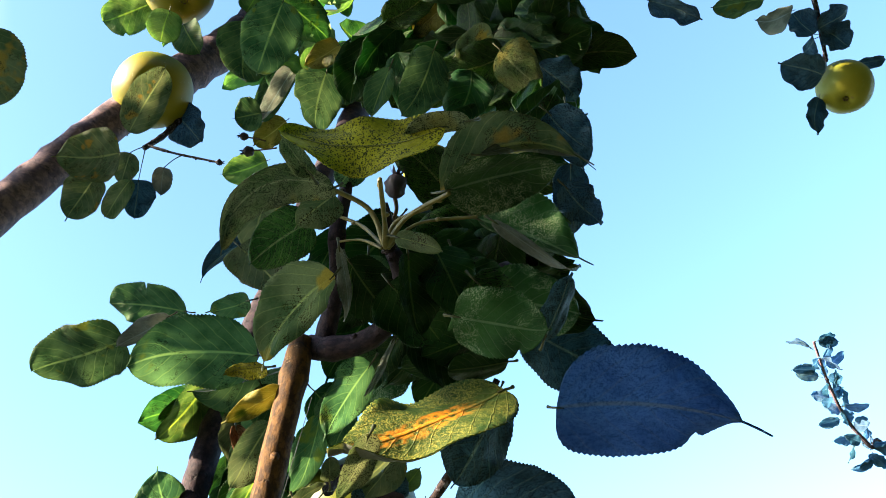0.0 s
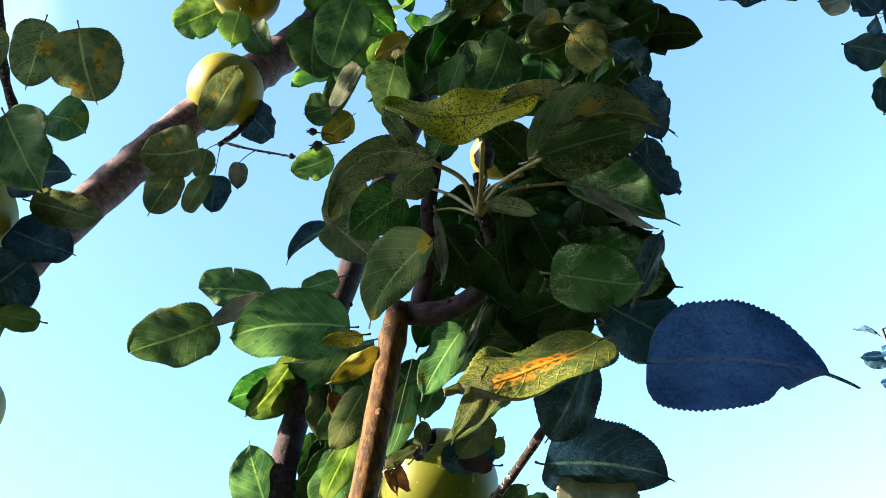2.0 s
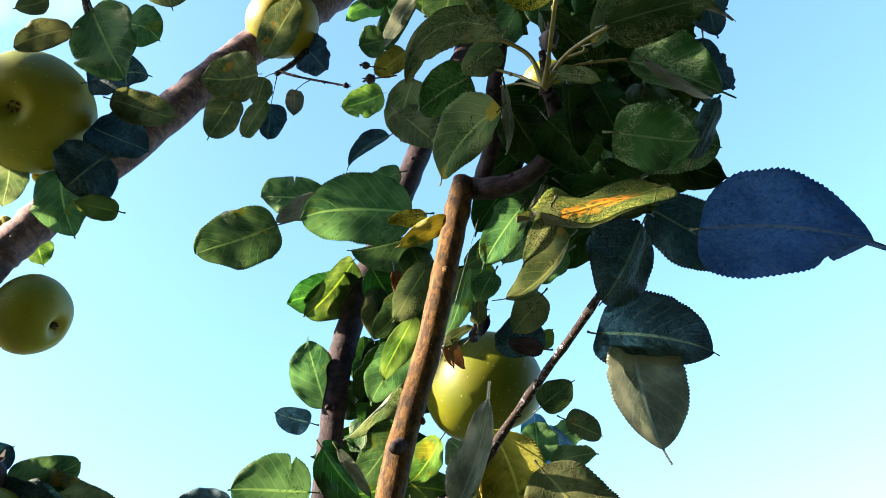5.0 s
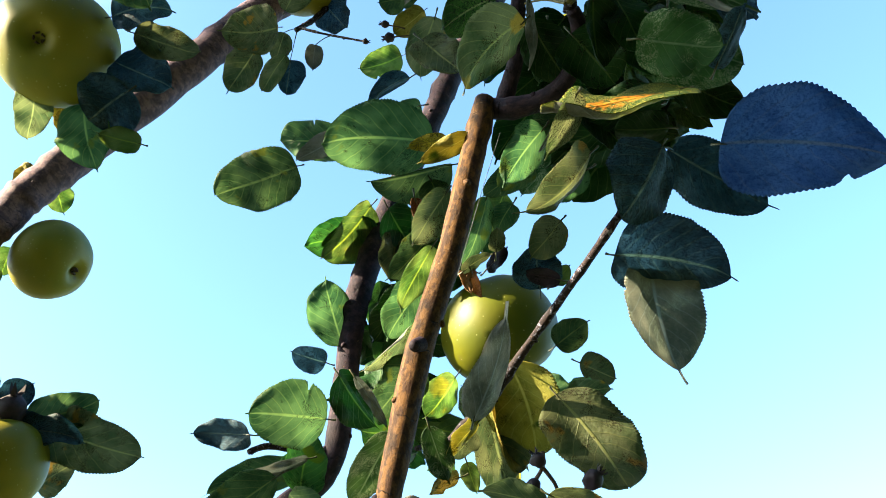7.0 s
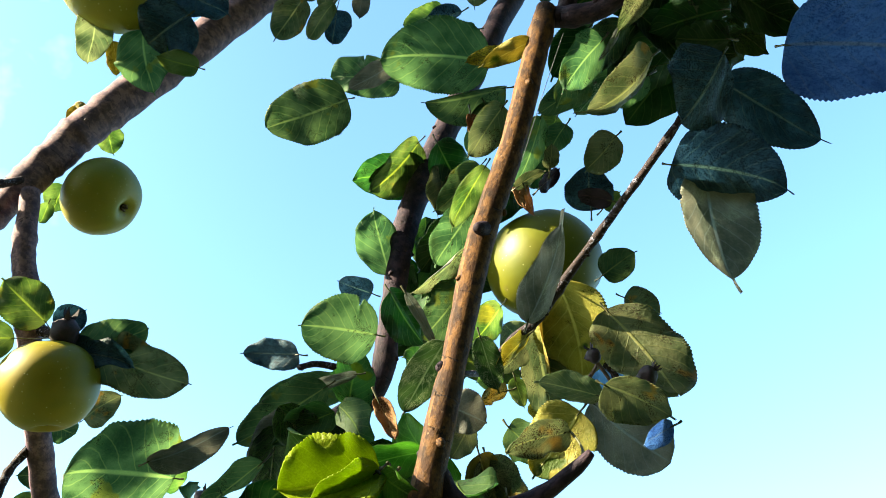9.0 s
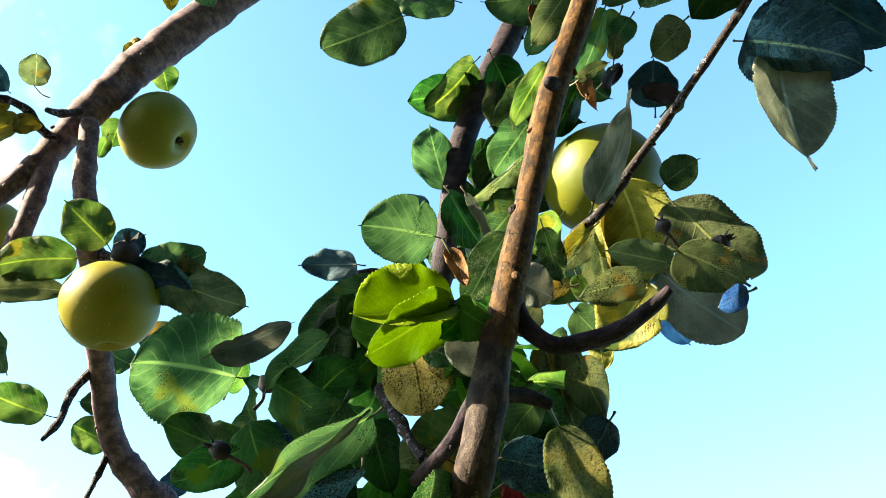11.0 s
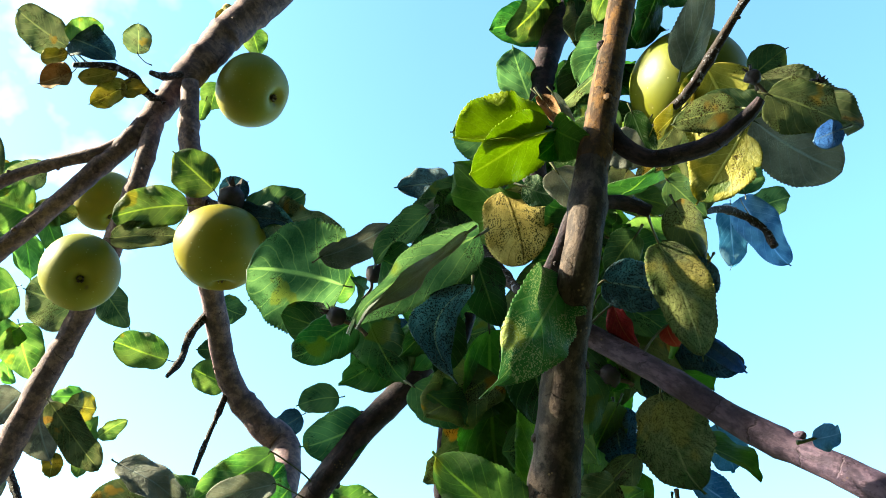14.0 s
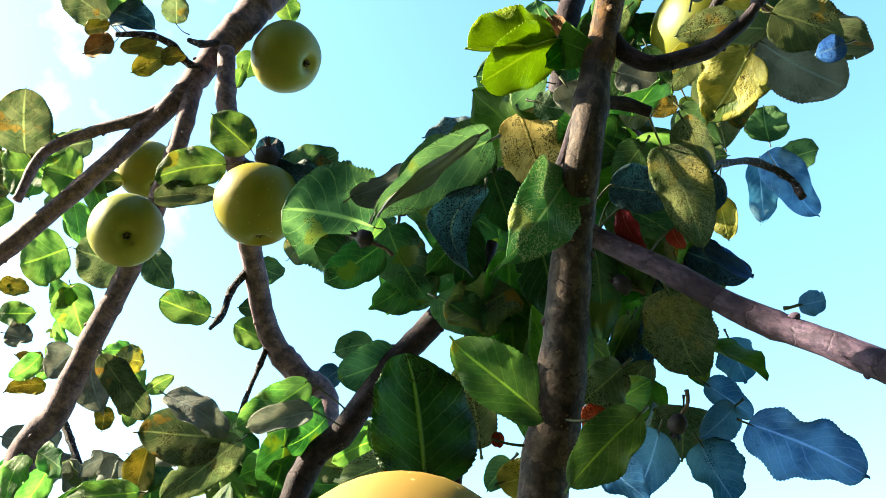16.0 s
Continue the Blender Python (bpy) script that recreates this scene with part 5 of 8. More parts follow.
leaf(tree, "s", (-0.1296, 0.5108, 1.5412), (-0.1594, 0.5183, 1.5101), 0.0304, (0.426, -0.800, -0.422), -0.01, (-0.96, 0.24), 0.04, (-0.1262, 0.5115, 1.5457), 505, 1.2, point=0.41)
leaf(tree, "g", (-0.1176, 0.5215, 1.5617), (-0.1702, 0.5315, 1.5235), 0.0345, (0.275, -0.847, -0.456), -0.01, (-0.76, 0.24), 0.00, (-0.1133, 0.5225, 1.5659), 506, point=0.33)
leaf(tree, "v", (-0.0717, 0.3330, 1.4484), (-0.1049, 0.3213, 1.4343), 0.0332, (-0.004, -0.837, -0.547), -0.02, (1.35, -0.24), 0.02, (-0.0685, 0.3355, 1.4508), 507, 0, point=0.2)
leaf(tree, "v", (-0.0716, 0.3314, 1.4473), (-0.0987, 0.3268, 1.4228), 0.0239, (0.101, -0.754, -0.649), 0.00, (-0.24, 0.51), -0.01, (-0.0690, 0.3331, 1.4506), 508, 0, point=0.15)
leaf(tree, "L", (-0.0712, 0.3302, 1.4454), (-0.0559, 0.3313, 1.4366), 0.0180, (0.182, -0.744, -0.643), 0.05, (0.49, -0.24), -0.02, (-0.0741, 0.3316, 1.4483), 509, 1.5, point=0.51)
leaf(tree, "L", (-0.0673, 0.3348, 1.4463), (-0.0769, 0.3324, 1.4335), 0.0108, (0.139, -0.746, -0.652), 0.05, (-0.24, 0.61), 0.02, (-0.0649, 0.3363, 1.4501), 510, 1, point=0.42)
leaf(tree, "a", (-0.0935, 0.3990, 1.4676), (-0.0840, 0.4097, 1.4355), 0.0346, (-0.108, -0.905, -0.411), 0.06, (0.24, -0.34), 0.03, (-0.0948, 0.3994, 1.4724), 511, 0, point=0.05)
leaf(tree, "s", (-0.0703, 0.3615, 1.4505), (-0.0601, 0.3672, 1.4337), 0.0171, (0.152, -0.774, -0.614), -0.00, (-0.40, 0.24), 0.02, (-0.0721, 0.3623, 1.4546), 512, point=0.51)
leaf(tree, "h", (-0.0837, 0.3719, 1.4503), (-0.0703, 0.3712, 1.4441), 0.0120, (0.174, -0.846, -0.504), 0.02, (0.24, -0.46), -0.04, (-0.0872, 0.3734, 1.4528), 513, point=0.15)
leaf(tree, "d", (-0.0764, 0.3569, 1.4852), (-0.0680, 0.3561, 1.4676), 0.0071, (0.132, -0.636, -0.760), -0.02, (-0.24, 0.57), 0.03, (-0.0784, 0.3574, 1.4897), 514, 1.5, point=0.21)
leaf(tree, "g", (-0.0974, 0.3454, 1.4097), (-0.1404, 0.3292, 1.3653), 0.0270, (0.262, -0.695, -0.670), -0.00, (-0.24, 0.82), -0.03, (-0.0947, 0.3474, 1.4133), 515, 0, point=0.5)
leaf(tree, "s", (-0.1004, 0.3367, 1.4053), (-0.1358, 0.3247, 1.3646), 0.0052, (0.356, -0.647, -0.674), 0.04, (-0.47, 0.24), 0.01, (-0.0980, 0.3386, 1.4091), 516, 1, point=0.44)
leaf(tree, "t", (-0.1000, 0.3539, 1.3941), (-0.1028, 0.3632, 1.3598), 0.0202, (0.359, -0.843, -0.400), -0.05, (-0.80, 0.24), -0.32, (-0.1001, 0.3550, 1.3981), 517, point=0.49)
leaf(tree, "Y", (-0.0674, 0.3395, 1.3875), (-0.0899, 0.3241, 1.3394), 0.0264, (0.198, -0.876, -0.440), 0.04, (-0.24, 0.41), 0.01, (-0.0659, 0.3410, 1.3910), 518, point=0.8)
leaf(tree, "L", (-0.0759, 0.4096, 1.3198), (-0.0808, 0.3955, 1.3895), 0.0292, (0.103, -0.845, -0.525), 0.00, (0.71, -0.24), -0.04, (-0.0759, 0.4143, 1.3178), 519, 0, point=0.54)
leaf(tree, "l", (-0.0774, 0.3737, 1.3080), (-0.1132, 0.3633, 1.3341), 0.0252, (0.197, -0.852, -0.484), -0.02, (0.67, -0.24), -0.01, (-0.0752, 0.3780, 1.3074), 520, 0, point=0.4)
leaf(tree, "k", (-0.1031, 0.3036, 1.2649), (-0.1093, 0.2974, 1.2990), 0.0313, (0.308, -0.831, -0.464), -0.05, (0.57, -0.24), -0.02, (-0.1036, 0.3078, 1.2637), 521, 0, point=0.05)
leaf(tree, "o", (-0.1398, 0.4169, 1.3057), (-0.1710, 0.4302, 1.2970), 0.0160, (0.383, -0.872, -0.303), -0.03, (-0.24, 0.24), -0.00, (-0.1372, 0.4197, 1.3080), 522, point=0.59)
leaf(tree, "y", (-0.0967, 0.4011, 1.2924), (-0.0735, 0.3962, 1.2996), 0.0190, (0.214, -0.918, -0.335), 0.01, (0.65, -0.24), -0.04, (-0.1003, 0.4041, 1.2921), 523, point=0.21)
leaf(tree, "g", (-0.0920, 0.3996, 1.3008), (-0.1015, 0.3997, 1.2894), 0.0113, (0.342, -0.882, -0.326), 0.03, (-0.46, 0.24), -0.02, (-0.0900, 0.4016, 1.3040), 524, point=0.28)
leaf(tree, "o", (-0.1010, 0.3808, 1.2991), (-0.1055, 0.3739, 1.3235), 0.0158, (0.171, -0.906, -0.387), 0.00, (0.40, -0.24), -0.01, (-0.1011, 0.3855, 1.2973), 525, point=0.34)
leaf(tree, "l", (-0.0577, 0.4199, 1.3291), (-0.0388, 0.4140, 1.3389), 0.0179, (0.265, -0.874, -0.408), -0.05, (0.52, -0.24), -0.02, (-0.0609, 0.4232, 1.3283), 526, point=0.22)
leaf(tree, "l", (-0.0453, 0.3656, 1.3075), (-0.0706, 0.3644, 1.2803), 0.0202, (0.170, -0.889, -0.426), 0.02, (-0.24, 0.37), -0.03, (-0.0430, 0.3678, 1.3106), 527, point=0.51)
leaf(tree, "s", (0.0202, 0.4066, 1.5094), (0.0572, 0.4145, 1.4847), 0.0341, (0.020, -0.742, -0.670), -0.01, (-0.24, 0.24), -0.04, (0.0173, 0.4076, 1.5130), 528, 0, point=0.05)
leaf(tree, "l", (-0.0169, 0.4238, 1.4572), (-0.0431, 0.4032, 1.4503), 0.0155, (0.244, -0.764, -0.598), -0.02, (-0.98, 0.24), -0.02, (-0.0124, 0.4275, 1.4585), 529, point=0.3)
leaf(tree, "g", (-0.0475, 0.4223, 1.4426), (-0.0265, 0.4235, 1.4220), 0.0225, (0.005, -0.891, -0.454), -0.01, (-0.49, 0.24), -0.02, (-0.0504, 0.4234, 1.4461), 530, point=0.57)
leaf(tree, "g", (-0.0456, 0.4085, 1.4463), (-0.0236, 0.4181, 1.4408), 0.0199, (0.079, -0.836, -0.542), 0.00, (0.24, -0.51), 0.00, (-0.0490, 0.4100, 1.4489), 531, point=0.26)
leaf(tree, "k", (-0.1022, 0.3820, 1.4210), (-0.0935, 0.4013, 1.3984), 0.0210, (0.395, -0.770, -0.501), 0.02, (-0.24, 0.24), -0.01, (-0.1036, 0.3828, 1.4252), 532, point=0.6)
leaf(tree, "k", (-0.0825, 0.3706, 1.3860), (-0.0743, 0.3906, 1.3537), 0.0249, (0.253, -0.875, -0.413), 0.01, (-0.63, 0.24), 0.01, (-0.0834, 0.3717, 1.3898), 533, point=0.31)
leaf(tree, "l", (-0.0479, 0.4236, 1.4216), (-0.0408, 0.4330, 1.4000), 0.0199, (0.024, -0.864, -0.502), 0.05, (-0.24, 0.24), 0.01, (-0.0489, 0.4243, 1.4259), 534, point=0.55)
leaf(tree, "g", (-0.1519, 0.4584, 1.4598), (-0.1323, 0.4727, 1.4421), 0.0255, (0.341, -0.794, -0.503), -0.02, (-0.49, 0.24), 0.01, (-0.1555, 0.4590, 1.4639), 535, point=0.59)
leaf(tree, "k", (-0.1200, 0.4176, 1.4174), (-0.1230, 0.4372, 1.3943), 0.0199, (0.258, -0.879, -0.402), 0.00, (-0.24, 0.76), 0.05, (-0.1202, 0.4183, 1.4220), 536, point=0.15)
leaf(tree, "g", (-0.1342, 0.4343, 1.3879), (-0.1092, 0.4394, 1.3708), 0.0229, (0.279, -0.898, -0.340), 0.05, (-0.57, 0.24), 0.05, (-0.1379, 0.4356, 1.3908), 537, point=0.49)
leaf(tree, "o", (-0.0344, 0.4414, 1.5097), (-0.0429, 0.4461, 1.4926), 0.0197, (0.077, -0.806, -0.586), 0.01, (-0.54, 0.24), 0.02, (-0.0321, 0.4419, 1.5149), 538, point=0.17)
leaf(tree, "g", (-0.0124, 0.4630, 1.5172), (0.0101, 0.4855, 1.5068), 0.0207, (0.048, -0.799, -0.600), 0.05, (-0.54, 0.24), 0.01, (-0.0154, 0.4635, 1.5216), 539, point=0.51)
leaf(tree, "P", (-0.0225, 0.4869, 1.5092), (0.0008, 0.5104, 1.4569), 0.0392, (0.071, -0.816, -0.574), 0.01, (-0.24, 0.81), -0.05, (-0.0241, 0.4870, 1.5145), 540, point=0.51)
leaf(tree, "o", (-0.0193, 0.4023, 1.4612), (-0.0032, 0.4265, 1.4426), 0.0199, (0.101, -0.804, -0.586), -0.05, (-0.51, 0.24), -0.02, (-0.0207, 0.4030, 1.4656), 541, point=0.38)
leaf(tree, "g", (-0.0378, 0.3852, 1.4346), (-0.0501, 0.3915, 1.4176), 0.0179, (0.138, -0.711, -0.690), -0.05, (-0.24, 0.24), -0.03, (-0.0354, 0.3864, 1.4395), 542, point=0.47)
leaf(tree, "g", (-0.1211, 0.4301, 1.4477), (-0.1351, 0.4383, 1.4235), 0.0232, (0.396, -0.707, -0.586), 0.04, (-0.24, 0.24), -0.03, (-0.1192, 0.4309, 1.4530), 543, point=0.52)
leaf(tree, "g", (-0.1339, 0.4407, 1.4849), (-0.1632, 0.4454, 1.4567), 0.0249, (0.370, -0.637, -0.677), -0.04, (-0.76, 0.24), -0.01, (-0.1308, 0.4420, 1.4898), 544, point=0.38)
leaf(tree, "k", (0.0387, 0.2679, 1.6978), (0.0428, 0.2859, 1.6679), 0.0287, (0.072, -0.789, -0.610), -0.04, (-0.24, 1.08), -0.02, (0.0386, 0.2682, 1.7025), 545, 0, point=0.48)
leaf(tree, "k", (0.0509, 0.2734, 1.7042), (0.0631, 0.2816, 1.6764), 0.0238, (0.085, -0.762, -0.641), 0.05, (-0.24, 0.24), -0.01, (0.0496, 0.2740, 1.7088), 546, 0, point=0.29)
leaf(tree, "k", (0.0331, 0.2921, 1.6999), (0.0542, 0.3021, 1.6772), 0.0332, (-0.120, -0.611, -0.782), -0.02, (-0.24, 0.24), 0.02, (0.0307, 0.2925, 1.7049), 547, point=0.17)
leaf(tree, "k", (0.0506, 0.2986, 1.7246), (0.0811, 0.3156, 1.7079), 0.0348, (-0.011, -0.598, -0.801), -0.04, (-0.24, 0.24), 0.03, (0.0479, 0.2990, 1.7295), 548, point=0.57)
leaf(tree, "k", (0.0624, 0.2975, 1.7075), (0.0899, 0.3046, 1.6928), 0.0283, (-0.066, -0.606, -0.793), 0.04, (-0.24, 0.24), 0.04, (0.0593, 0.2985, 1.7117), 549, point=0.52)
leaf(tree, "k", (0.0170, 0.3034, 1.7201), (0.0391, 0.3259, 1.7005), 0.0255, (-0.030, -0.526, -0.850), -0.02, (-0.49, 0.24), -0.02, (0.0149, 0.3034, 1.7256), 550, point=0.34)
leaf(tree, "h", (0.0654, 0.2951, 1.6931), (0.1133, 0.2900, 1.6824), 0.0365, (-0.019, -0.645, -0.764), -0.02, (0.42, -0.24), 0.03, (0.0619, 0.2971, 1.6958), 551, 0, point=0.1)
leaf(tree, "o", (-0.0369, 0.3658, 1.7748), (-0.0125, 0.3622, 1.7438), 0.0276, (0.175, -0.604, -0.778), -0.02, (-0.24, 0.51), -0.00, (-0.0411, 0.3662, 1.7799), 552, point=0.21)
leaf(tree, "o", (-0.0262, 0.4251, 1.8649), (-0.0371, 0.4611, 1.8391), 0.0332, (0.145, -0.638, -0.756), 0.03, (-0.24, 0.51), -0.04, (-0.0246, 0.4235, 1.8724), 553, point=0.36)
leaf(tree, "t", (-0.0047, 0.4170, 1.4405), (-0.0167, 0.4255, 1.4231), 0.0219, (0.026, -0.845, -0.534), 0.05, (-0.49, 0.24), 0.04, (-0.0022, 0.4181, 1.4448), 554, point=0.3)
leaf(tree, "t", (-0.0352, 0.4025, 1.4198), (-0.0168, 0.4134, 1.4076), 0.0188, (0.020, -0.880, -0.475), -0.02, (-0.24, 0.24), -0.02, (-0.0377, 0.4038, 1.4230), 555, point=0.51)
leaf(tree, "b", (-0.0118, 0.4330, 1.4134), (0.0094, 0.4364, 1.3962), 0.0100, (0.032, -0.849, -0.527), 0.01, (-0.68, 0.24), 0.00, (-0.0144, 0.4343, 1.4165), 556, point=0.33)
leaf(tree, "t", (-0.0322, 0.4524, 1.4034), (-0.0107, 0.4726, 1.3921), 0.0188, (0.194, -0.845, -0.498), 0.03, (-0.24, 0.24), -0.01, (-0.0351, 0.4531, 1.4071), 557, point=0.22)
leaf(tree, "g", (0.0056, 0.4269, 1.7051), (-0.0083, 0.4523, 1.6678), 0.0216, (0.253, -0.802, -0.542), 0.02, (-0.54, 0.24), 0.03, (0.0071, 0.4267, 1.7101), 558, point=0.4)
leaf(tree, "g", (0.0299, 0.3973, 1.7045), (0.0025, 0.4200, 1.6996), 0.0182, (0.055, -0.850, -0.524), -0.04, (-0.44, 0.24), -0.04, (0.0342, 0.3981, 1.7074), 559, point=0.22)
leaf(tree, "o", (0.0449, 0.4052, 1.6730), (0.0259, 0.4147, 1.6525), 0.0214, (-0.035, -0.897, -0.440), -0.05, (-0.24, 0.24), 0.03, (0.0480, 0.4055, 1.6768), 560, point=0.53)
leaf(tree, "g", (-0.0224, 0.4587, 1.7377), (-0.0357, 0.4800, 1.7155), 0.0207, (0.206, -0.833, -0.514), 0.03, (-0.57, 0.24), -0.01, (-0.0203, 0.4582, 1.7429), 561, point=0.29)
leaf(tree, "l", (-0.0820, 0.6121, 1.8188), (-0.1139, 0.6276, 1.7974), 0.0274, (0.366, -0.780, -0.508), 0.01, (-0.44, 0.24), 0.04, (-0.0770, 0.6115, 1.8234), 562, point=0.15)
leaf(tree, "g", (0.0226, 0.4350, 1.7067), (0.0133, 0.4479, 1.6926), 0.0169, (0.013, -0.820, -0.572), -0.06, (-0.24, 0.24), -0.05, (0.0250, 0.4348, 1.7115), 563, point=0.35)
leaf(tree, "k", (0.0483, 0.3541, 1.7855), (0.0167, 0.3819, 1.7655), 0.0415, (0.106, -0.569, -0.816), -0.02, (-0.24, 0.24), 0.04, (0.0525, 0.3538, 1.7911), 565, point=0.4)
leaf(tree, "k", (0.0706, 0.3450, 1.7617), (0.0348, 0.3756, 1.7412), 0.0398, (0.087, -0.603, -0.793), -0.03, (-0.24, 0.47), -0.02, (0.0751, 0.3449, 1.7669), 566, point=0.51)
leaf(tree, "k", (0.0944, 0.3811, 1.7781), (0.0644, 0.4076, 1.7449), 0.0431, (-0.129, -0.684, -0.718), 0.00, (-0.24, 0.24), 0.05, (0.0984, 0.3805, 1.7840), 567, point=0.52)
leaf(tree, "k", (0.1209, 0.3836, 1.8079), (0.1085, 0.4150, 1.7681), 0.0448, (-0.004, -0.594, -0.805), 0.01, (-0.24, 0.24), 0.01, (0.1233, 0.3824, 1.8148), 568, point=0.21)
leaf(tree, "k", (0.0697, 0.3852, 1.7383), (0.0388, 0.3983, 1.7046), 0.0304, (-0.056, -0.749, -0.660), 0.04, (-0.49, 0.24), 0.01, (0.0739, 0.3849, 1.7437), 569, point=0.58)
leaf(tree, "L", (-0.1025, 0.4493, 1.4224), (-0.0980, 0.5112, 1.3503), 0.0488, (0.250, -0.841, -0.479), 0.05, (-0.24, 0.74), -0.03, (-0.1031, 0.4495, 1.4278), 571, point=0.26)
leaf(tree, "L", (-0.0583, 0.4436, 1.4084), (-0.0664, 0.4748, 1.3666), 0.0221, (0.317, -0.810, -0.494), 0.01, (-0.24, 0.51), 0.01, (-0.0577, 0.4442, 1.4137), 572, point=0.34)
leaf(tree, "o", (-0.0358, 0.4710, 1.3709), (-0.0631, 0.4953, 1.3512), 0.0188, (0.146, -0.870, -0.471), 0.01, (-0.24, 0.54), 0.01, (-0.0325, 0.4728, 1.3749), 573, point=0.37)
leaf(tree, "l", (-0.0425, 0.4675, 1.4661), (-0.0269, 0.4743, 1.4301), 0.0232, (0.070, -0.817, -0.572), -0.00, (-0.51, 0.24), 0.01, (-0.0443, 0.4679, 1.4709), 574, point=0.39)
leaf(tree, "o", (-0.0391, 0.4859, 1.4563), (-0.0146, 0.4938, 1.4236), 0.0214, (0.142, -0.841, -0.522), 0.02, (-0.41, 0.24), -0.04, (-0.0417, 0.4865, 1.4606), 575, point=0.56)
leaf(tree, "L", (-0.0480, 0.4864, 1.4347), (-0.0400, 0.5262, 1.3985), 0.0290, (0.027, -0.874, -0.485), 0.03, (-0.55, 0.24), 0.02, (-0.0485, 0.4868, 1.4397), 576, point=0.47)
leaf(tree, "g", (-0.0227, 0.5623, 1.7741), (-0.0577, 0.5806, 1.7383), 0.0328, (0.119, -0.637, -0.762), -0.06, (-0.41, 0.24), 0.05, (-0.0178, 0.5621, 1.7812), 578, point=0.57)
leaf(tree, "k", (-0.0357, 0.5847, 1.7357), (-0.0663, 0.6075, 1.6980), 0.0365, (0.234, -0.692, -0.682), -0.05, (-0.24, 0.24), -0.02, (-0.0315, 0.5842, 1.7430), 579, point=0.31)
leaf(tree, "k", (-0.0578, 0.5664, 1.7989), (-0.0291, 0.6116, 1.7801), 0.0376, (0.181, -0.656, -0.733), 0.02, (-0.24, 0.24), -0.03, (-0.0616, 0.5649, 1.8063), 580, point=0.38)
leaf(tree, "k", (-0.0312, 0.5967, 1.7172), (-0.0573, 0.6209, 1.6803), 0.0365, (0.160, -0.714, -0.681), -0.05, (-0.51, 0.24), 0.05, (-0.0274, 0.5961, 1.7246), 581, point=0.38)
leaf(tree, "k", (0.0037, 0.5575, 1.7869), (0.0346, 0.5635, 1.7552), 0.0328, (0.062, -0.646, -0.760), -0.02, (-0.24, 0.24), -0.04, (-0.0015, 0.5568, 1.7927), 582, point=0.58)
leaf(tree, "k", (0.0060, 0.5528, 1.7569), (-0.0109, 0.5717, 1.7230), 0.0301, (0.053, -0.642, -0.765), -0.05, (-0.54, 0.24), 0.01, (0.0091, 0.5518, 1.7647), 583, point=0.44)
leaf(tree, "k", (-0.0275, 0.5794, 1.7700), (-0.0474, 0.6077, 1.7327), 0.0338, (0.051, -0.688, -0.724), 0.03, (-0.41, 0.24), 0.05, (-0.0244, 0.5781, 1.7777), 584, point=0.42)
leaf(tree, "k", (-0.0341, 0.6017, 1.7350), (-0.0537, 0.6476, 1.7087), 0.0338, (0.178, -0.650, -0.739), -0.04, (-0.24, 0.24), 0.03, (-0.0311, 0.6005, 1.7425), 585, point=0.3)
leaf(tree, "y", (-0.0265, 0.4825, 1.5088), (-0.0084, 0.5093, 1.4742), 0.0254, (-0.027, -0.711, -0.703), 0.03, (-0.51, 0.24), -0.03, (-0.0281, 0.4824, 1.5143), 587, point=0.56)
leaf(tree, "l", (-0.0343, 0.4725, 1.4845), (-0.0206, 0.4913, 1.4511), 0.0243, (0.108, -0.769, -0.630), -0.01, (-0.51, 0.24), -0.02, (-0.0357, 0.4725, 1.4898), 588, point=0.49)
leaf(tree, "l", (-0.0425, 0.4772, 1.3978), (-0.0600, 0.4925, 1.3649), 0.0232, (0.258, -0.847, -0.464), 0.04, (-0.24, 0.51), -0.03, (-0.0404, 0.4782, 1.4028), 589, point=0.45)
leaf(tree, "k", (0.0295, 0.3862, 1.7398), (0.0074, 0.4048, 1.7132), 0.0276, (0.092, -0.679, -0.729), 0.01, (-0.24, 0.24), -0.02, (0.0329, 0.3858, 1.7455), 590, point=0.59)
leaf(tree, "k", (0.0325, 0.3507, 1.7384), (0.0057, 0.3604, 1.7164), 0.0234, (0.085, -0.671, -0.736), 0.03, (-0.41, 0.24), 0.01, (0.0368, 0.3508, 1.7433), 591, point=0.53)
leaf(tree, "h", (0.0516, 0.3936, 1.7273), (0.0265, 0.4297, 1.7099), 0.0290, (0.027, -0.785, -0.618), -0.04, (-0.24, 0.50), 0.05, (0.0555, 0.3933, 1.7327), 592, point=0.2)
leaf(tree, "k", (0.0173, 0.3750, 1.7928), (0.0007, 0.3946, 1.7680), 0.0244, (0.229, -0.525, -0.820), -0.04, (-0.54, 0.24), 0.01, (0.0202, 0.3741, 1.7992), 593, point=0.39)
leaf(tree, "o", (-0.2113, 0.3829, 1.9638), (-0.2048, 0.4252, 1.9321), 0.0544, (0.243, -0.523, -0.817), 0.08, 0.09, -0.03, (-0.2119, 0.3789, 1.9668), 41)
leaf(tree, "o", (-0.2448, 0.4003, 1.9932), (-0.2660, 0.4400, 1.9654), 0.0373, (0.240, -0.614, -0.752), -0.04, 0.22, 0.01, (-0.2428, 0.3966, 1.9958), 42)
leaf(tree, "o", (-0.2495, 0.3557, 1.9324), (-0.2693, 0.3845, 1.9105), 0.0251, (0.183, -0.675, -0.715), 0.12, 0.13, 0.04, (-0.2471, 0.3522, 1.9350), 43)
leaf(tree, "l", (-0.2079, 0.7501, 2.4747), (-0.2786, 0.7795, 2.4638), 0.0564, (0.252, -0.730, -0.635), 0.02, 0.02, 0.01, (-0.2034, 0.7482, 2.4754), 44)
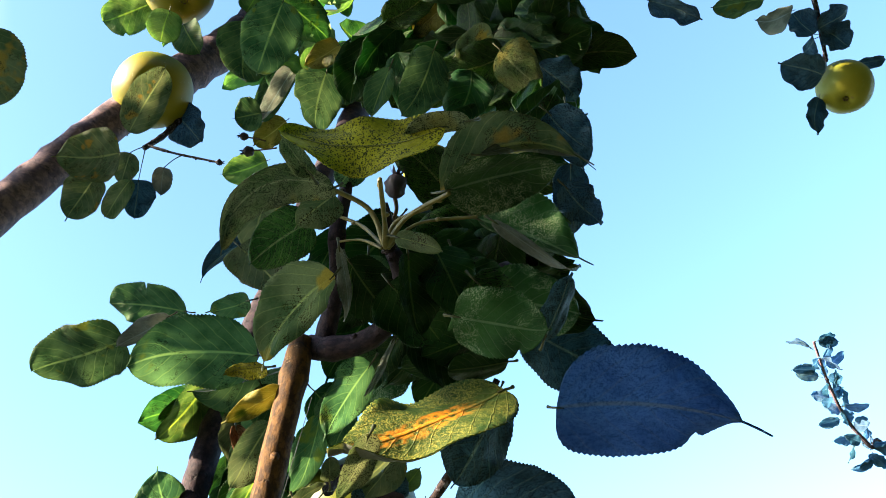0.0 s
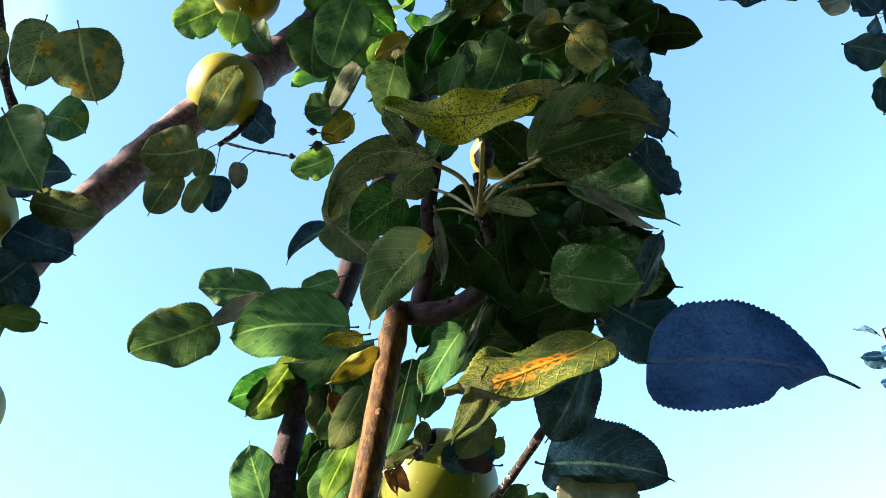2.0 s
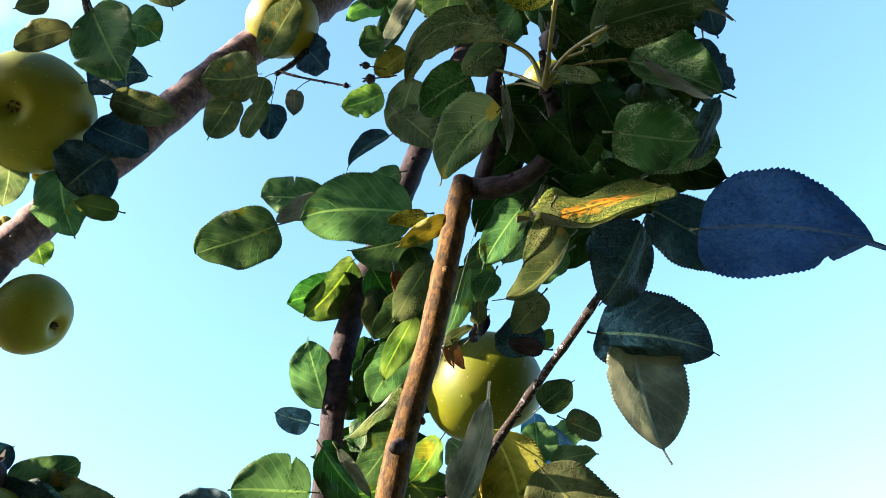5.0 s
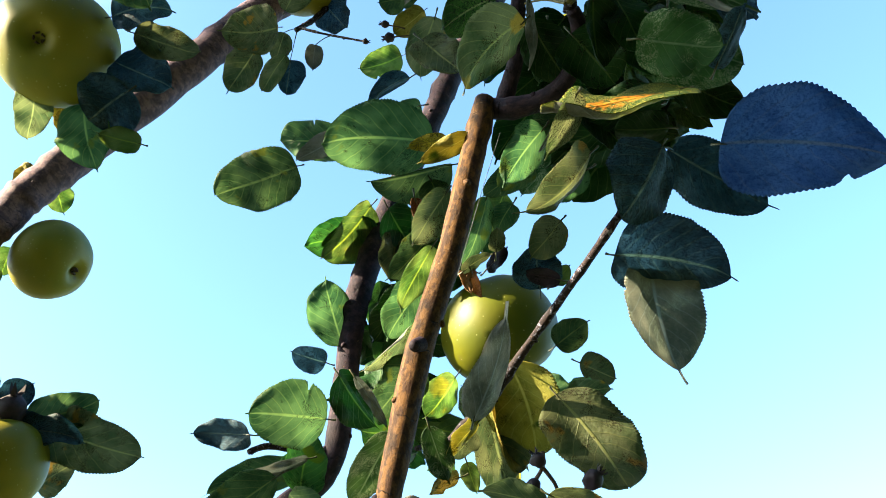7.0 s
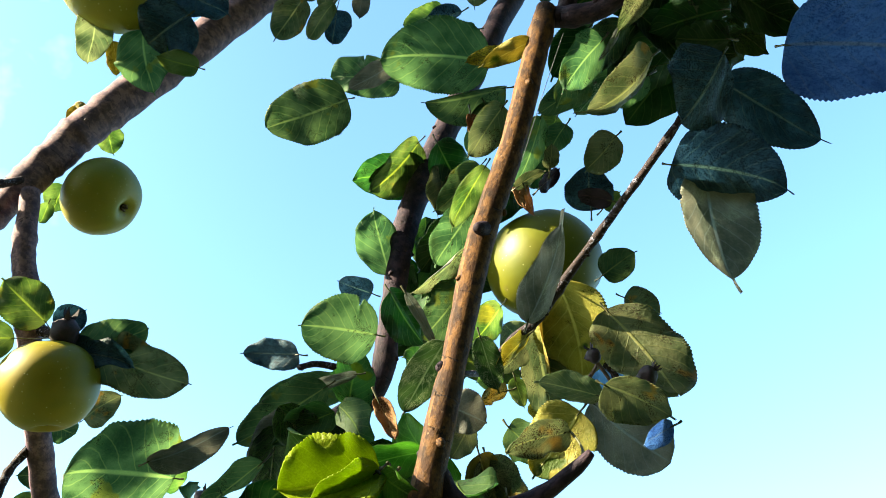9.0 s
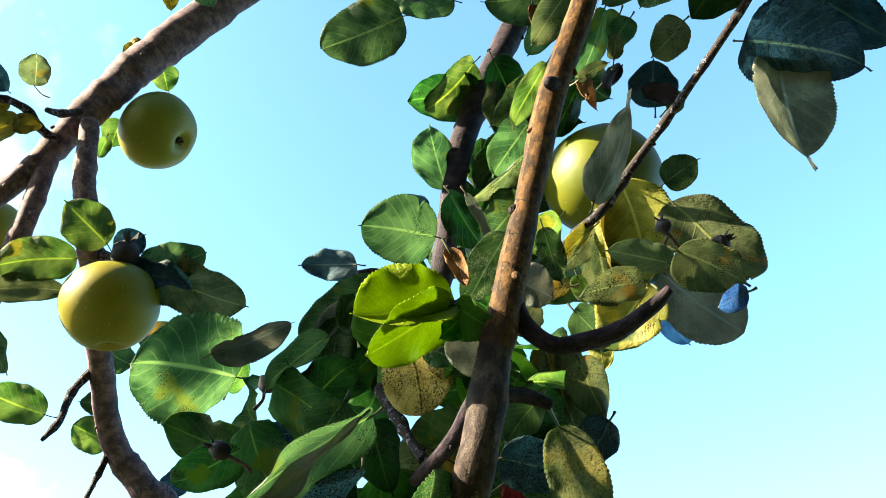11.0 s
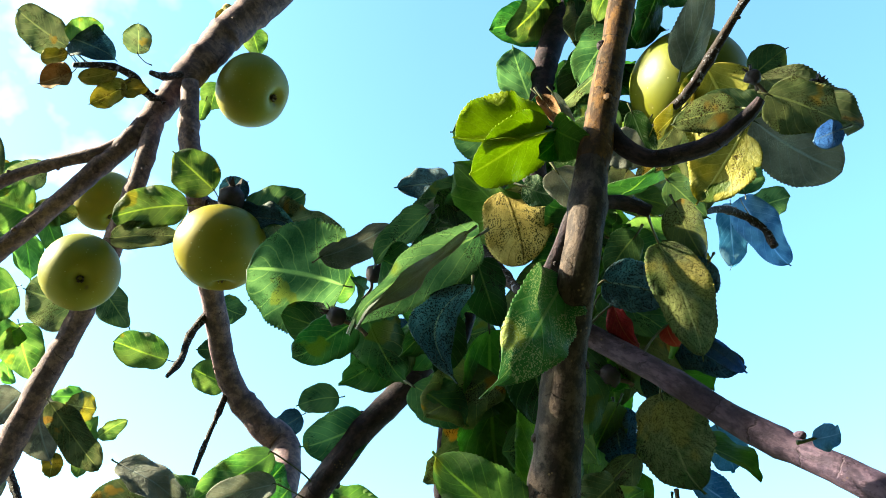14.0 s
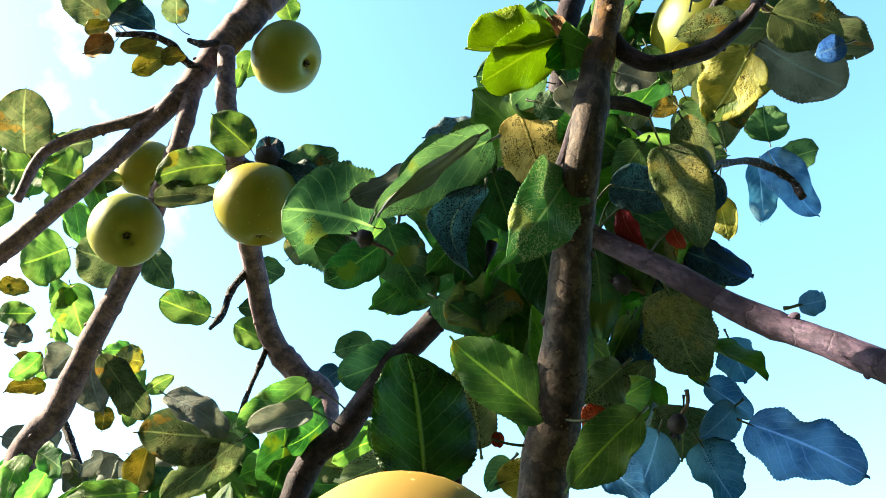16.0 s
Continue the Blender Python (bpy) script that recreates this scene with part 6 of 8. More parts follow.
leaf(tree, "l", (-0.1611, 0.6515, 2.3328), (-0.1728, 0.6814, 2.3105), 0.0406, (0.057, -0.627, -0.777), -0.01, 0.01, -0.04, (-0.1596, 0.6477, 2.3357), 45)
leaf(tree, "g", (-0.1532, 0.6946, 2.3617), (-0.1304, 0.7066, 2.3225), 0.0444, (0.083, -0.448, -0.890), 0.10, 0.16, -0.01, (-0.1556, 0.6933, 2.3659), 46)
leaf(tree, "g", (-0.0234, 0.4826, 2.1367), (-0.0457, 0.5117, 2.0710), 0.0513, (0.023, -0.628, -0.778), -0.03, 0.03, -0.01, (-0.0219, 0.4806, 2.1410), 47)
leaf(tree, "g", (-0.0665, 0.6151, 2.2735), (-0.0706, 0.6372, 2.1946), 0.0632, (0.054, -0.594, -0.802), -0.02, 0.03, -0.03, (-0.0663, 0.6137, 2.2784), 48)
leaf(tree, "g", (-0.0177, 0.6836, 2.2950), (-0.0565, 0.7143, 2.2155), 0.0375, (0.129, -0.645, -0.753), -0.09, 0.02, -0.05, (-0.0157, 0.6820, 2.2993), 49)
leaf(tree, "g", (-0.0529, 0.6803, 2.1974), (-0.0847, 0.6873, 2.1942), 0.0406, (0.196, -0.824, -0.532), -0.07, 0.24, -0.01, (-0.0480, 0.6792, 2.1979), 50)
leaf(tree, "l", (-0.0566, 0.8486, 2.2799), (-0.1182, 0.8692, 2.2708), 0.0471, (0.197, -0.806, -0.558), -0.05, 0.06, 0.04, (-0.0519, 0.8470, 2.2806), 51)
leaf(tree, "y", (-0.0279, 0.7330, 2.2387), (-0.0670, 0.7618, 2.2261), 0.0376, (-0.102, -0.830, -0.544), -0.06, 0.26, 0.02, (-0.0240, 0.7301, 2.2399), 52)
leaf(tree, "o", (-0.1869, 0.6680, 2.1511), (-0.1502, 0.6389, 2.2181), 0.0420, (0.152, -0.707, -0.691), 0.05, 0.04, 0.02, (-0.1891, 0.6698, 2.1470), 54)
leaf(tree, "o", (-0.1896, 0.6581, 2.1128), (-0.2560, 0.6688, 2.1171), 0.0580, (0.387, -0.793, -0.471), -0.08, 0.19, 0.04, (-0.1847, 0.6573, 2.1125), 55)
leaf(tree, "o", (-0.2194, 0.6948, 2.1155), (-0.2556, 0.7356, 2.0863), 0.0451, (0.129, -0.818, -0.561), -0.07, 0.03, -0.00, (-0.2165, 0.6915, 2.1178), 56)
leaf(tree, "t", (-0.1583, 0.7293, 2.2448), (-0.1220, 0.7365, 2.2001), 0.0495, (0.059, -0.439, -0.897), -0.06, 0.04, -0.01, (-0.1470, 0.7383, 2.2504), 57)
leaf(tree, "o", (-0.1837, 0.6908, 2.1046), (-0.2125, 0.7303, 2.0826), 0.0251, (0.268, -0.721, -0.639), 0.06, 0.22, -0.04, (-0.1811, 0.6871, 2.1067), 58)
leaf(tree, "t", (-0.1867, 0.7343, 2.1428), (-0.1900, 0.7492, 2.0979), 0.0382, (0.199, -0.702, -0.684), -0.08, 0.25, 0.02, (-0.1787, 0.7108, 2.1709), 59)
leaf(tree, "s", (-0.1516, 0.6890, 2.1206), (-0.1532, 0.7003, 2.0912), 0.0210, (0.200, -0.681, -0.704), -0.01, 0.27, -0.02, (-0.1362, 0.6983, 2.1479), 60)
leaf(tree, "o", (-0.1905, 0.6977, 2.1491), (-0.2022, 0.7250, 2.1281), 0.0266, (0.139, -0.720, -0.680), 0.05, 0.18, -0.00, (-0.1787, 0.7108, 2.1709), 61)
leaf(tree, "g", (0.2013, 0.4539, 2.1066), (0.2427, 0.4660, 2.0599), 0.0655, (0.158, -0.740, -0.653), -0.10, 0.28, -0.05, (0.1981, 0.4529, 2.1103), 63)
leaf(tree, "t", (0.1578, 0.3842, 1.9493), (0.1857, 0.3902, 1.9180), 0.0397, (0.244, -0.819, -0.519), 0.04, 0.07, 0.03, (0.1545, 0.3834, 1.9530), 64)
leaf(tree, "t", (0.1142, 0.2779, 1.7902), (0.1328, 0.2821, 1.7703), 0.0263, (0.241, -0.847, -0.474), -0.07, 0.28, -0.03, (0.1108, 0.2771, 1.7938), 65)
leaf(tree, "t", (0.1344, 0.3276, 1.7865), (0.1533, 0.3324, 1.7655), 0.0260, (0.293, -0.883, -0.367), -0.10, 0.23, -0.02, (0.1311, 0.3267, 1.7902), 66)
leaf(tree, "t", (0.3408, 0.5006, 2.1886), (0.3889, 0.4993, 2.1583), 0.0288, (-0.259, 0.038, -0.965), -0.03, 0.03, 0.02, (0.3365, 0.5007, 2.1912), 68)
leaf(tree, "y", (0.1298, 0.4861, 2.1489), (0.0982, 0.5141, 2.1355), 0.0269, (-0.318, -0.726, -0.610), -0.01, 0.23, -0.05, (0.1334, 0.4829, 2.1504), 70)
leaf(tree, "o", (0.1342, 0.3949, 1.9945), (0.1027, 0.4045, 1.9776), 0.0242, (0.046, -0.540, -0.840), 0.07, 0.08, 0.00, (0.1385, 0.3936, 1.9968), 71)
leaf(tree, "g", (0.1540, 0.4196, 2.0191), (0.1919, 0.4204, 2.0012), 0.0372, (-0.140, -0.044, -0.989), -0.02, 0.04, 0.04, (0.1495, 0.4195, 2.0213), 72)
leaf(tree, "y", (0.0275, 0.5139, 2.1182), (-0.0048, 0.5337, 2.1109), 0.0263, (-0.209, -0.842, -0.493), -0.09, 0.21, -0.00, (0.0317, 0.5114, 2.1192), 73)
leaf(tree, "t", (0.6851, 0.6951, 2.3124), (0.6274, 0.6980, 2.3329), 0.0599, (-0.296, 0.008, -0.955), -0.04, 0.22, -0.02, (0.6956, 0.6889, 2.3379), 74)
leaf(tree, "t", (0.6861, 0.7207, 2.2943), (0.6737, 0.7422, 2.2447), 0.0332, (0.091, -0.619, -0.780), -0.06, 0.15, -0.04, (0.6872, 0.7188, 2.2988), 75)
leaf(tree, "t", (0.7384, 0.6953, 2.3349), (0.7845, 0.6857, 2.3384), 0.0218, (-0.164, -0.085, -0.983), 0.02, 0.00, 0.02, (0.7336, 0.6964, 2.3345), 76)
leaf(tree, "s", (0.6341, 0.6396, 2.3726), (0.5865, 0.6538, 2.3629), 0.0432, (-0.041, -0.112, -0.993), 0.07, 0.26, 0.04, (0.6388, 0.6383, 2.3736), 77)
leaf(tree, "g", (0.5990, 0.6371, 2.3906), (0.5266, 0.6495, 2.3792), 0.0403, (-0.075, -0.108, -0.991), -0.02, 0.21, -0.03, (0.6039, 0.6363, 2.3914), 78)
leaf(tree, "t", (0.6715, 0.6623, 2.3553), (0.6478, 0.6557, 2.3889), 0.0482, (0.080, -0.829, -0.553), 0.01, 0.24, 0.04, (0.6855, 0.6643, 2.3623), 79)
leaf(tree, "t", (0.6785, 0.6576, 2.3618), (0.7231, 0.6431, 2.3837), 0.0444, (-0.091, -0.265, -0.960), 0.06, 0.05, 0.02, (0.6855, 0.6643, 2.3623), 80)
leaf(tree, "t", (0.6917, 0.6637, 2.3657), (0.7171, 0.6682, 2.3360), 0.0482, (0.024, -0.860, -0.509), 0.07, 0.17, 0.02, (0.6855, 0.6643, 2.3623), 81)
leaf(tree, "t", (0.6765, 0.6715, 2.3565), (0.6568, 0.6815, 2.3370), 0.0280, (-0.100, -0.437, -0.894), 0.08, 0.12, 0.04, (0.6868, 0.6674, 2.3592), 82)
leaf(tree, "t", (-0.2644, 0.4520, 1.8837), (-0.2187, 0.4460, 1.8888), 0.0351, (0.348, -0.859, -0.377), 0.10, 0.24, 0.03, (-0.2693, 0.4527, 1.8831), 83)
leaf(tree, "o", (-0.2441, 0.4509, 1.8658), (-0.1969, 0.4618, 1.8551), 0.0267, (0.510, -0.716, -0.476), -0.10, 0.24, 0.04, (-0.2489, 0.4499, 1.8669), 84)
leaf(tree, "t", (-0.2636, 0.4748, 1.8609), (-0.2181, 0.4800, 1.8436), 0.0424, (0.581, -0.759, -0.293), 0.04, 0.16, -0.05, (-0.2682, 0.4743, 1.8627), 85)
leaf(tree, "t", (-0.2460, 0.4747, 1.8325), (-0.2734, 0.4852, 1.8092), 0.0481, (0.292, -0.788, -0.543), 0.02, 0.08, -0.04, (-0.2424, 0.4733, 1.8356), 86)
leaf(tree, "g", (-0.2866, 0.4958, 1.8377), (-0.2704, 0.5122, 1.7871), 0.0438, (0.101, -0.625, -0.774), 0.10, 0.19, -0.02, (-0.2881, 0.4943, 1.8422), 87)
leaf(tree, "l", (-0.2343, 0.4887, 1.7928), (-0.2666, 0.4855, 1.7999), 0.0181, (0.499, -0.673, -0.546), -0.01, 0.03, 0.02, (-0.2295, 0.4892, 1.7917), 88)
leaf(tree, "o", (-0.3187, 0.4793, 1.8400), (-0.3300, 0.5120, 1.8152), 0.0259, (0.376, -0.638, -0.672), 0.04, 0.01, 0.05, (-0.3174, 0.4754, 1.8429), 89)
leaf(tree, "y", (-0.4006, 0.6674, 2.0016), (-0.3985, 0.6932, 1.9766), 0.0181, (0.123, -0.721, -0.682), 0.07, 0.09, 0.04, (-0.4009, 0.6638, 2.0051), 90)
leaf(tree, "y", (-0.4291, 0.7165, 1.9527), (-0.4549, 0.7347, 1.9397), 0.0226, (0.247, -0.842, -0.464), -0.08, 0.07, -0.03, (-0.4253, 0.7139, 1.9546), 91)
leaf(tree, "l", (-0.4224, 0.7534, 1.9586), (-0.4168, 0.7789, 1.9381), 0.0304, (0.367, -0.649, -0.666), -0.09, 0.00, 0.01, (-0.4233, 0.7495, 1.9617), 92)
leaf(tree, "g", (-0.2527, 0.4577, 1.9551), (-0.2225, 0.4593, 1.9406), 0.0383, (0.575, -0.735, -0.360), 0.11, 0.04, 0.04, (-0.2572, 0.4574, 1.9572), 93)
leaf(tree, "g", (-0.2375, 0.3762, 1.8726), (-0.2103, 0.3872, 1.8224), 0.0480, (0.093, -0.464, -0.881), -0.04, 0.16, -0.03, (-0.2398, 0.3752, 1.8769), 94)
leaf(tree, "o", (-0.2345, 0.3553, 1.8290), (-0.2694, 0.3647, 1.8246), 0.0177, (0.434, -0.724, -0.535), 0.10, 0.05, -0.02, (-0.2297, 0.3541, 1.8297), 95)
leaf(tree, "o", (-0.2555, 0.3569, 1.8586), (-0.2786, 0.3631, 1.8570), 0.0127, (0.467, -0.651, -0.599), -0.04, 0.01, 0.04, (-0.2507, 0.3557, 1.8590), 96)
leaf(tree, "l", (-0.3840, 0.6886, 1.6815), (-0.4221, 0.6642, 1.7088), 0.0427, (0.368, -0.612, -0.700), 0.00, 0.06, -0.01, (-0.3872, 0.7212, 1.6848), 104)
leaf(tree, "t", (-0.3881, 0.7167, 1.6912), (-0.3648, 0.7133, 1.7098), 0.0286, (0.369, -0.880, -0.299), 0.03, 0.28, -0.02, (-0.3896, 0.7225, 1.6863), 105)
leaf(tree, "g", (-0.3666, 0.7211, 1.6779), (-0.3068, 0.7200, 1.6952), 0.0372, (0.432, -0.874, -0.223), 0.07, 0.08, -0.04, (-0.3872, 0.7212, 1.6848), 106)
leaf(tree, "o", (-0.3524, 0.7257, 1.6735), (-0.2628, 0.7317, 1.6495), 0.0508, (0.533, -0.807, -0.253), 0.03, 0.07, -0.02, (-0.3872, 0.7212, 1.6848), 107)
leaf(tree, "t", (-0.3725, 0.7059, 1.6639), (-0.3085, 0.7100, 1.6563), 0.0285, (0.559, -0.829, 0.032), 0.02, 0.26, 0.03, (-0.3872, 0.7212, 1.6848), 108)
leaf(tree, "o", (-0.4051, 0.8691, 1.6656), (-0.3674, 0.8591, 1.6903), 0.0372, (0.345, -0.913, -0.220), 0.05, 0.26, 0.05, (-0.4092, 0.8702, 1.6629), 109)
leaf(tree, "y", (0.0224, 0.4983, 1.6312), (0.0450, 0.5462, 1.5838), 0.0591, (-0.478, -0.716, -0.495), -0.07, 0.17, 0.04, (0.0179, 0.4660, 1.6052), 111)
leaf(tree, "o", (-0.6680, 0.7285, 1.7233), (-0.6568, 0.6827, 1.7785), 0.0642, (0.587, -0.557, -0.588), 0.09, 0.01, 0.03, (-0.6565, 0.7617, 1.7220), 126)
leaf(tree, "o", (-0.6275, 0.7713, 1.7710), (-0.6760, 0.7657, 1.7596), 0.0355, (0.644, -0.645, -0.412), -0.05, 0.05, 0.01, (-0.6289, 0.7746, 1.7692), 127)
leaf(tree, "l", (-0.6732, 0.7529, 1.7203), (-0.7098, 0.7471, 1.7181), 0.0531, (0.701, -0.585, -0.408), 0.11, 0.10, 0.03, (-0.6611, 0.7625, 1.7151), 128)
leaf(tree, "l", (-0.6069, 0.7490, 1.6987), (-0.6461, 0.7342, 1.7057), 0.0605, (0.741, -0.622, -0.253), 0.01, 0.03, -0.04, (-0.6023, 0.7507, 1.6979), 129)
leaf(tree, "l", (-0.6100, 0.7689, 1.6265), (-0.6606, 0.7705, 1.6087), 0.0611, (0.608, -0.756, -0.244), -0.01, 0.10, 0.01, (-0.6053, 0.7688, 1.6282), 130)
leaf(tree, "o", (-0.5221, 0.7556, 1.5955), (-0.5768, 0.7343, 1.6052), 0.0614, (0.693, -0.641, -0.330), 0.04, 0.02, 0.02, (-0.5175, 0.7574, 1.5947), 131)
leaf(tree, "g", (-0.5779, 0.8604, 1.6739), (-0.5422, 0.8766, 1.6320), 0.0421, (0.228, -0.606, -0.762), -0.05, 0.14, -0.01, (-0.5810, 0.8590, 1.6775), 132)
leaf(tree, "l", (-0.6229, 0.8073, 1.6043), (-0.6167, 0.8535, 1.5591), 0.0464, (0.463, -0.698, -0.547), -0.00, 0.05, -0.04, (-0.6234, 0.8037, 1.6078), 133)
leaf(tree, "l", (-0.6199, 0.8065, 1.5994), (-0.6474, 0.8153, 1.5866), 0.0326, (0.587, -0.745, -0.317), -0.02, 0.00, -0.04, (-0.6156, 0.8051, 1.6015), 134)
leaf(tree, "l", (-0.4680, 0.8378, 1.5783), (-0.5192, 0.8180, 1.5901), 0.0425, (0.670, -0.715, -0.200), -0.04, 0.21, 0.01, (-0.4570, 0.8408, 1.5775), 135)
leaf(tree, "l", (-0.4103, 0.8644, 1.5626), (-0.4428, 0.8449, 1.5724), 0.0368, (0.605, -0.735, -0.306), -0.06, 0.06, 0.00, (-0.4036, 0.8500, 1.5512), 136)
leaf(tree, "g", (-0.4280, 0.8764, 1.6075), (-0.4574, 0.8720, 1.6057), 0.0269, (0.536, -0.843, -0.043), -0.07, 0.10, -0.03, (-0.4308, 0.8763, 1.5994), 137)
leaf(tree, "g", (-0.4560, 0.8955, 1.6732), (-0.4230, 0.9017, 1.6601), 0.0370, (0.679, -0.732, -0.045), -0.07, 0.08, 0.02, (-0.4606, 0.8946, 1.6750), 138)
leaf(tree, "s", (-0.6050, 0.8245, 1.5350), (-0.6271, 0.8247, 1.5019), 0.0430, (0.329, -0.933, -0.147), 0.02, 0.28, -0.03, (-0.5939, 0.8367, 1.5356), 139)
leaf(tree, "s", (-0.5824, 0.8172, 1.5325), (-0.5567, 0.8326, 1.4679), 0.0503, (0.223, -0.791, -0.569), 0.02, 0.21, -0.05, (-0.5896, 0.8333, 1.5445), 140)
leaf(tree, "o", (-0.5302, 0.7631, 1.5025), (-0.5001, 0.8207, 1.4597), 0.0323, (0.365, -0.690, -0.625), 0.08, 0.10, 0.02, (-0.5322, 0.7594, 1.5052), 141)
leaf(tree, "y", (-0.5924, 0.8842, 1.4946), (-0.6015, 0.9062, 1.4720), 0.0217, (0.421, -0.857, -0.289), -0.05, 0.02, 0.01, (-0.6149, 0.8525, 1.4923), 142)
leaf(tree, "y", (-0.6995, 0.7944, 1.6014), (-0.6676, 0.8056, 1.5959), 0.0239, (0.655, -0.738, -0.101), -0.10, 0.14, 0.00, (-0.7145, 0.7800, 1.6212), 143)
leaf(tree, "l", (-0.6882, 0.7976, 1.5652), (-0.6462, 0.8024, 1.5670), 0.0267, (0.710, -0.632, -0.310), 0.09, 0.14, 0.00, (-0.6931, 0.7971, 1.5650), 144)
leaf(tree, "s", (-0.6722, 0.7974, 1.5421), (-0.6422, 0.8026, 1.5375), 0.0280, (0.755, -0.654, 0.047), -0.07, 0.22, 0.00, (-0.6771, 0.7965, 1.5428), 145)
leaf(tree, "s", (-0.6362, 0.8873, 1.4501), (-0.6998, 0.8726, 1.4560), 0.0510, (0.729, -0.665, 0.163), -0.01, 0.15, 0.00, (-0.6342, 0.8650, 1.4528), 146)
leaf(tree, "s", (-0.6494, 0.8756, 1.4161), (-0.6017, 0.8844, 1.4321), 0.0373, (0.587, -0.806, 0.077), -0.09, 0.01, 0.02, (-0.6535, 0.8775, 1.4134), 147)
leaf(tree, "o", (-0.6020, 0.8833, 1.4075), (-0.5556, 0.8767, 1.4221), 0.0362, (0.584, -0.809, -0.067), 0.05, 0.04, -0.03, (-0.6067, 0.8840, 1.4061), 148)
leaf(tree, "o", (-0.3047, 0.5927, 1.3689), (-0.3603, 0.5794, 1.3688), 0.0403, (0.618, -0.765, -0.181), -0.03, 0.07, -0.00, (-0.2998, 0.5939, 1.3689), 149)
leaf(tree, "s", (-0.3444, 0.5789, 1.3933), (-0.2983, 0.5882, 1.3696), 0.0260, (0.761, -0.643, 0.085), 0.09, 0.19, -0.01, (-0.3488, 0.5780, 1.3955), 150)
leaf(tree, "s", (-0.3268, 0.6231, 1.3726), (-0.3876, 0.6176, 1.3635), 0.0206, (0.579, -0.815, -0.026), 0.08, 0.28, 0.04, (-0.3218, 0.6236, 1.3734), 151)
leaf(tree, "y", (-0.3529, 0.5887, 1.3600), (-0.3660, 0.6114, 1.3308), 0.0227, (0.157, -0.946, -0.208), 0.07, 0.28, -0.00, (-0.3513, 0.5859, 1.3637), 152)
leaf(tree, "l", (-0.3287, 0.5511, 1.3219), (-0.3777, 0.5489, 1.3154), 0.0182, (0.630, -0.777, -0.013), 0.09, 0.14, 0.01, (-0.3237, 0.5513, 1.3225), 153)
leaf(tree, "o", (-0.2904, 0.5920, 1.3679), (-0.3471, 0.6080, 1.3304), 0.0275, (0.476, -0.860, -0.181), -0.02, 0.07, -0.00, (-0.2864, 0.5909, 1.3706), 154)
leaf(tree, "l", (-0.2451, 0.5779, 1.4021), (-0.2956, 0.5898, 1.3762), 0.0246, (0.442, -0.862, -0.249), -0.00, 0.10, 0.03, (-0.2216, 0.6067, 1.3884), 155)
leaf(tree, "s", (-0.2407, 0.5812, 1.3839), (-0.2819, 0.5767, 1.3701), 0.0210, (0.434, -0.900, -0.042), -0.02, 0.19, -0.02, (-0.2269, 0.6080, 1.3810), 156)
leaf(tree, "g", (-0.1933, 0.5972, 1.4290), (-0.2347, 0.5953, 1.4104), 0.0338, (0.365, -0.900, -0.236), 0.05, 0.00, 0.03, (-0.1878, 0.5975, 1.4315), 157)
leaf(tree, "g", (-0.2580, 0.7518, 1.5066), (-0.2939, 0.7484, 1.4967), 0.0267, (0.386, -0.915, -0.118), 0.09, 0.13, -0.04, (-0.2532, 0.7522, 1.5079), 158)
leaf(tree, "t", (-0.3451, 0.9214, 1.5526), (-0.3721, 0.9186, 1.5341), 0.0273, (0.359, -0.908, -0.215), -0.06, 0.19, 0.03, (-0.3410, 0.9218, 1.5554), 159)
leaf(tree, "g", (-0.1671, 0.5797, 1.4705), (-0.2016, 0.5750, 1.4589), 0.0234, (0.367, -0.857, -0.362), 0.10, 0.06, 0.01, (-0.1618, 0.5954, 1.4667), 160)
leaf(tree, "t", (-0.1573, 0.5644, 1.4812), (-0.2002, 0.5552, 1.4704), 0.0160, (0.377, -0.855, -0.355), -0.01, 0.24, 0.01, (-0.1565, 0.5951, 1.4772), 161)
leaf(tree, "R", (-0.0650, 0.3696, 1.3061), (-0.0537, 0.3719, 1.3070), 0.0105, (0.005, -0.994, 0.069), 0.05, 0.22, -0.02, (-0.0763, 0.3800, 1.3120), 176)
leaf(tree, "R", (-0.0970, 0.3793, 1.3022), (-0.0925, 0.3807, 1.3023), 0.0053, (0.138, -0.987, -0.068), -0.04, 0.06, 0.00, (-0.0780, 0.3847, 1.3016), 177)
leaf(tree, "o", (-0.0501, 0.3975, 1.3376), (-0.0659, 0.3964, 1.3223), 0.0190, (0.250, -0.829, -0.500), 0.10, 0.29, -0.02, (-0.0465, 0.3977, 1.3411), 178)
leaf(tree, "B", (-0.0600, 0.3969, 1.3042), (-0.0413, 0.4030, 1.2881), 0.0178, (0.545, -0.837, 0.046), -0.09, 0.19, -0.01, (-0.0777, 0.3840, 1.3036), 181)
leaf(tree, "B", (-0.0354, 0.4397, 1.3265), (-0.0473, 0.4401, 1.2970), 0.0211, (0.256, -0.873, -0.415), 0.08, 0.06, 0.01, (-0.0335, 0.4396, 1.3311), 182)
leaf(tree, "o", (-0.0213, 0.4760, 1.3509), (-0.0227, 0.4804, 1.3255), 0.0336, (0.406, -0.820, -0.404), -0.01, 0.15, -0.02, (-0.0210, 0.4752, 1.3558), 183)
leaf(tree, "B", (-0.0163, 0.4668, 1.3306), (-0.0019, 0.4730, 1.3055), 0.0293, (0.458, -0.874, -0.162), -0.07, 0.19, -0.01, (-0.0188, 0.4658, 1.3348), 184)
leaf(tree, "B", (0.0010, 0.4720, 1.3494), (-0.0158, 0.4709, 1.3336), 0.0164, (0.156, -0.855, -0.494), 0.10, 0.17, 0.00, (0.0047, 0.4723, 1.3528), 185)
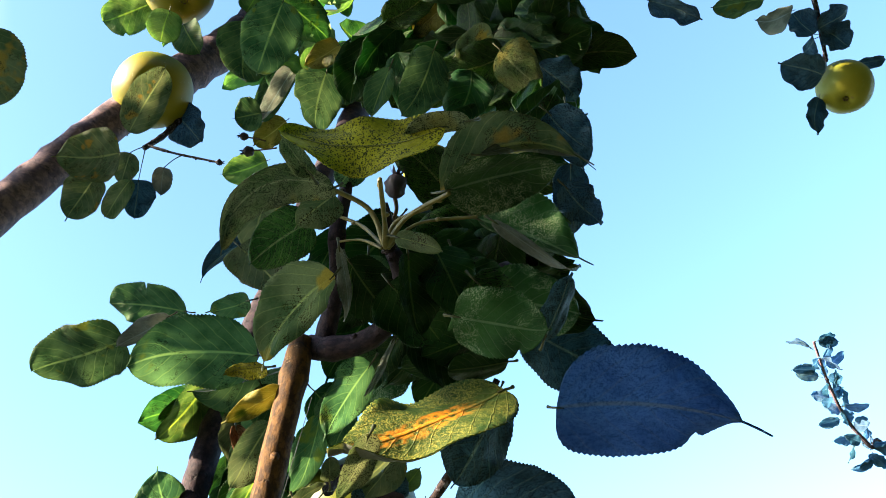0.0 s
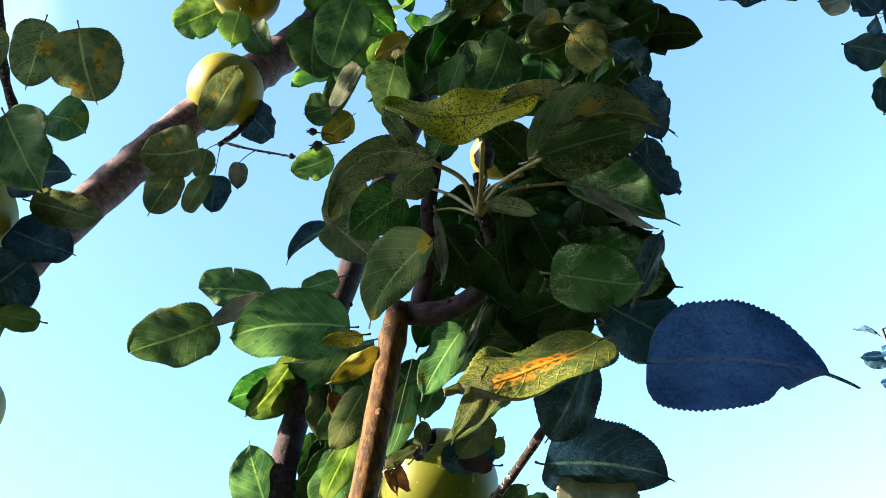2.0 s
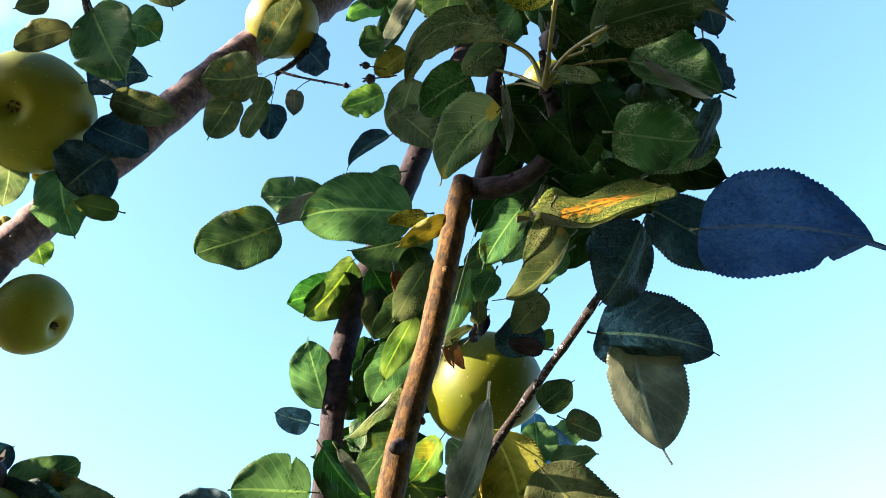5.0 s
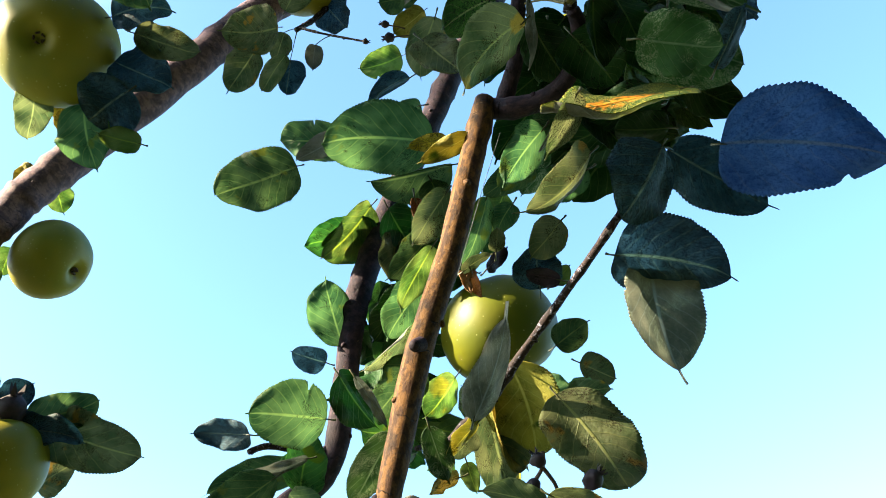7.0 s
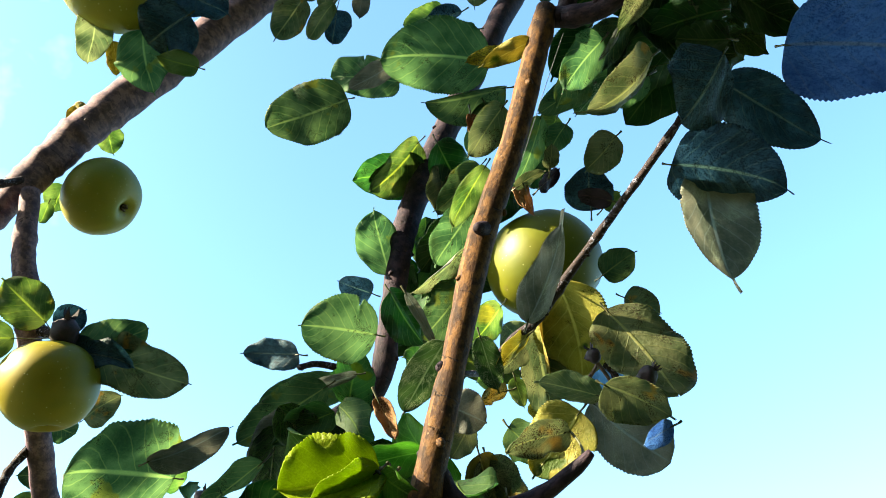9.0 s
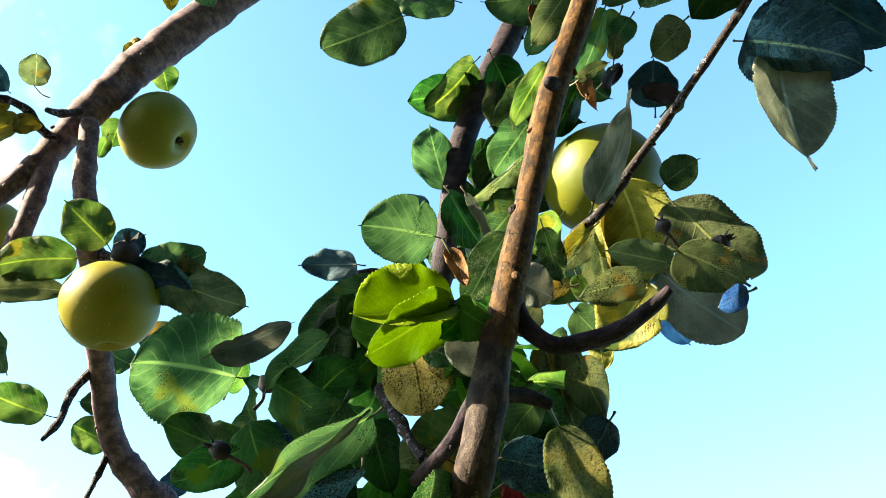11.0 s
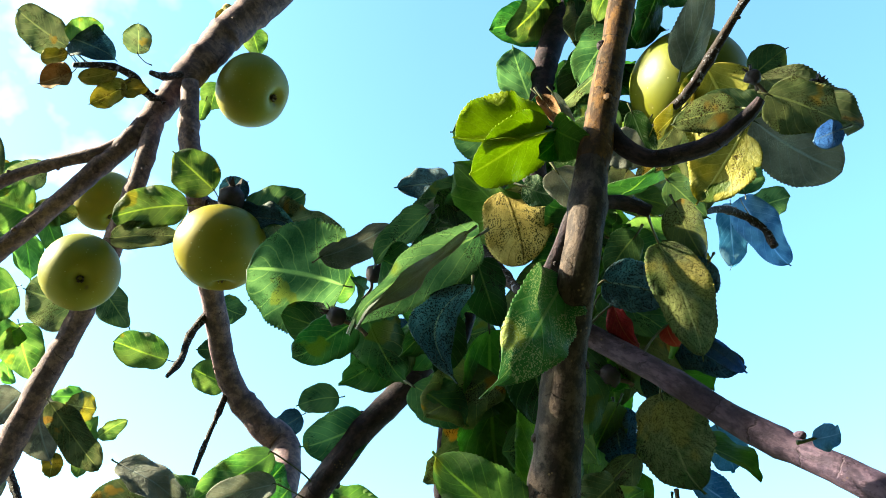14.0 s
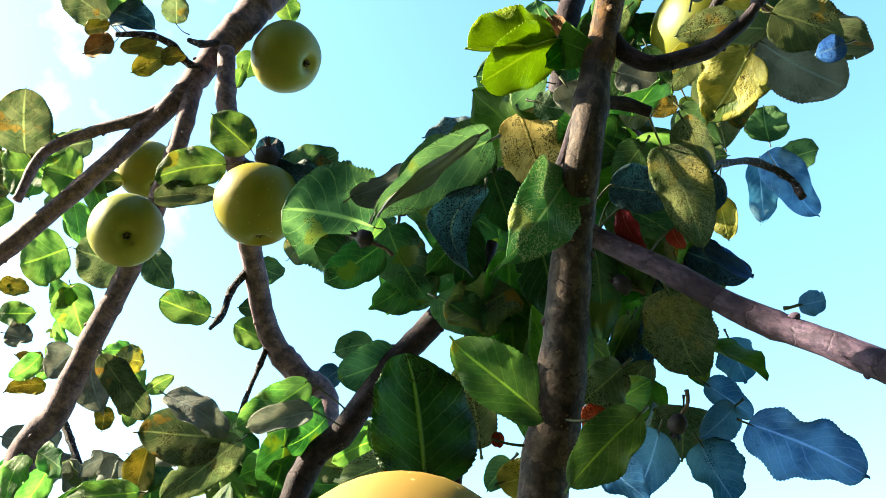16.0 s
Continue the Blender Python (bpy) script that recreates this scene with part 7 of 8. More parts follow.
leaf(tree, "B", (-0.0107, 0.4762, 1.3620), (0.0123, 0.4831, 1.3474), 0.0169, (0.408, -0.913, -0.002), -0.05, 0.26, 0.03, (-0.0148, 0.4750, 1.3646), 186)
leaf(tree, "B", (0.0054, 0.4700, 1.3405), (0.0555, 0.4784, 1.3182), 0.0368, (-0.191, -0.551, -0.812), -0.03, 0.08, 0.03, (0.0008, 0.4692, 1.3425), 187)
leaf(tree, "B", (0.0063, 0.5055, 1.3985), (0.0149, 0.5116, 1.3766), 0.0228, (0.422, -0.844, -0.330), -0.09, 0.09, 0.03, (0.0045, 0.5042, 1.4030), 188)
leaf(tree, "P", (-0.0318, 0.3980, 1.3712), (-0.0198, 0.4070, 1.3352), 0.0317, (0.360, -0.835, -0.416), -0.06, 0.17, -0.01, (-0.0310, 0.3923, 1.3759), 189)
leaf(tree, "t", (-0.0440, 0.4809, 1.3971), (-0.0381, 0.4858, 1.3639), 0.0211, (0.323, -0.831, -0.453), -0.07, 0.01, -0.02, (-0.0448, 0.4801, 1.4020), 190)
leaf(tree, "t", (-0.0224, 0.4408, 1.4153), (0.0118, 0.4473, 1.4023), 0.0205, (-0.098, -0.397, -0.912), -0.01, 0.17, -0.00, (-0.0270, 0.4400, 1.4171), 191)
leaf(tree, "P", (-0.0327, 0.3622, 1.4157), (-0.0184, 0.3720, 1.3733), 0.0206, (0.147, -0.765, -0.626), 0.10, 0.18, -0.00, (-0.0387, 0.3397, 1.4150), 192)
leaf(tree, "y", (0.0560, 0.8043, 1.6853), (0.0664, 0.8358, 1.6535), 0.0318, (-0.472, -0.701, -0.527), -0.05, 0.00, -0.02, (0.0591, 0.7817, 1.7097), 193)
leaf(tree, "g", (0.0324, 0.8384, 1.7587), (0.0799, 0.8454, 1.7651), 0.0323, (0.095, -0.645, -0.758), -0.03, 0.27, -0.01, (0.0275, 0.8376, 1.7580), 194)
leaf(tree, "o", (0.0385, 0.7147, 1.6874), (0.0099, 0.7045, 1.7122), 0.0379, (-0.057, -0.558, -0.828), 0.12, 0.24, -0.01, (0.0258, 0.7283, 1.6739), 195)
leaf(tree, "l", (-0.0359, 0.6676, 1.6541), (0.0246, 0.6856, 1.6505), 0.0298, (0.198, -0.853, -0.482), -0.05, 0.03, 0.04, (-0.0407, 0.6662, 1.6544), 196)
leaf(tree, "g", (0.0960, 0.7409, 1.7013), (0.0929, 0.7320, 1.7393), 0.0399, (0.006, -0.711, -0.703), -0.07, 0.26, 0.01, (0.0964, 0.7420, 1.6964), 197)
leaf(tree, "g", (0.1358, 0.8859, 1.7784), (0.1815, 0.8914, 1.8017), 0.0413, (0.066, -0.625, -0.778), 0.02, 0.01, 0.05, (0.1417, 0.8800, 1.7570), 198)
leaf(tree, "B", (0.1375, 0.9811, 1.8559), (0.1365, 0.9930, 1.7711), 0.0416, (0.098, -0.763, -0.639), -0.07, 0.06, 0.00, (0.1376, 0.9804, 1.8609), 199)
leaf(tree, "B", (0.1241, 0.8768, 1.7915), (0.1674, 0.8992, 1.7149), 0.0442, (0.095, -0.790, -0.606), 0.07, 0.05, -0.02, (0.1345, 0.8733, 1.7561), 200)
leaf(tree, "y", (0.0158, 0.4102, 1.5059), (-0.0048, 0.4331, 1.4811), 0.0328, (-0.371, -0.791, -0.486), -0.05, 0.21, 0.02, (0.0184, 0.4073, 1.5091), 201)
leaf(tree, "o", (0.0006, 0.3559, 1.4742), (-0.0258, 0.3516, 1.4636), 0.0141, (0.081, -0.702, -0.707), -0.09, 0.13, 0.01, (0.0007, 0.3343, 1.4547), 203)
leaf(tree, "s", (-0.0471, 0.4261, 1.5124), (-0.0265, 0.4310, 1.5062), 0.0214, (0.325, -0.875, -0.359), 0.09, 0.14, 0.01, (-0.0518, 0.4250, 1.5138), 204)
leaf(tree, "t", (-0.0532, 0.3765, 1.4075), (-0.0272, 0.3816, 1.4034), 0.0203, (0.243, -0.901, -0.361), -0.03, 0.19, 0.04, (-0.0650, 0.3892, 1.3950), 205)
leaf(tree, "g", (-0.0532, 0.3956, 1.4122), (-0.0240, 0.4031, 1.3965), 0.0172, (0.142, -0.756, -0.639), 0.08, 0.19, 0.05, (-0.0578, 0.3950, 1.3940), 206)
leaf(tree, "R", (-0.0485, 0.3858, 1.4027), (-0.0380, 0.4004, 1.3906), 0.0088, (-0.341, -0.687, -0.632), 0.12, 0.13, -0.05, (-0.0598, 0.3933, 1.3943), 207)
leaf(tree, "R", (-0.0277, 0.3972, 1.3992), (-0.0225, 0.4037, 1.3929), 0.0071, (-0.396, -0.673, -0.616), 0.09, 0.07, -0.05, (-0.0396, 0.3935, 1.3820), 208)
leaf(tree, "g", (-0.0607, 0.4363, 1.4177), (-0.0585, 0.4442, 1.3688), 0.0195, (0.121, -0.819, -0.561), 0.03, 0.00, 0.03, (-0.0880, 0.4100, 1.4240), 209)
leaf(tree, "B", (0.0034, 0.3394, 1.3340), (0.0121, 0.3405, 1.3365), 0.0075, (0.029, -0.744, -0.668), 0.09, 0.07, -0.00, (-0.0013, 0.3388, 1.3326), 210)
leaf(tree, "l", (-0.0108, 0.5081, 1.5669), (-0.0272, 0.5068, 1.5623), 0.0162, (0.090, -0.912, -0.400), 0.09, 0.25, -0.03, (-0.0160, 0.4946, 1.5734), 211)
leaf(tree, "l", (-0.4068, 0.6902, 1.6664), (-0.4786, 0.6898, 1.6540), 0.0399, (0.561, -0.708, -0.428), 0.03, 0.09, -0.04, (-0.3872, 0.7212, 1.6848), 212)
leaf(tree, "o", (-0.4755, 0.6947, 1.6346), (-0.4134, 0.7053, 1.6423), 0.0264, (0.573, -0.790, -0.216), -0.03, 0.26, 0.04, (-0.4804, 0.6939, 1.6340), 213)
leaf(tree, "o", (-0.5815, 0.6772, 1.8643), (-0.6273, 0.6429, 1.8863), 0.0471, (0.464, -0.354, -0.812), -0.01, 0.12, 0.03, (-0.5509, 0.6875, 1.8449), 214)
leaf(tree, "l", (-0.5701, 0.6646, 1.8593), (-0.5343, 0.6554, 1.8716), 0.0308, (0.551, -0.600, -0.579), -0.06, 0.22, 0.01, (-0.5541, 0.6725, 1.8327), 215)
leaf(tree, "o", (-0.5084, 0.6915, 1.8627), (-0.5045, 0.6686, 1.8859), 0.0309, (0.327, -0.599, -0.731), -0.01, 0.23, -0.03, (-0.5026, 0.7115, 1.8658), 216)
leaf(tree, "y", (-0.5625, 0.6599, 1.8360), (-0.5917, 0.6601, 1.8308), 0.0186, (0.466, -0.778, -0.401), 0.04, 0.19, 0.04, (-0.5549, 0.6688, 1.8297), 217)
leaf(tree, "d", (-0.5498, 0.6604, 1.8096), (-0.5832, 0.6596, 1.7960), 0.0304, (0.320, -0.919, -0.181), -0.01, 0.25, 0.02, (-0.5549, 0.6688, 1.8297), 218)
leaf(tree, "y", (-0.5168, 0.6803, 1.8297), (-0.5591, 0.6797, 1.8199), 0.0197, (0.447, -0.771, -0.447), -0.05, 0.20, 0.02, (-0.5119, 0.6804, 1.8308), 219)
leaf(tree, "y", (-0.5058, 0.6856, 1.8159), (-0.5465, 0.6945, 1.7975), 0.0277, (0.322, -0.852, -0.396), -0.09, 0.09, 0.01, (-0.5013, 0.6846, 1.8179), 220)
leaf(tree, "y", (-0.5120, 0.6889, 1.8110), (-0.4843, 0.6911, 1.8146), 0.0212, (0.434, -0.801, -0.401), 0.01, 0.23, -0.01, (-0.5169, 0.6885, 1.8104), 221)
leaf(tree, "t", (-0.5676, 0.6643, 1.8613), (-0.5179, 0.6756, 1.8420), 0.0414, (0.736, -0.625, -0.260), 0.11, 0.23, -0.04, (-0.5525, 0.6800, 1.8388), 222)
leaf(tree, "l", (-0.4469, 0.7590, 1.8801), (-0.4617, 0.7811, 1.8594), 0.0311, (0.383, -0.676, -0.630), 0.02, 0.02, -0.04, (-0.4447, 0.7557, 1.8831), 223)
leaf(tree, "l", (-0.4590, 0.7620, 1.8583), (-0.4694, 0.7780, 1.8428), 0.0160, (0.427, -0.658, -0.620), 0.09, 0.23, 0.01, (-0.4569, 0.7587, 1.8615), 224)
# inner crown fill; kind k brings its shade along in the colour
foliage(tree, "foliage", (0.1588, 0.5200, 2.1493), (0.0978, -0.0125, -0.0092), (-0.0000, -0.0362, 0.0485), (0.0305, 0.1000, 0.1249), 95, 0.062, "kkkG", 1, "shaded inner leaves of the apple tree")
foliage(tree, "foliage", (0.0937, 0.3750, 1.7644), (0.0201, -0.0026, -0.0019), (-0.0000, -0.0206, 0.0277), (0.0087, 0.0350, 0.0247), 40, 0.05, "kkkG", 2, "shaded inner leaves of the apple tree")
foliage(tree, "foliage", (0.0147, 0.6600, 2.3022), (0.0860, -0.0110, -0.0081), (-0.0000, -0.0340, 0.0457), (0.0018, 0.0800, 0.0972), 22, 0.062, "gggol", 3, "shaded inner leaves of the apple tree")
foliage(tree, "foliage", (-0.0505, 0.6400, 1.7417), (0.0261, -0.0013, -0.0001), (-0.0021, -0.0480, 0.0707), (-0.0003, 0.0200, 0.0114), 14, 0.06, "kkg", 4, "shaded inner leaves of the apple tree")
foliage(tree, "foliage", (-0.0408, 0.4600, 1.4470), (0.0227, 0.0040, 0.0017), (0.0008, -0.0161, 0.0273), (0.0017, 0.0400, 0.0257), 10, 0.05, "gLk", 5, "shaded inner leaves of the apple tree")
foliage(tree, "foliage", (-0.0908, 0.4800, 1.4195), (0.0262, 0.0046, 0.0019), (0.0012, -0.0226, 0.0384), (-0.0035, 0.0400, 0.0216), 12, 0.055, "gol", 6, "shaded inner leaves of the apple tree")
foliage(tree, "foliage", (-0.7192, 0.8200, 1.7711), (0.0573, 0.0101, 0.0042), (0.0017, -0.0331, 0.0562), (-0.0363, 0.0400, 0.0308), 16, 0.06, "ol", 7, "shaded inner leaves of the apple tree")
foliage(tree, "foliage", (-0.2623, 0.6600, 1.3770), (0.0478, 0.0085, 0.0035), (0.0007, -0.0144, 0.0245), (-0.0144, 0.0400, 0.0118), 12, 0.05, "glo", 8, "shaded inner leaves of the apple tree")
foliage(tree, "foliage", (-0.1235, 0.5400, 1.5408), (0.0384, -0.0014, 0.0013), (-0.0012, -0.0134, 0.0204), (-0.0054, 0.0400, 0.0153), 10, 0.05, "gG", 9, "shaded inner leaves of the apple tree")
foliage(tree, "foliage", (-0.0206, 0.5100, 1.3688), (0.0226, 0.0040, 0.0017), (0.0008, -0.0161, 0.0273), (0.0025, 0.0300, 0.0114), 6, 0.045, "gL", 10, "shaded inner leaves of the apple tree")
foliage(tree, "foliage", (0.0989, 0.3800, 1.7872), (0.0387, -0.0019, -0.0002), (-0.0006, -0.0138, 0.0204), (0.0079, 0.0200, 0.0222), 14, 0.05, "kkkG", 11, "shaded inner leaves of the apple tree")
foliage(tree, "foliage", (-0.3473, 0.6600, 1.3669), (0.0446, 0.0079, 0.0033), (0.0005, -0.0105, 0.0178), (-0.0204, 0.0400, 0.0111), 8, 0.05, "glo", 12, "shaded inner leaves of the apple tree")
foliage(tree, "foliage", (-0.1436, 0.7600, 2.4732), (0.0612, -0.0078, -0.0058), (-0.0000, -0.0185, 0.0248), (-0.0076, 0.0400, 0.0512), 6, 0.055, "gl", 13, "shaded inner leaves of the apple tree")
# unseen crown higher up, added to keep skylight off the leaves below
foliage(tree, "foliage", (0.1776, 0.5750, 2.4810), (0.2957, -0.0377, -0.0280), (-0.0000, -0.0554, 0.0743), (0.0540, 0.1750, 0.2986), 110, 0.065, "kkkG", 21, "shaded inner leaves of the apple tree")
foliage(tree, "foliage", (-0.1999, 0.7250, 2.6427), (0.2421, -0.0308, -0.0229), (-0.0000, -0.0439, 0.0589), (-0.0345, 0.1250, 0.1970), 50, 0.065, "ggl", 22, "shaded inner leaves of the apple tree")
foliage(tree, "foliage", (-0.0459, 0.4600, 1.4500), (0.0298, 0.0025, 0.0017), (-0.0003, -0.0288, 0.0462), (0.0019, 0.0400, 0.0194), 15, 0.055, "gLoL", 31, "shaded inner leaves of the apple tree")
foliage(tree, "foliage", (-0.0555, 0.6988, 1.6942), (0.0227, -0.0008, 0.0008), (-0.0029, -0.0332, 0.0505), (0.0000, 0.0500, 0.0249), 18, 0.055, "kkkg", 32, "shaded inner leaves of the apple tree")
foliage(tree, "foliage", (-0.1557, 0.5000, 1.4616), (0.0292, 0.0052, 0.0022), (0.0008, -0.0151, 0.0256), (-0.0121, 0.0500, 0.0308), 16, 0.05, "gg", 33, "shaded inner leaves of the apple tree")
foliage(tree, "foliage", (0.1619, 0.4500, 2.0277), (0.0322, -0.0041, -0.0030), (-0.0000, -0.0334, 0.0448), (0.0180, 0.0500, 0.0586), 40, 0.055, "kkkG", 41, "shaded inner leaves of the apple tree")
foliage(tree, "foliage", (0.1258, 0.3750, 1.8270), (0.0118, -0.0015, -0.0011), (-0.0000, -0.0143, 0.0192), (0.0151, 0.0450, 0.0392), 16, 0.045, "kkkG", 42, "shaded inner leaves of the apple tree")
foliage(tree, "foliage", (0.0572, 0.6500, 2.1968), (0.0372, -0.0047, -0.0035), (-0.0000, -0.0225, 0.0302), (0.0044, 0.0500, 0.0536), 10, 0.05, "gG", 43, "shaded inner leaves of the apple tree")
foliage(tree, "foliage", (0.1019, 0.3700, 1.7843), (0.0174, -0.0022, -0.0016), (-0.0000, -0.0115, 0.0154), (0.0083, 0.0300, 0.0231), 12, 0.045, "kkkG", 44, "shaded inner leaves of the apple tree")
foliage(tree, "foliage", (-0.7914, 0.8400, 1.8479), (0.0360, 0.0064, 0.0027), (0.0013, -0.0260, 0.0442), (-0.0392, 0.0400, 0.0340), 12, 0.04, "oly", 51, "shaded inner leaves of the apple tree")
foliage(tree, "foliage", (-0.6497, 0.8600, 1.5367), (0.0366, 0.0065, 0.0027), (0.0010, -0.0189, 0.0321), (-0.0308, 0.0400, 0.0170), 12, 0.04, "oly", 52, "shaded inner leaves of the apple tree")
foliage(tree, "foliage", (-0.5307, 0.7900, 1.4002), (0.0768, 0.0136, 0.0057), (0.0006, -0.0119, 0.0202), (-0.0474, 0.0700, 0.0191), 18, 0.042, "glos", 53, "shaded inner leaves of the apple tree")
foliage(tree, "foliage", (-0.3266, 0.6900, 1.3804), (0.0382, 0.0068, 0.0028), (0.0005, -0.0099, 0.0168), (-0.0225, 0.0500, 0.0143), 12, 0.042, "glo", 54, "shaded inner leaves of the apple tree")
foliage(tree, "foliage", (-0.5508, 0.8500, 1.5092), (0.0218, 0.0018, 0.0013), (-0.0002, -0.0174, 0.0279), (-0.0320, 0.0500, 0.0157), 8, 0.04, "oly", 55, "shaded inner leaves of the apple tree")
fruitlet(tree, (-0.3694, 0.6970, 1.6767), 0.0121, (-0.3734, 0.7065, 1.6623), 115)
fruitlet(tree, (-0.0483, 0.4400, 1.3956), 0.0047, (-0.0381, 0.4438, 1.3930), 1100)
fruitlet(tree, (0.0215, 0.4000, 1.5299), 0.0035, (0.0317, 0.4100, 1.5146), 1050)
fruitlet(tree, (0.0461, 0.4000, 1.5209), 0.0045, (0.0348, 0.4070, 1.5106), 1145)
fruitlet(tree, (-0.1750, 0.4400, 1.4251), 0.0044, (-0.1607, 0.4460, 1.4181), 505)
fruitlet(tree, (-0.2145, 0.5600, 1.4757), 0.0056, (-0.1962, 0.5661, 1.4722), 640)
fruitlet(tree, (-0.0703, 0.7400, 2.1943), 0.0059, (-0.0376, 0.7335, 2.1944), 440)
fruitlet(tree, (-0.0765, 0.7400, 2.2179), 0.0047, (-0.0514, 0.7400, 2.2113), 432)
fruitlet(tree, (-0.0956, 0.6900, 2.1301), 0.0033, (-0.1064, 0.6906, 2.1321), 388)
fruitlet(tree, (-0.0249, 0.4700, 1.3401), 0.0044, (-0.0207, 0.4629, 1.3536), 1200)
fruitlet(tree, (0.0866, 0.3000, 1.7114), 0.0043, (0.0803, 0.2993, 1.7141), 895)
fruitlet(tree, (0.0388, 0.2900, 1.7520), 0.0052, (0.0363, 0.3011, 1.7377), 700)
fruitlet(tree, (-0.1748, 0.5000, 1.4828), 0.0047, (-0.1810, 0.5070, 1.4704), 580)
fruitlet(tree, (0.0219, 0.4200, 1.5245), 0.0035, (0.0256, 0.4106, 1.5381), 945)
apple((-0.1806, 0.7121, 2.2633), 0.0452, (0.167, -0.778, -0.546), 0, "yellow-green apple with waxy skin hanging from a twig", 1)
apple((-0.1648, 0.7000, 2.4376), 0.0450, (0.315, -0.225, -1.088), 0, "yellow-green apple with waxy skin hanging from a twig", 2)
apple((0.7220, 0.7096, 2.3047), 0.0374, (-0.396, -0.086, -0.983), 1, "pale green apple with a dark blossom end", 3)
apple((0.1145, 0.6000, 2.0435), 0.0259, (0.102, -0.110, -1.036), 0, "yellow-green apple with waxy skin hanging from a twig", 4)
apple((0.0314, 0.6039, 1.7118), 0.0468, (-0.400, -0.340, 0.883), 3, "large golden apple touching the trunk, partly behind leaves", 5)
apple((-0.3078, 0.4700, 1.8700), 0.0455, (0.051, -0.666, -0.513), 1, "pale green apple with a dark blossom end", 6)
apple((-0.4040, 0.7583, 1.8662), 0.0418, (0.969, -0.099, -0.516), 1, "pale green apple with a dark blossom end", 7)
apple((-0.3768, 0.7125, 1.6336), 0.0420, (0.169, 0.204, -0.987), 0, "yellow-green apple with waxy skin hanging from a twig", 8)
apple((-0.5010, 0.7043, 1.6046), 0.0352, (0.505, -0.602, -0.625), 1, "pale green apple with a dark blossom end", 9)
apple((-0.1037, 0.2900, 1.2305), 0.0330, (0.281, -0.562, -0.513), 2, "ripe orange-yellow apple close to a leaf", 10)
apple((-0.6163, 0.8700, 1.7999), 0.0377, (0.598, -0.042, -0.921), 0, "yellow-green apple with waxy skin hanging from a twig", 12)

thread = tagged(new("spider_thread"), "thin white spider thread strung along the trunk", "thread")
thread.matrix_basis = pose(0.0010, 0.3220, 1.6629)
thread_line = smooth_line([(Vector(p), 0.00015) for p in ((0.0010, 0.3220, 1.6629), (-0.0040, 0.3250, 1.6459), (-0.0107, 0.3260, 1.6215), (-0.0202, 0.3250, 1.5842))], 8)
v, f, t = tube(thread_line, 5)
part("strand", mesh_from("strand", v, f, [SILK]), thread)

# ---- a young tree beyond ----
sapling = tagged(new("young_apple_tree"), "slender young apple shoot with small leaves against the sky", "tree")
sapling.matrix_basis = pose(1.251, 1.513, 0.0)
stem(sapling, "trunk", "branch", [(0.9760, 1.3235, 2.2608, 0.0025),
      (0.9924, 1.3512, 2.2193, 0.0029),
      (1.0143, 1.3815, 2.1728, 0.0033),
      (1.0417, 1.4078, 2.1303, 0.0037),
      (1.0854, 1.4321, 2.0862, 0.0041),
      (1.1510, 1.4634, 2.0267, 0.0045),
      (1.2310, 1.4834, 1.2000, 0.0070),
      (1.2510, 1.5134, 0.6000, 0.0100),
      (1.2510, 1.5134, 0.0000, 0.0130)], "thin brown shoot", 8)
shoot_rnd = random.Random(5)
for k in range(44):
    far = (k % 26) / 25 if k < 26 else (k - 26) / 17 * 0.9
    at = Vector((0.976, 1.324, 2.261)) * (1 - far) ** 2 + Vector((1.020, 1.422, 2.117)) * 2 * far * (1 - far) + Vector((1.151, 1.463, 2.027)) * far ** 2
    way = Vector((math.cos(k * 2.4), 0.5 * math.sin(k * 1.7), 0.25 + 0.5 * math.sin(k * 2.4))).normalized()
    root = at + way * 0.004
    base = at + way * 0.012
    # kind B gives these far leaves their blue haze by colour
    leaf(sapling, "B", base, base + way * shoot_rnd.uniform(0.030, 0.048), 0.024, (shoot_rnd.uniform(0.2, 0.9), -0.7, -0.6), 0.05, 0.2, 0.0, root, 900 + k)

# ---- an unseen second apple tree, added so its crown shades part of the first ----
shade_tree = tagged(new("shade_casting_tree"), "unseen leafy tree added to cast shade on the apple tree", "tree")
shade_tree.matrix_basis = pose(-1.75, -0.35, 0.0)
stem(shade_tree, "trunk", "branch", [(-1.75, -0.35, 0.0, 0.07), (-1.73, -0.33, 0.7, 0.05), (-1.62, -0.25, 1.4, 0.04), (-1.50, -0.10, 2.0, 0.026), (-1.40, 0.05, 2.6, 0.010)], "grey-brown trunk")
stem(shade_tree, "branch", "branch", [(-1.66, -0.28, 1.2, 0.026), (-1.40, -0.05, 1.75, 0.018), (-1.22, 0.12, 2.1, 0.009)], "grey-brown bough")
stem(shade_tree, "branch", "branch", [(-1.60, -0.24, 1.5, 0.024), (-1.30, -0.20, 1.9, 0.014), (-1.05, -0.12, 2.2, 0.007)], "grey-brown bough")
# clumps set towards the sun from the leaves and trunk they darken
foliage(shade_tree, "foliage", (-1.1294, 0.3744, 2.0289), (0.0081, -0.0695, 0.0000), (0.0337, 0.0039, 0.0612), (-0.1911, -0.0222, 0.1067), 48, 0.045, "gggG", 100, "leaf clump of the added tree, placed to block sun", (-1.0, -0.4, 0.6))
foliage(shade_tree, "foliage", (-1.2634, 0.2458, 2.5670), (0.0116, -0.0993, 0.0000), (0.0482, 0.0056, 0.0875), (-0.1911, -0.0222, 0.1067), 84, 0.045, "gggG", 101, "leaf clump of the added tree, placed to block sun", (-1.0, -0.4, 0.6))
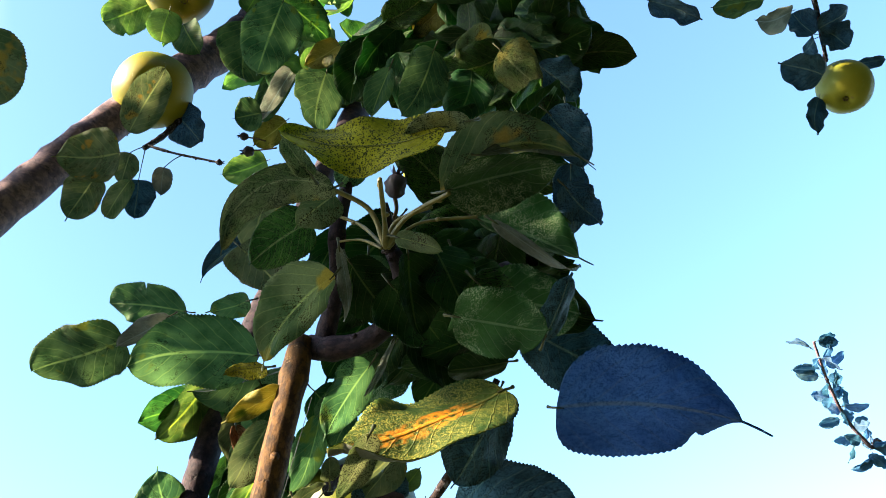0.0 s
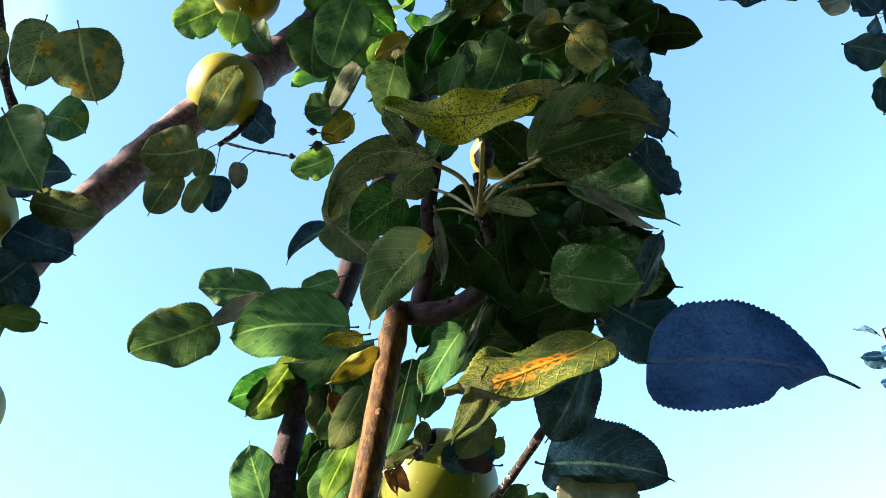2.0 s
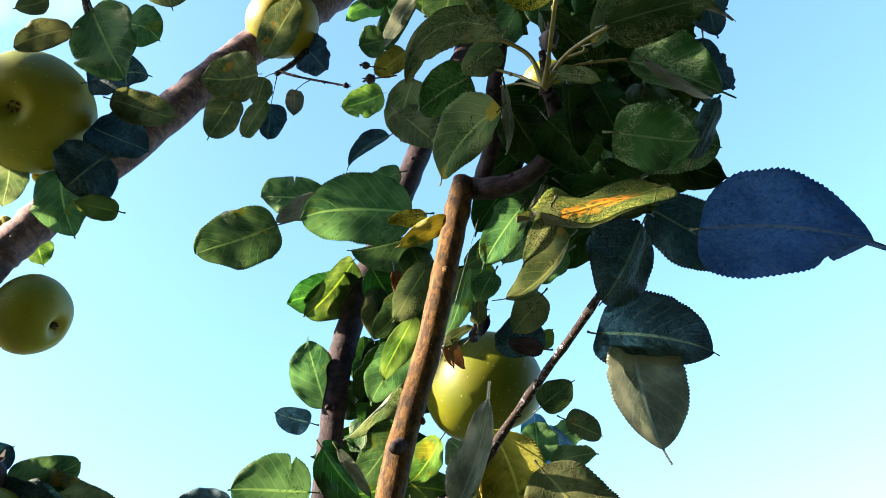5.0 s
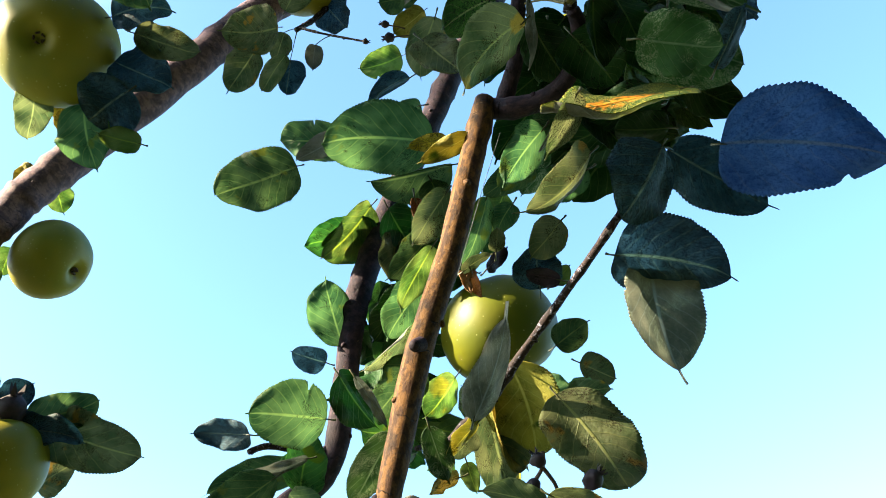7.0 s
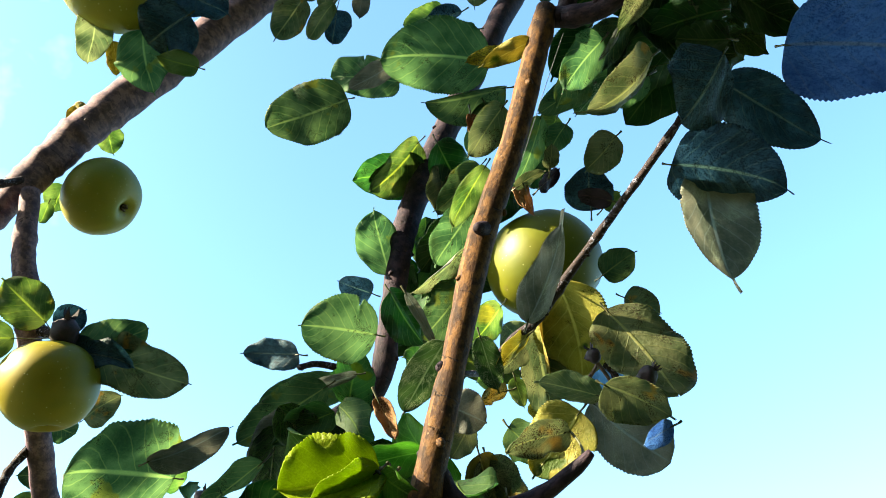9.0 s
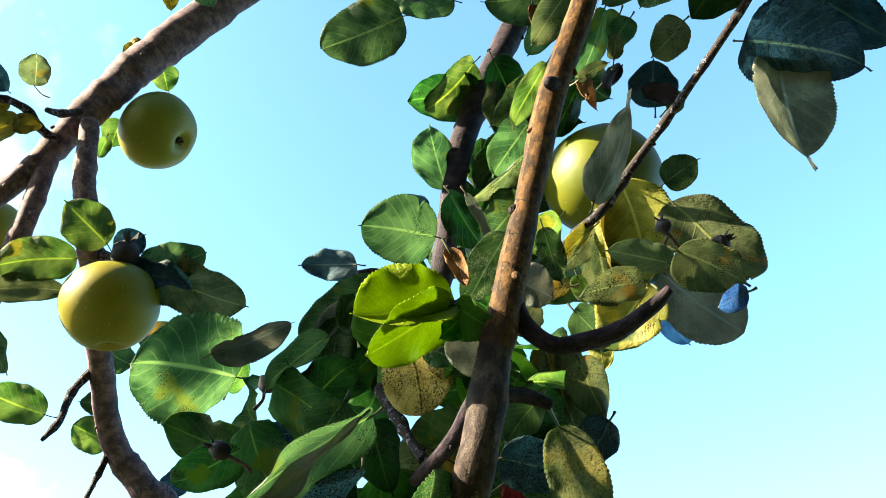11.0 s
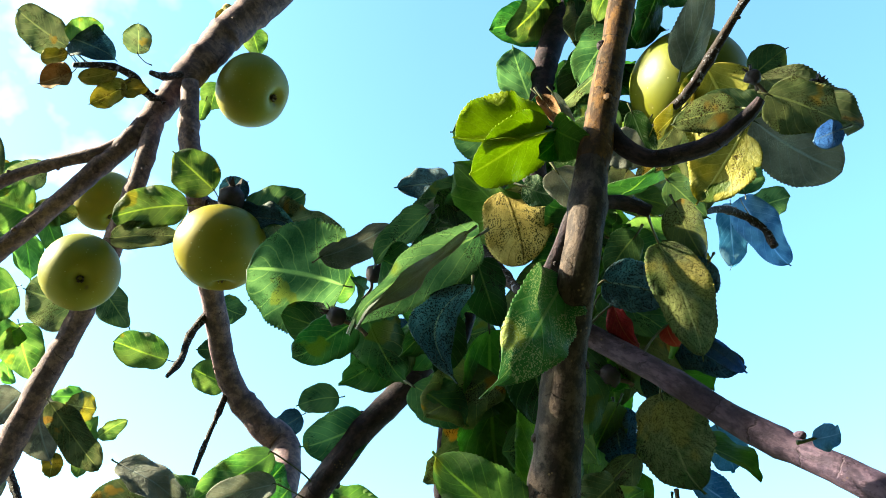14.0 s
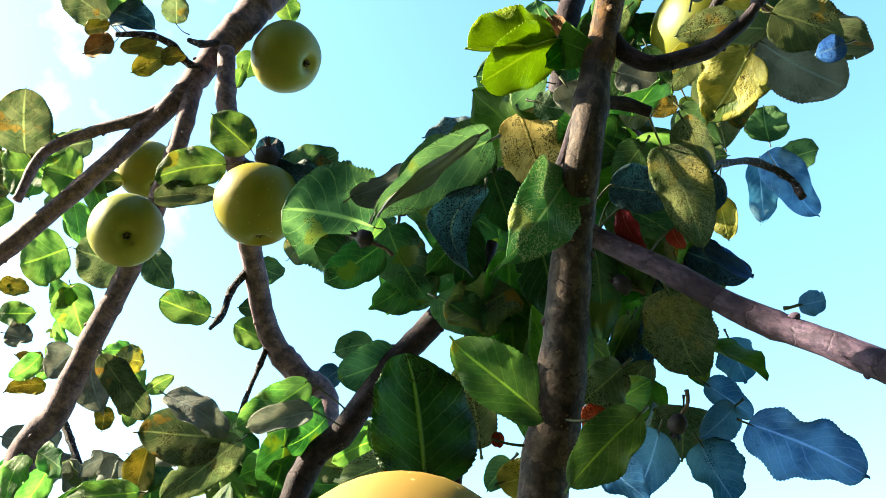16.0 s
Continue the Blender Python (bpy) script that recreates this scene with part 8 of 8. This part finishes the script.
foliage(shade_tree, "foliage", (-1.1292, 0.1262, 2.3564), (0.0040, -0.0348, 0.0000), (0.0169, 0.0020, 0.0306), (-0.1911, -0.0222, 0.1067), 22, 0.045, "gggG", 102, "leaf clump of the added tree, placed to block sun", (-1.0, -0.4, 0.6))
foliage(shade_tree, "foliage", (-1.5254, 0.3101, 2.6544), (0.0116, -0.0993, 0.0000), (0.0482, 0.0056, 0.0875), (-0.1911, -0.0222, 0.1067), 84, 0.045, "gggG", 103, "leaf clump of the added tree, placed to block sun", (-1.0, -0.4, 0.6))
foliage(shade_tree, "foliage", (-1.3757, 0.2470, 2.0340), (0.0081, -0.0695, 0.0000), (0.0337, 0.0039, 0.0612), (-0.1911, -0.0222, 0.1067), 48, 0.045, "gggG", 104, "leaf clump of the added tree, placed to block sun", (-1.0, -0.4, 0.6))
foliage(shade_tree, "foliage", (-0.4646, 0.5633, 2.9517), (0.0116, -0.0993, 0.0000), (0.0482, 0.0056, 0.0875), (-0.1911, -0.0222, 0.1067), 84, 0.045, "gggG", 105, "leaf clump of the added tree, placed to block sun", (-1.0, -0.4, 0.6))
foliage(shade_tree, "foliage", (-1.2796, 0.2607, 2.7869), (0.0116, -0.0993, 0.0000), (0.0482, 0.0056, 0.0875), (-0.1911, -0.0222, 0.1067), 84, 0.045, "gggG", 106, "leaf clump of the added tree, placed to block sun", (-1.0, -0.4, 0.6))
foliage(shade_tree, "foliage", (-1.0979, 0.7497, 2.4705), (0.0116, -0.0993, 0.0000), (0.0482, 0.0056, 0.0875), (-0.1911, -0.0222, 0.1067), 84, 0.045, "gggG", 107, "leaf clump of the added tree, placed to block sun", (-1.0, -0.4, 0.6))
foliage(shade_tree, "foliage", (-1.6733, 0.5218, 2.9423), (0.0081, -0.0695, 0.0000), (0.0337, 0.0039, 0.0612), (-0.1911, -0.0222, 0.1067), 48, 0.045, "gggG", 108, "leaf clump of the added tree, placed to block sun", (-1.0, -0.4, 0.6))
foliage(shade_tree, "foliage", (-1.7725, 0.7545, 2.3472), (0.0040, -0.0348, 0.0000), (0.0169, 0.0020, 0.0306), (-0.1911, -0.0222, 0.1067), 22, 0.045, "gggG", 109, "leaf clump of the added tree, placed to block sun", (-1.0, -0.4, 0.6))
foliage(shade_tree, "foliage", (-0.8764, 0.3672, 2.8674), (0.0116, -0.0993, 0.0000), (0.0482, 0.0056, 0.0875), (-0.1911, -0.0222, 0.1067), 84, 0.045, "gggG", 110, "leaf clump of the added tree, placed to block sun", (-1.0, -0.4, 0.6))
foliage(shade_tree, "foliage", (-1.5797, 0.4063, 2.4045), (0.0029, -0.0248, 0.0000), (0.0120, 0.0014, 0.0219), (-0.1911, -0.0222, 0.1067), 18, 0.045, "gggG", 111, "leaf clump of the added tree, placed to block sun", (-1.0, -0.4, 0.6))
foliage(shade_tree, "foliage", (-1.9180, 0.7290, 2.1366), (0.0058, -0.0497, 0.0000), (0.0241, 0.0028, 0.0437), (-0.1911, -0.0222, 0.1067), 31, 0.045, "gggG", 112, "leaf clump of the added tree, placed to block sun", (-1.0, -0.4, 0.6))
foliage(shade_tree, "foliage", (-1.1227, 0.3391, 1.9447), (0.0058, -0.0497, 0.0000), (0.0241, 0.0028, 0.0437), (-0.1911, -0.0222, 0.1067), 31, 0.045, "gggG", 113, "leaf clump of the added tree, placed to block sun", (-1.0, -0.4, 0.6))
foliage(shade_tree, "foliage", (-1.5413, 0.2346, 2.5849), (0.0029, -0.0248, 0.0000), (0.0120, 0.0014, 0.0219), (-0.1911, -0.0222, 0.1067), 18, 0.045, "gggG", 114, "leaf clump of the added tree, placed to block sun", (-1.0, -0.4, 0.6))
foliage(shade_tree, "foliage", (-1.2875, 0.3487, 2.1825), (0.0058, -0.0497, 0.0000), (0.0241, 0.0028, 0.0437), (-0.1911, -0.0222, 0.1067), 31, 0.045, "gggG", 115, "leaf clump of the added tree, placed to block sun", (-1.0, -0.4, 0.6))
foliage(shade_tree, "foliage", (-1.1309, 0.4288, 3.1440), (0.0116, -0.0993, 0.0000), (0.0482, 0.0056, 0.0875), (-0.1911, -0.0222, 0.1067), 84, 0.045, "gggG", 116, "leaf clump of the added tree, placed to block sun", (-1.0, -0.4, 0.6))
foliage(shade_tree, "foliage", (-1.3743, 0.4743, 2.9629), (0.0040, -0.0348, 0.0000), (0.0169, 0.0020, 0.0306), (-0.1911, -0.0222, 0.1067), 22, 0.045, "gggG", 117, "leaf clump of the added tree, placed to block sun", (-1.0, -0.4, 0.6))
foliage(shade_tree, "foliage", (-1.0151, 0.1470, 2.4186), (0.0081, -0.0695, 0.0000), (0.0337, 0.0039, 0.0612), (-0.1911, -0.0222, 0.1067), 48, 0.045, "gggG", 118, "leaf clump of the added tree, placed to block sun", (-1.0, -0.4, 0.6))
foliage(shade_tree, "foliage", (-1.6202, 0.4335, 2.2096), (0.0029, -0.0248, 0.0000), (0.0120, 0.0014, 0.0219), (-0.1911, -0.0222, 0.1067), 18, 0.045, "gggG", 119, "leaf clump of the added tree, placed to block sun", (-1.0, -0.4, 0.6))
foliage(shade_tree, "foliage", (-1.0219, 0.3131, 2.7846), (0.0029, -0.0248, 0.0000), (0.0120, 0.0014, 0.0219), (-0.1911, -0.0222, 0.1067), 18, 0.045, "gggG", 120, "leaf clump of the added tree, placed to block sun", (-1.0, -0.4, 0.6))
foliage(shade_tree, "foliage", (-1.5187, 0.2398, 2.4173), (0.0040, -0.0348, 0.0000), (0.0169, 0.0020, 0.0306), (-0.1911, -0.0222, 0.1067), 22, 0.045, "gggG", 121, "leaf clump of the added tree, placed to block sun", (-1.0, -0.4, 0.6))
foliage(shade_tree, "foliage", (-1.2719, 0.2042, 2.4738), (0.0029, -0.0248, 0.0000), (0.0120, 0.0014, 0.0219), (-0.1911, -0.0222, 0.1067), 18, 0.045, "gggG", 122, "leaf clump of the added tree, placed to block sun", (-1.0, -0.4, 0.6))
foliage(shade_tree, "foliage", (-1.3213, 0.5692, 3.0001), (0.0029, -0.0248, 0.0000), (0.0120, 0.0014, 0.0219), (-0.1911, -0.0222, 0.1067), 18, 0.045, "gggG", 123, "leaf clump of the added tree, placed to block sun", (-1.0, -0.4, 0.6))
foliage(shade_tree, "foliage", (-1.3679, 0.0743, 2.5145), (0.0029, -0.0248, 0.0000), (0.0120, 0.0014, 0.0219), (-0.1911, -0.0222, 0.1067), 18, 0.045, "gggG", 124, "leaf clump of the added tree, placed to block sun", (-1.0, -0.4, 0.6))
foliage(shade_tree, "foliage", (-1.2460, 0.2763, 2.0323), (0.0037, -0.0318, 0.0000), (0.0154, 0.0018, 0.0280), (-0.1911, -0.0222, 0.1067), 36, 0.045, "gggG", 130, "leaf clump of the added tree, placed to block sun", (-1.0, -0.4, 0.6))
foliage(shade_tree, "foliage", (-1.2850, 0.2685, 2.1066), (0.0026, -0.0219, 0.0000), (0.0106, 0.0012, 0.0192), (-0.1911, -0.0222, 0.1067), 24, 0.045, "gggG", 131, "leaf clump of the added tree, placed to block sun", (-1.0, -0.4, 0.6))
foliage(shade_tree, "foliage", (-1.1267, 0.1635, 2.3453), (0.0052, -0.0447, 0.0000), (0.0217, 0.0025, 0.0394), (-0.1911, -0.0222, 0.1067), 48, 0.045, "gggG", 132, "leaf clump of the added tree, placed to block sun", (-1.0, -0.4, 0.6))
foliage(shade_tree, "foliage", (-1.0891, 0.1966, 2.5331), (0.0093, -0.0795, 0.0000), (0.0385, 0.0045, 0.0700), (-0.1911, -0.0222, 0.1067), 70, 0.045, "gggG", 133, "leaf clump of the added tree, placed to block sun", (-1.0, -0.4, 0.6))
foliage(shade_tree, "foliage", (-1.1041, 0.1532, 2.4658), (0.0058, -0.0497, 0.0000), (0.0241, 0.0028, 0.0437), (-0.1911, -0.0222, 0.1067), 50, 0.045, "gggG", 134, "leaf clump of the added tree, placed to block sun", (-1.0, -0.4, 0.6))
foliage(shade_tree, "foliage", (-1.1771, 0.2213, 2.4665), (0.0070, -0.0596, 0.0000), (0.0289, 0.0034, 0.0525), (-0.1911, -0.0222, 0.1067), 56, 0.045, "gggG", 135, "leaf clump of the added tree, placed to block sun", (-1.0, -0.4, 0.6))
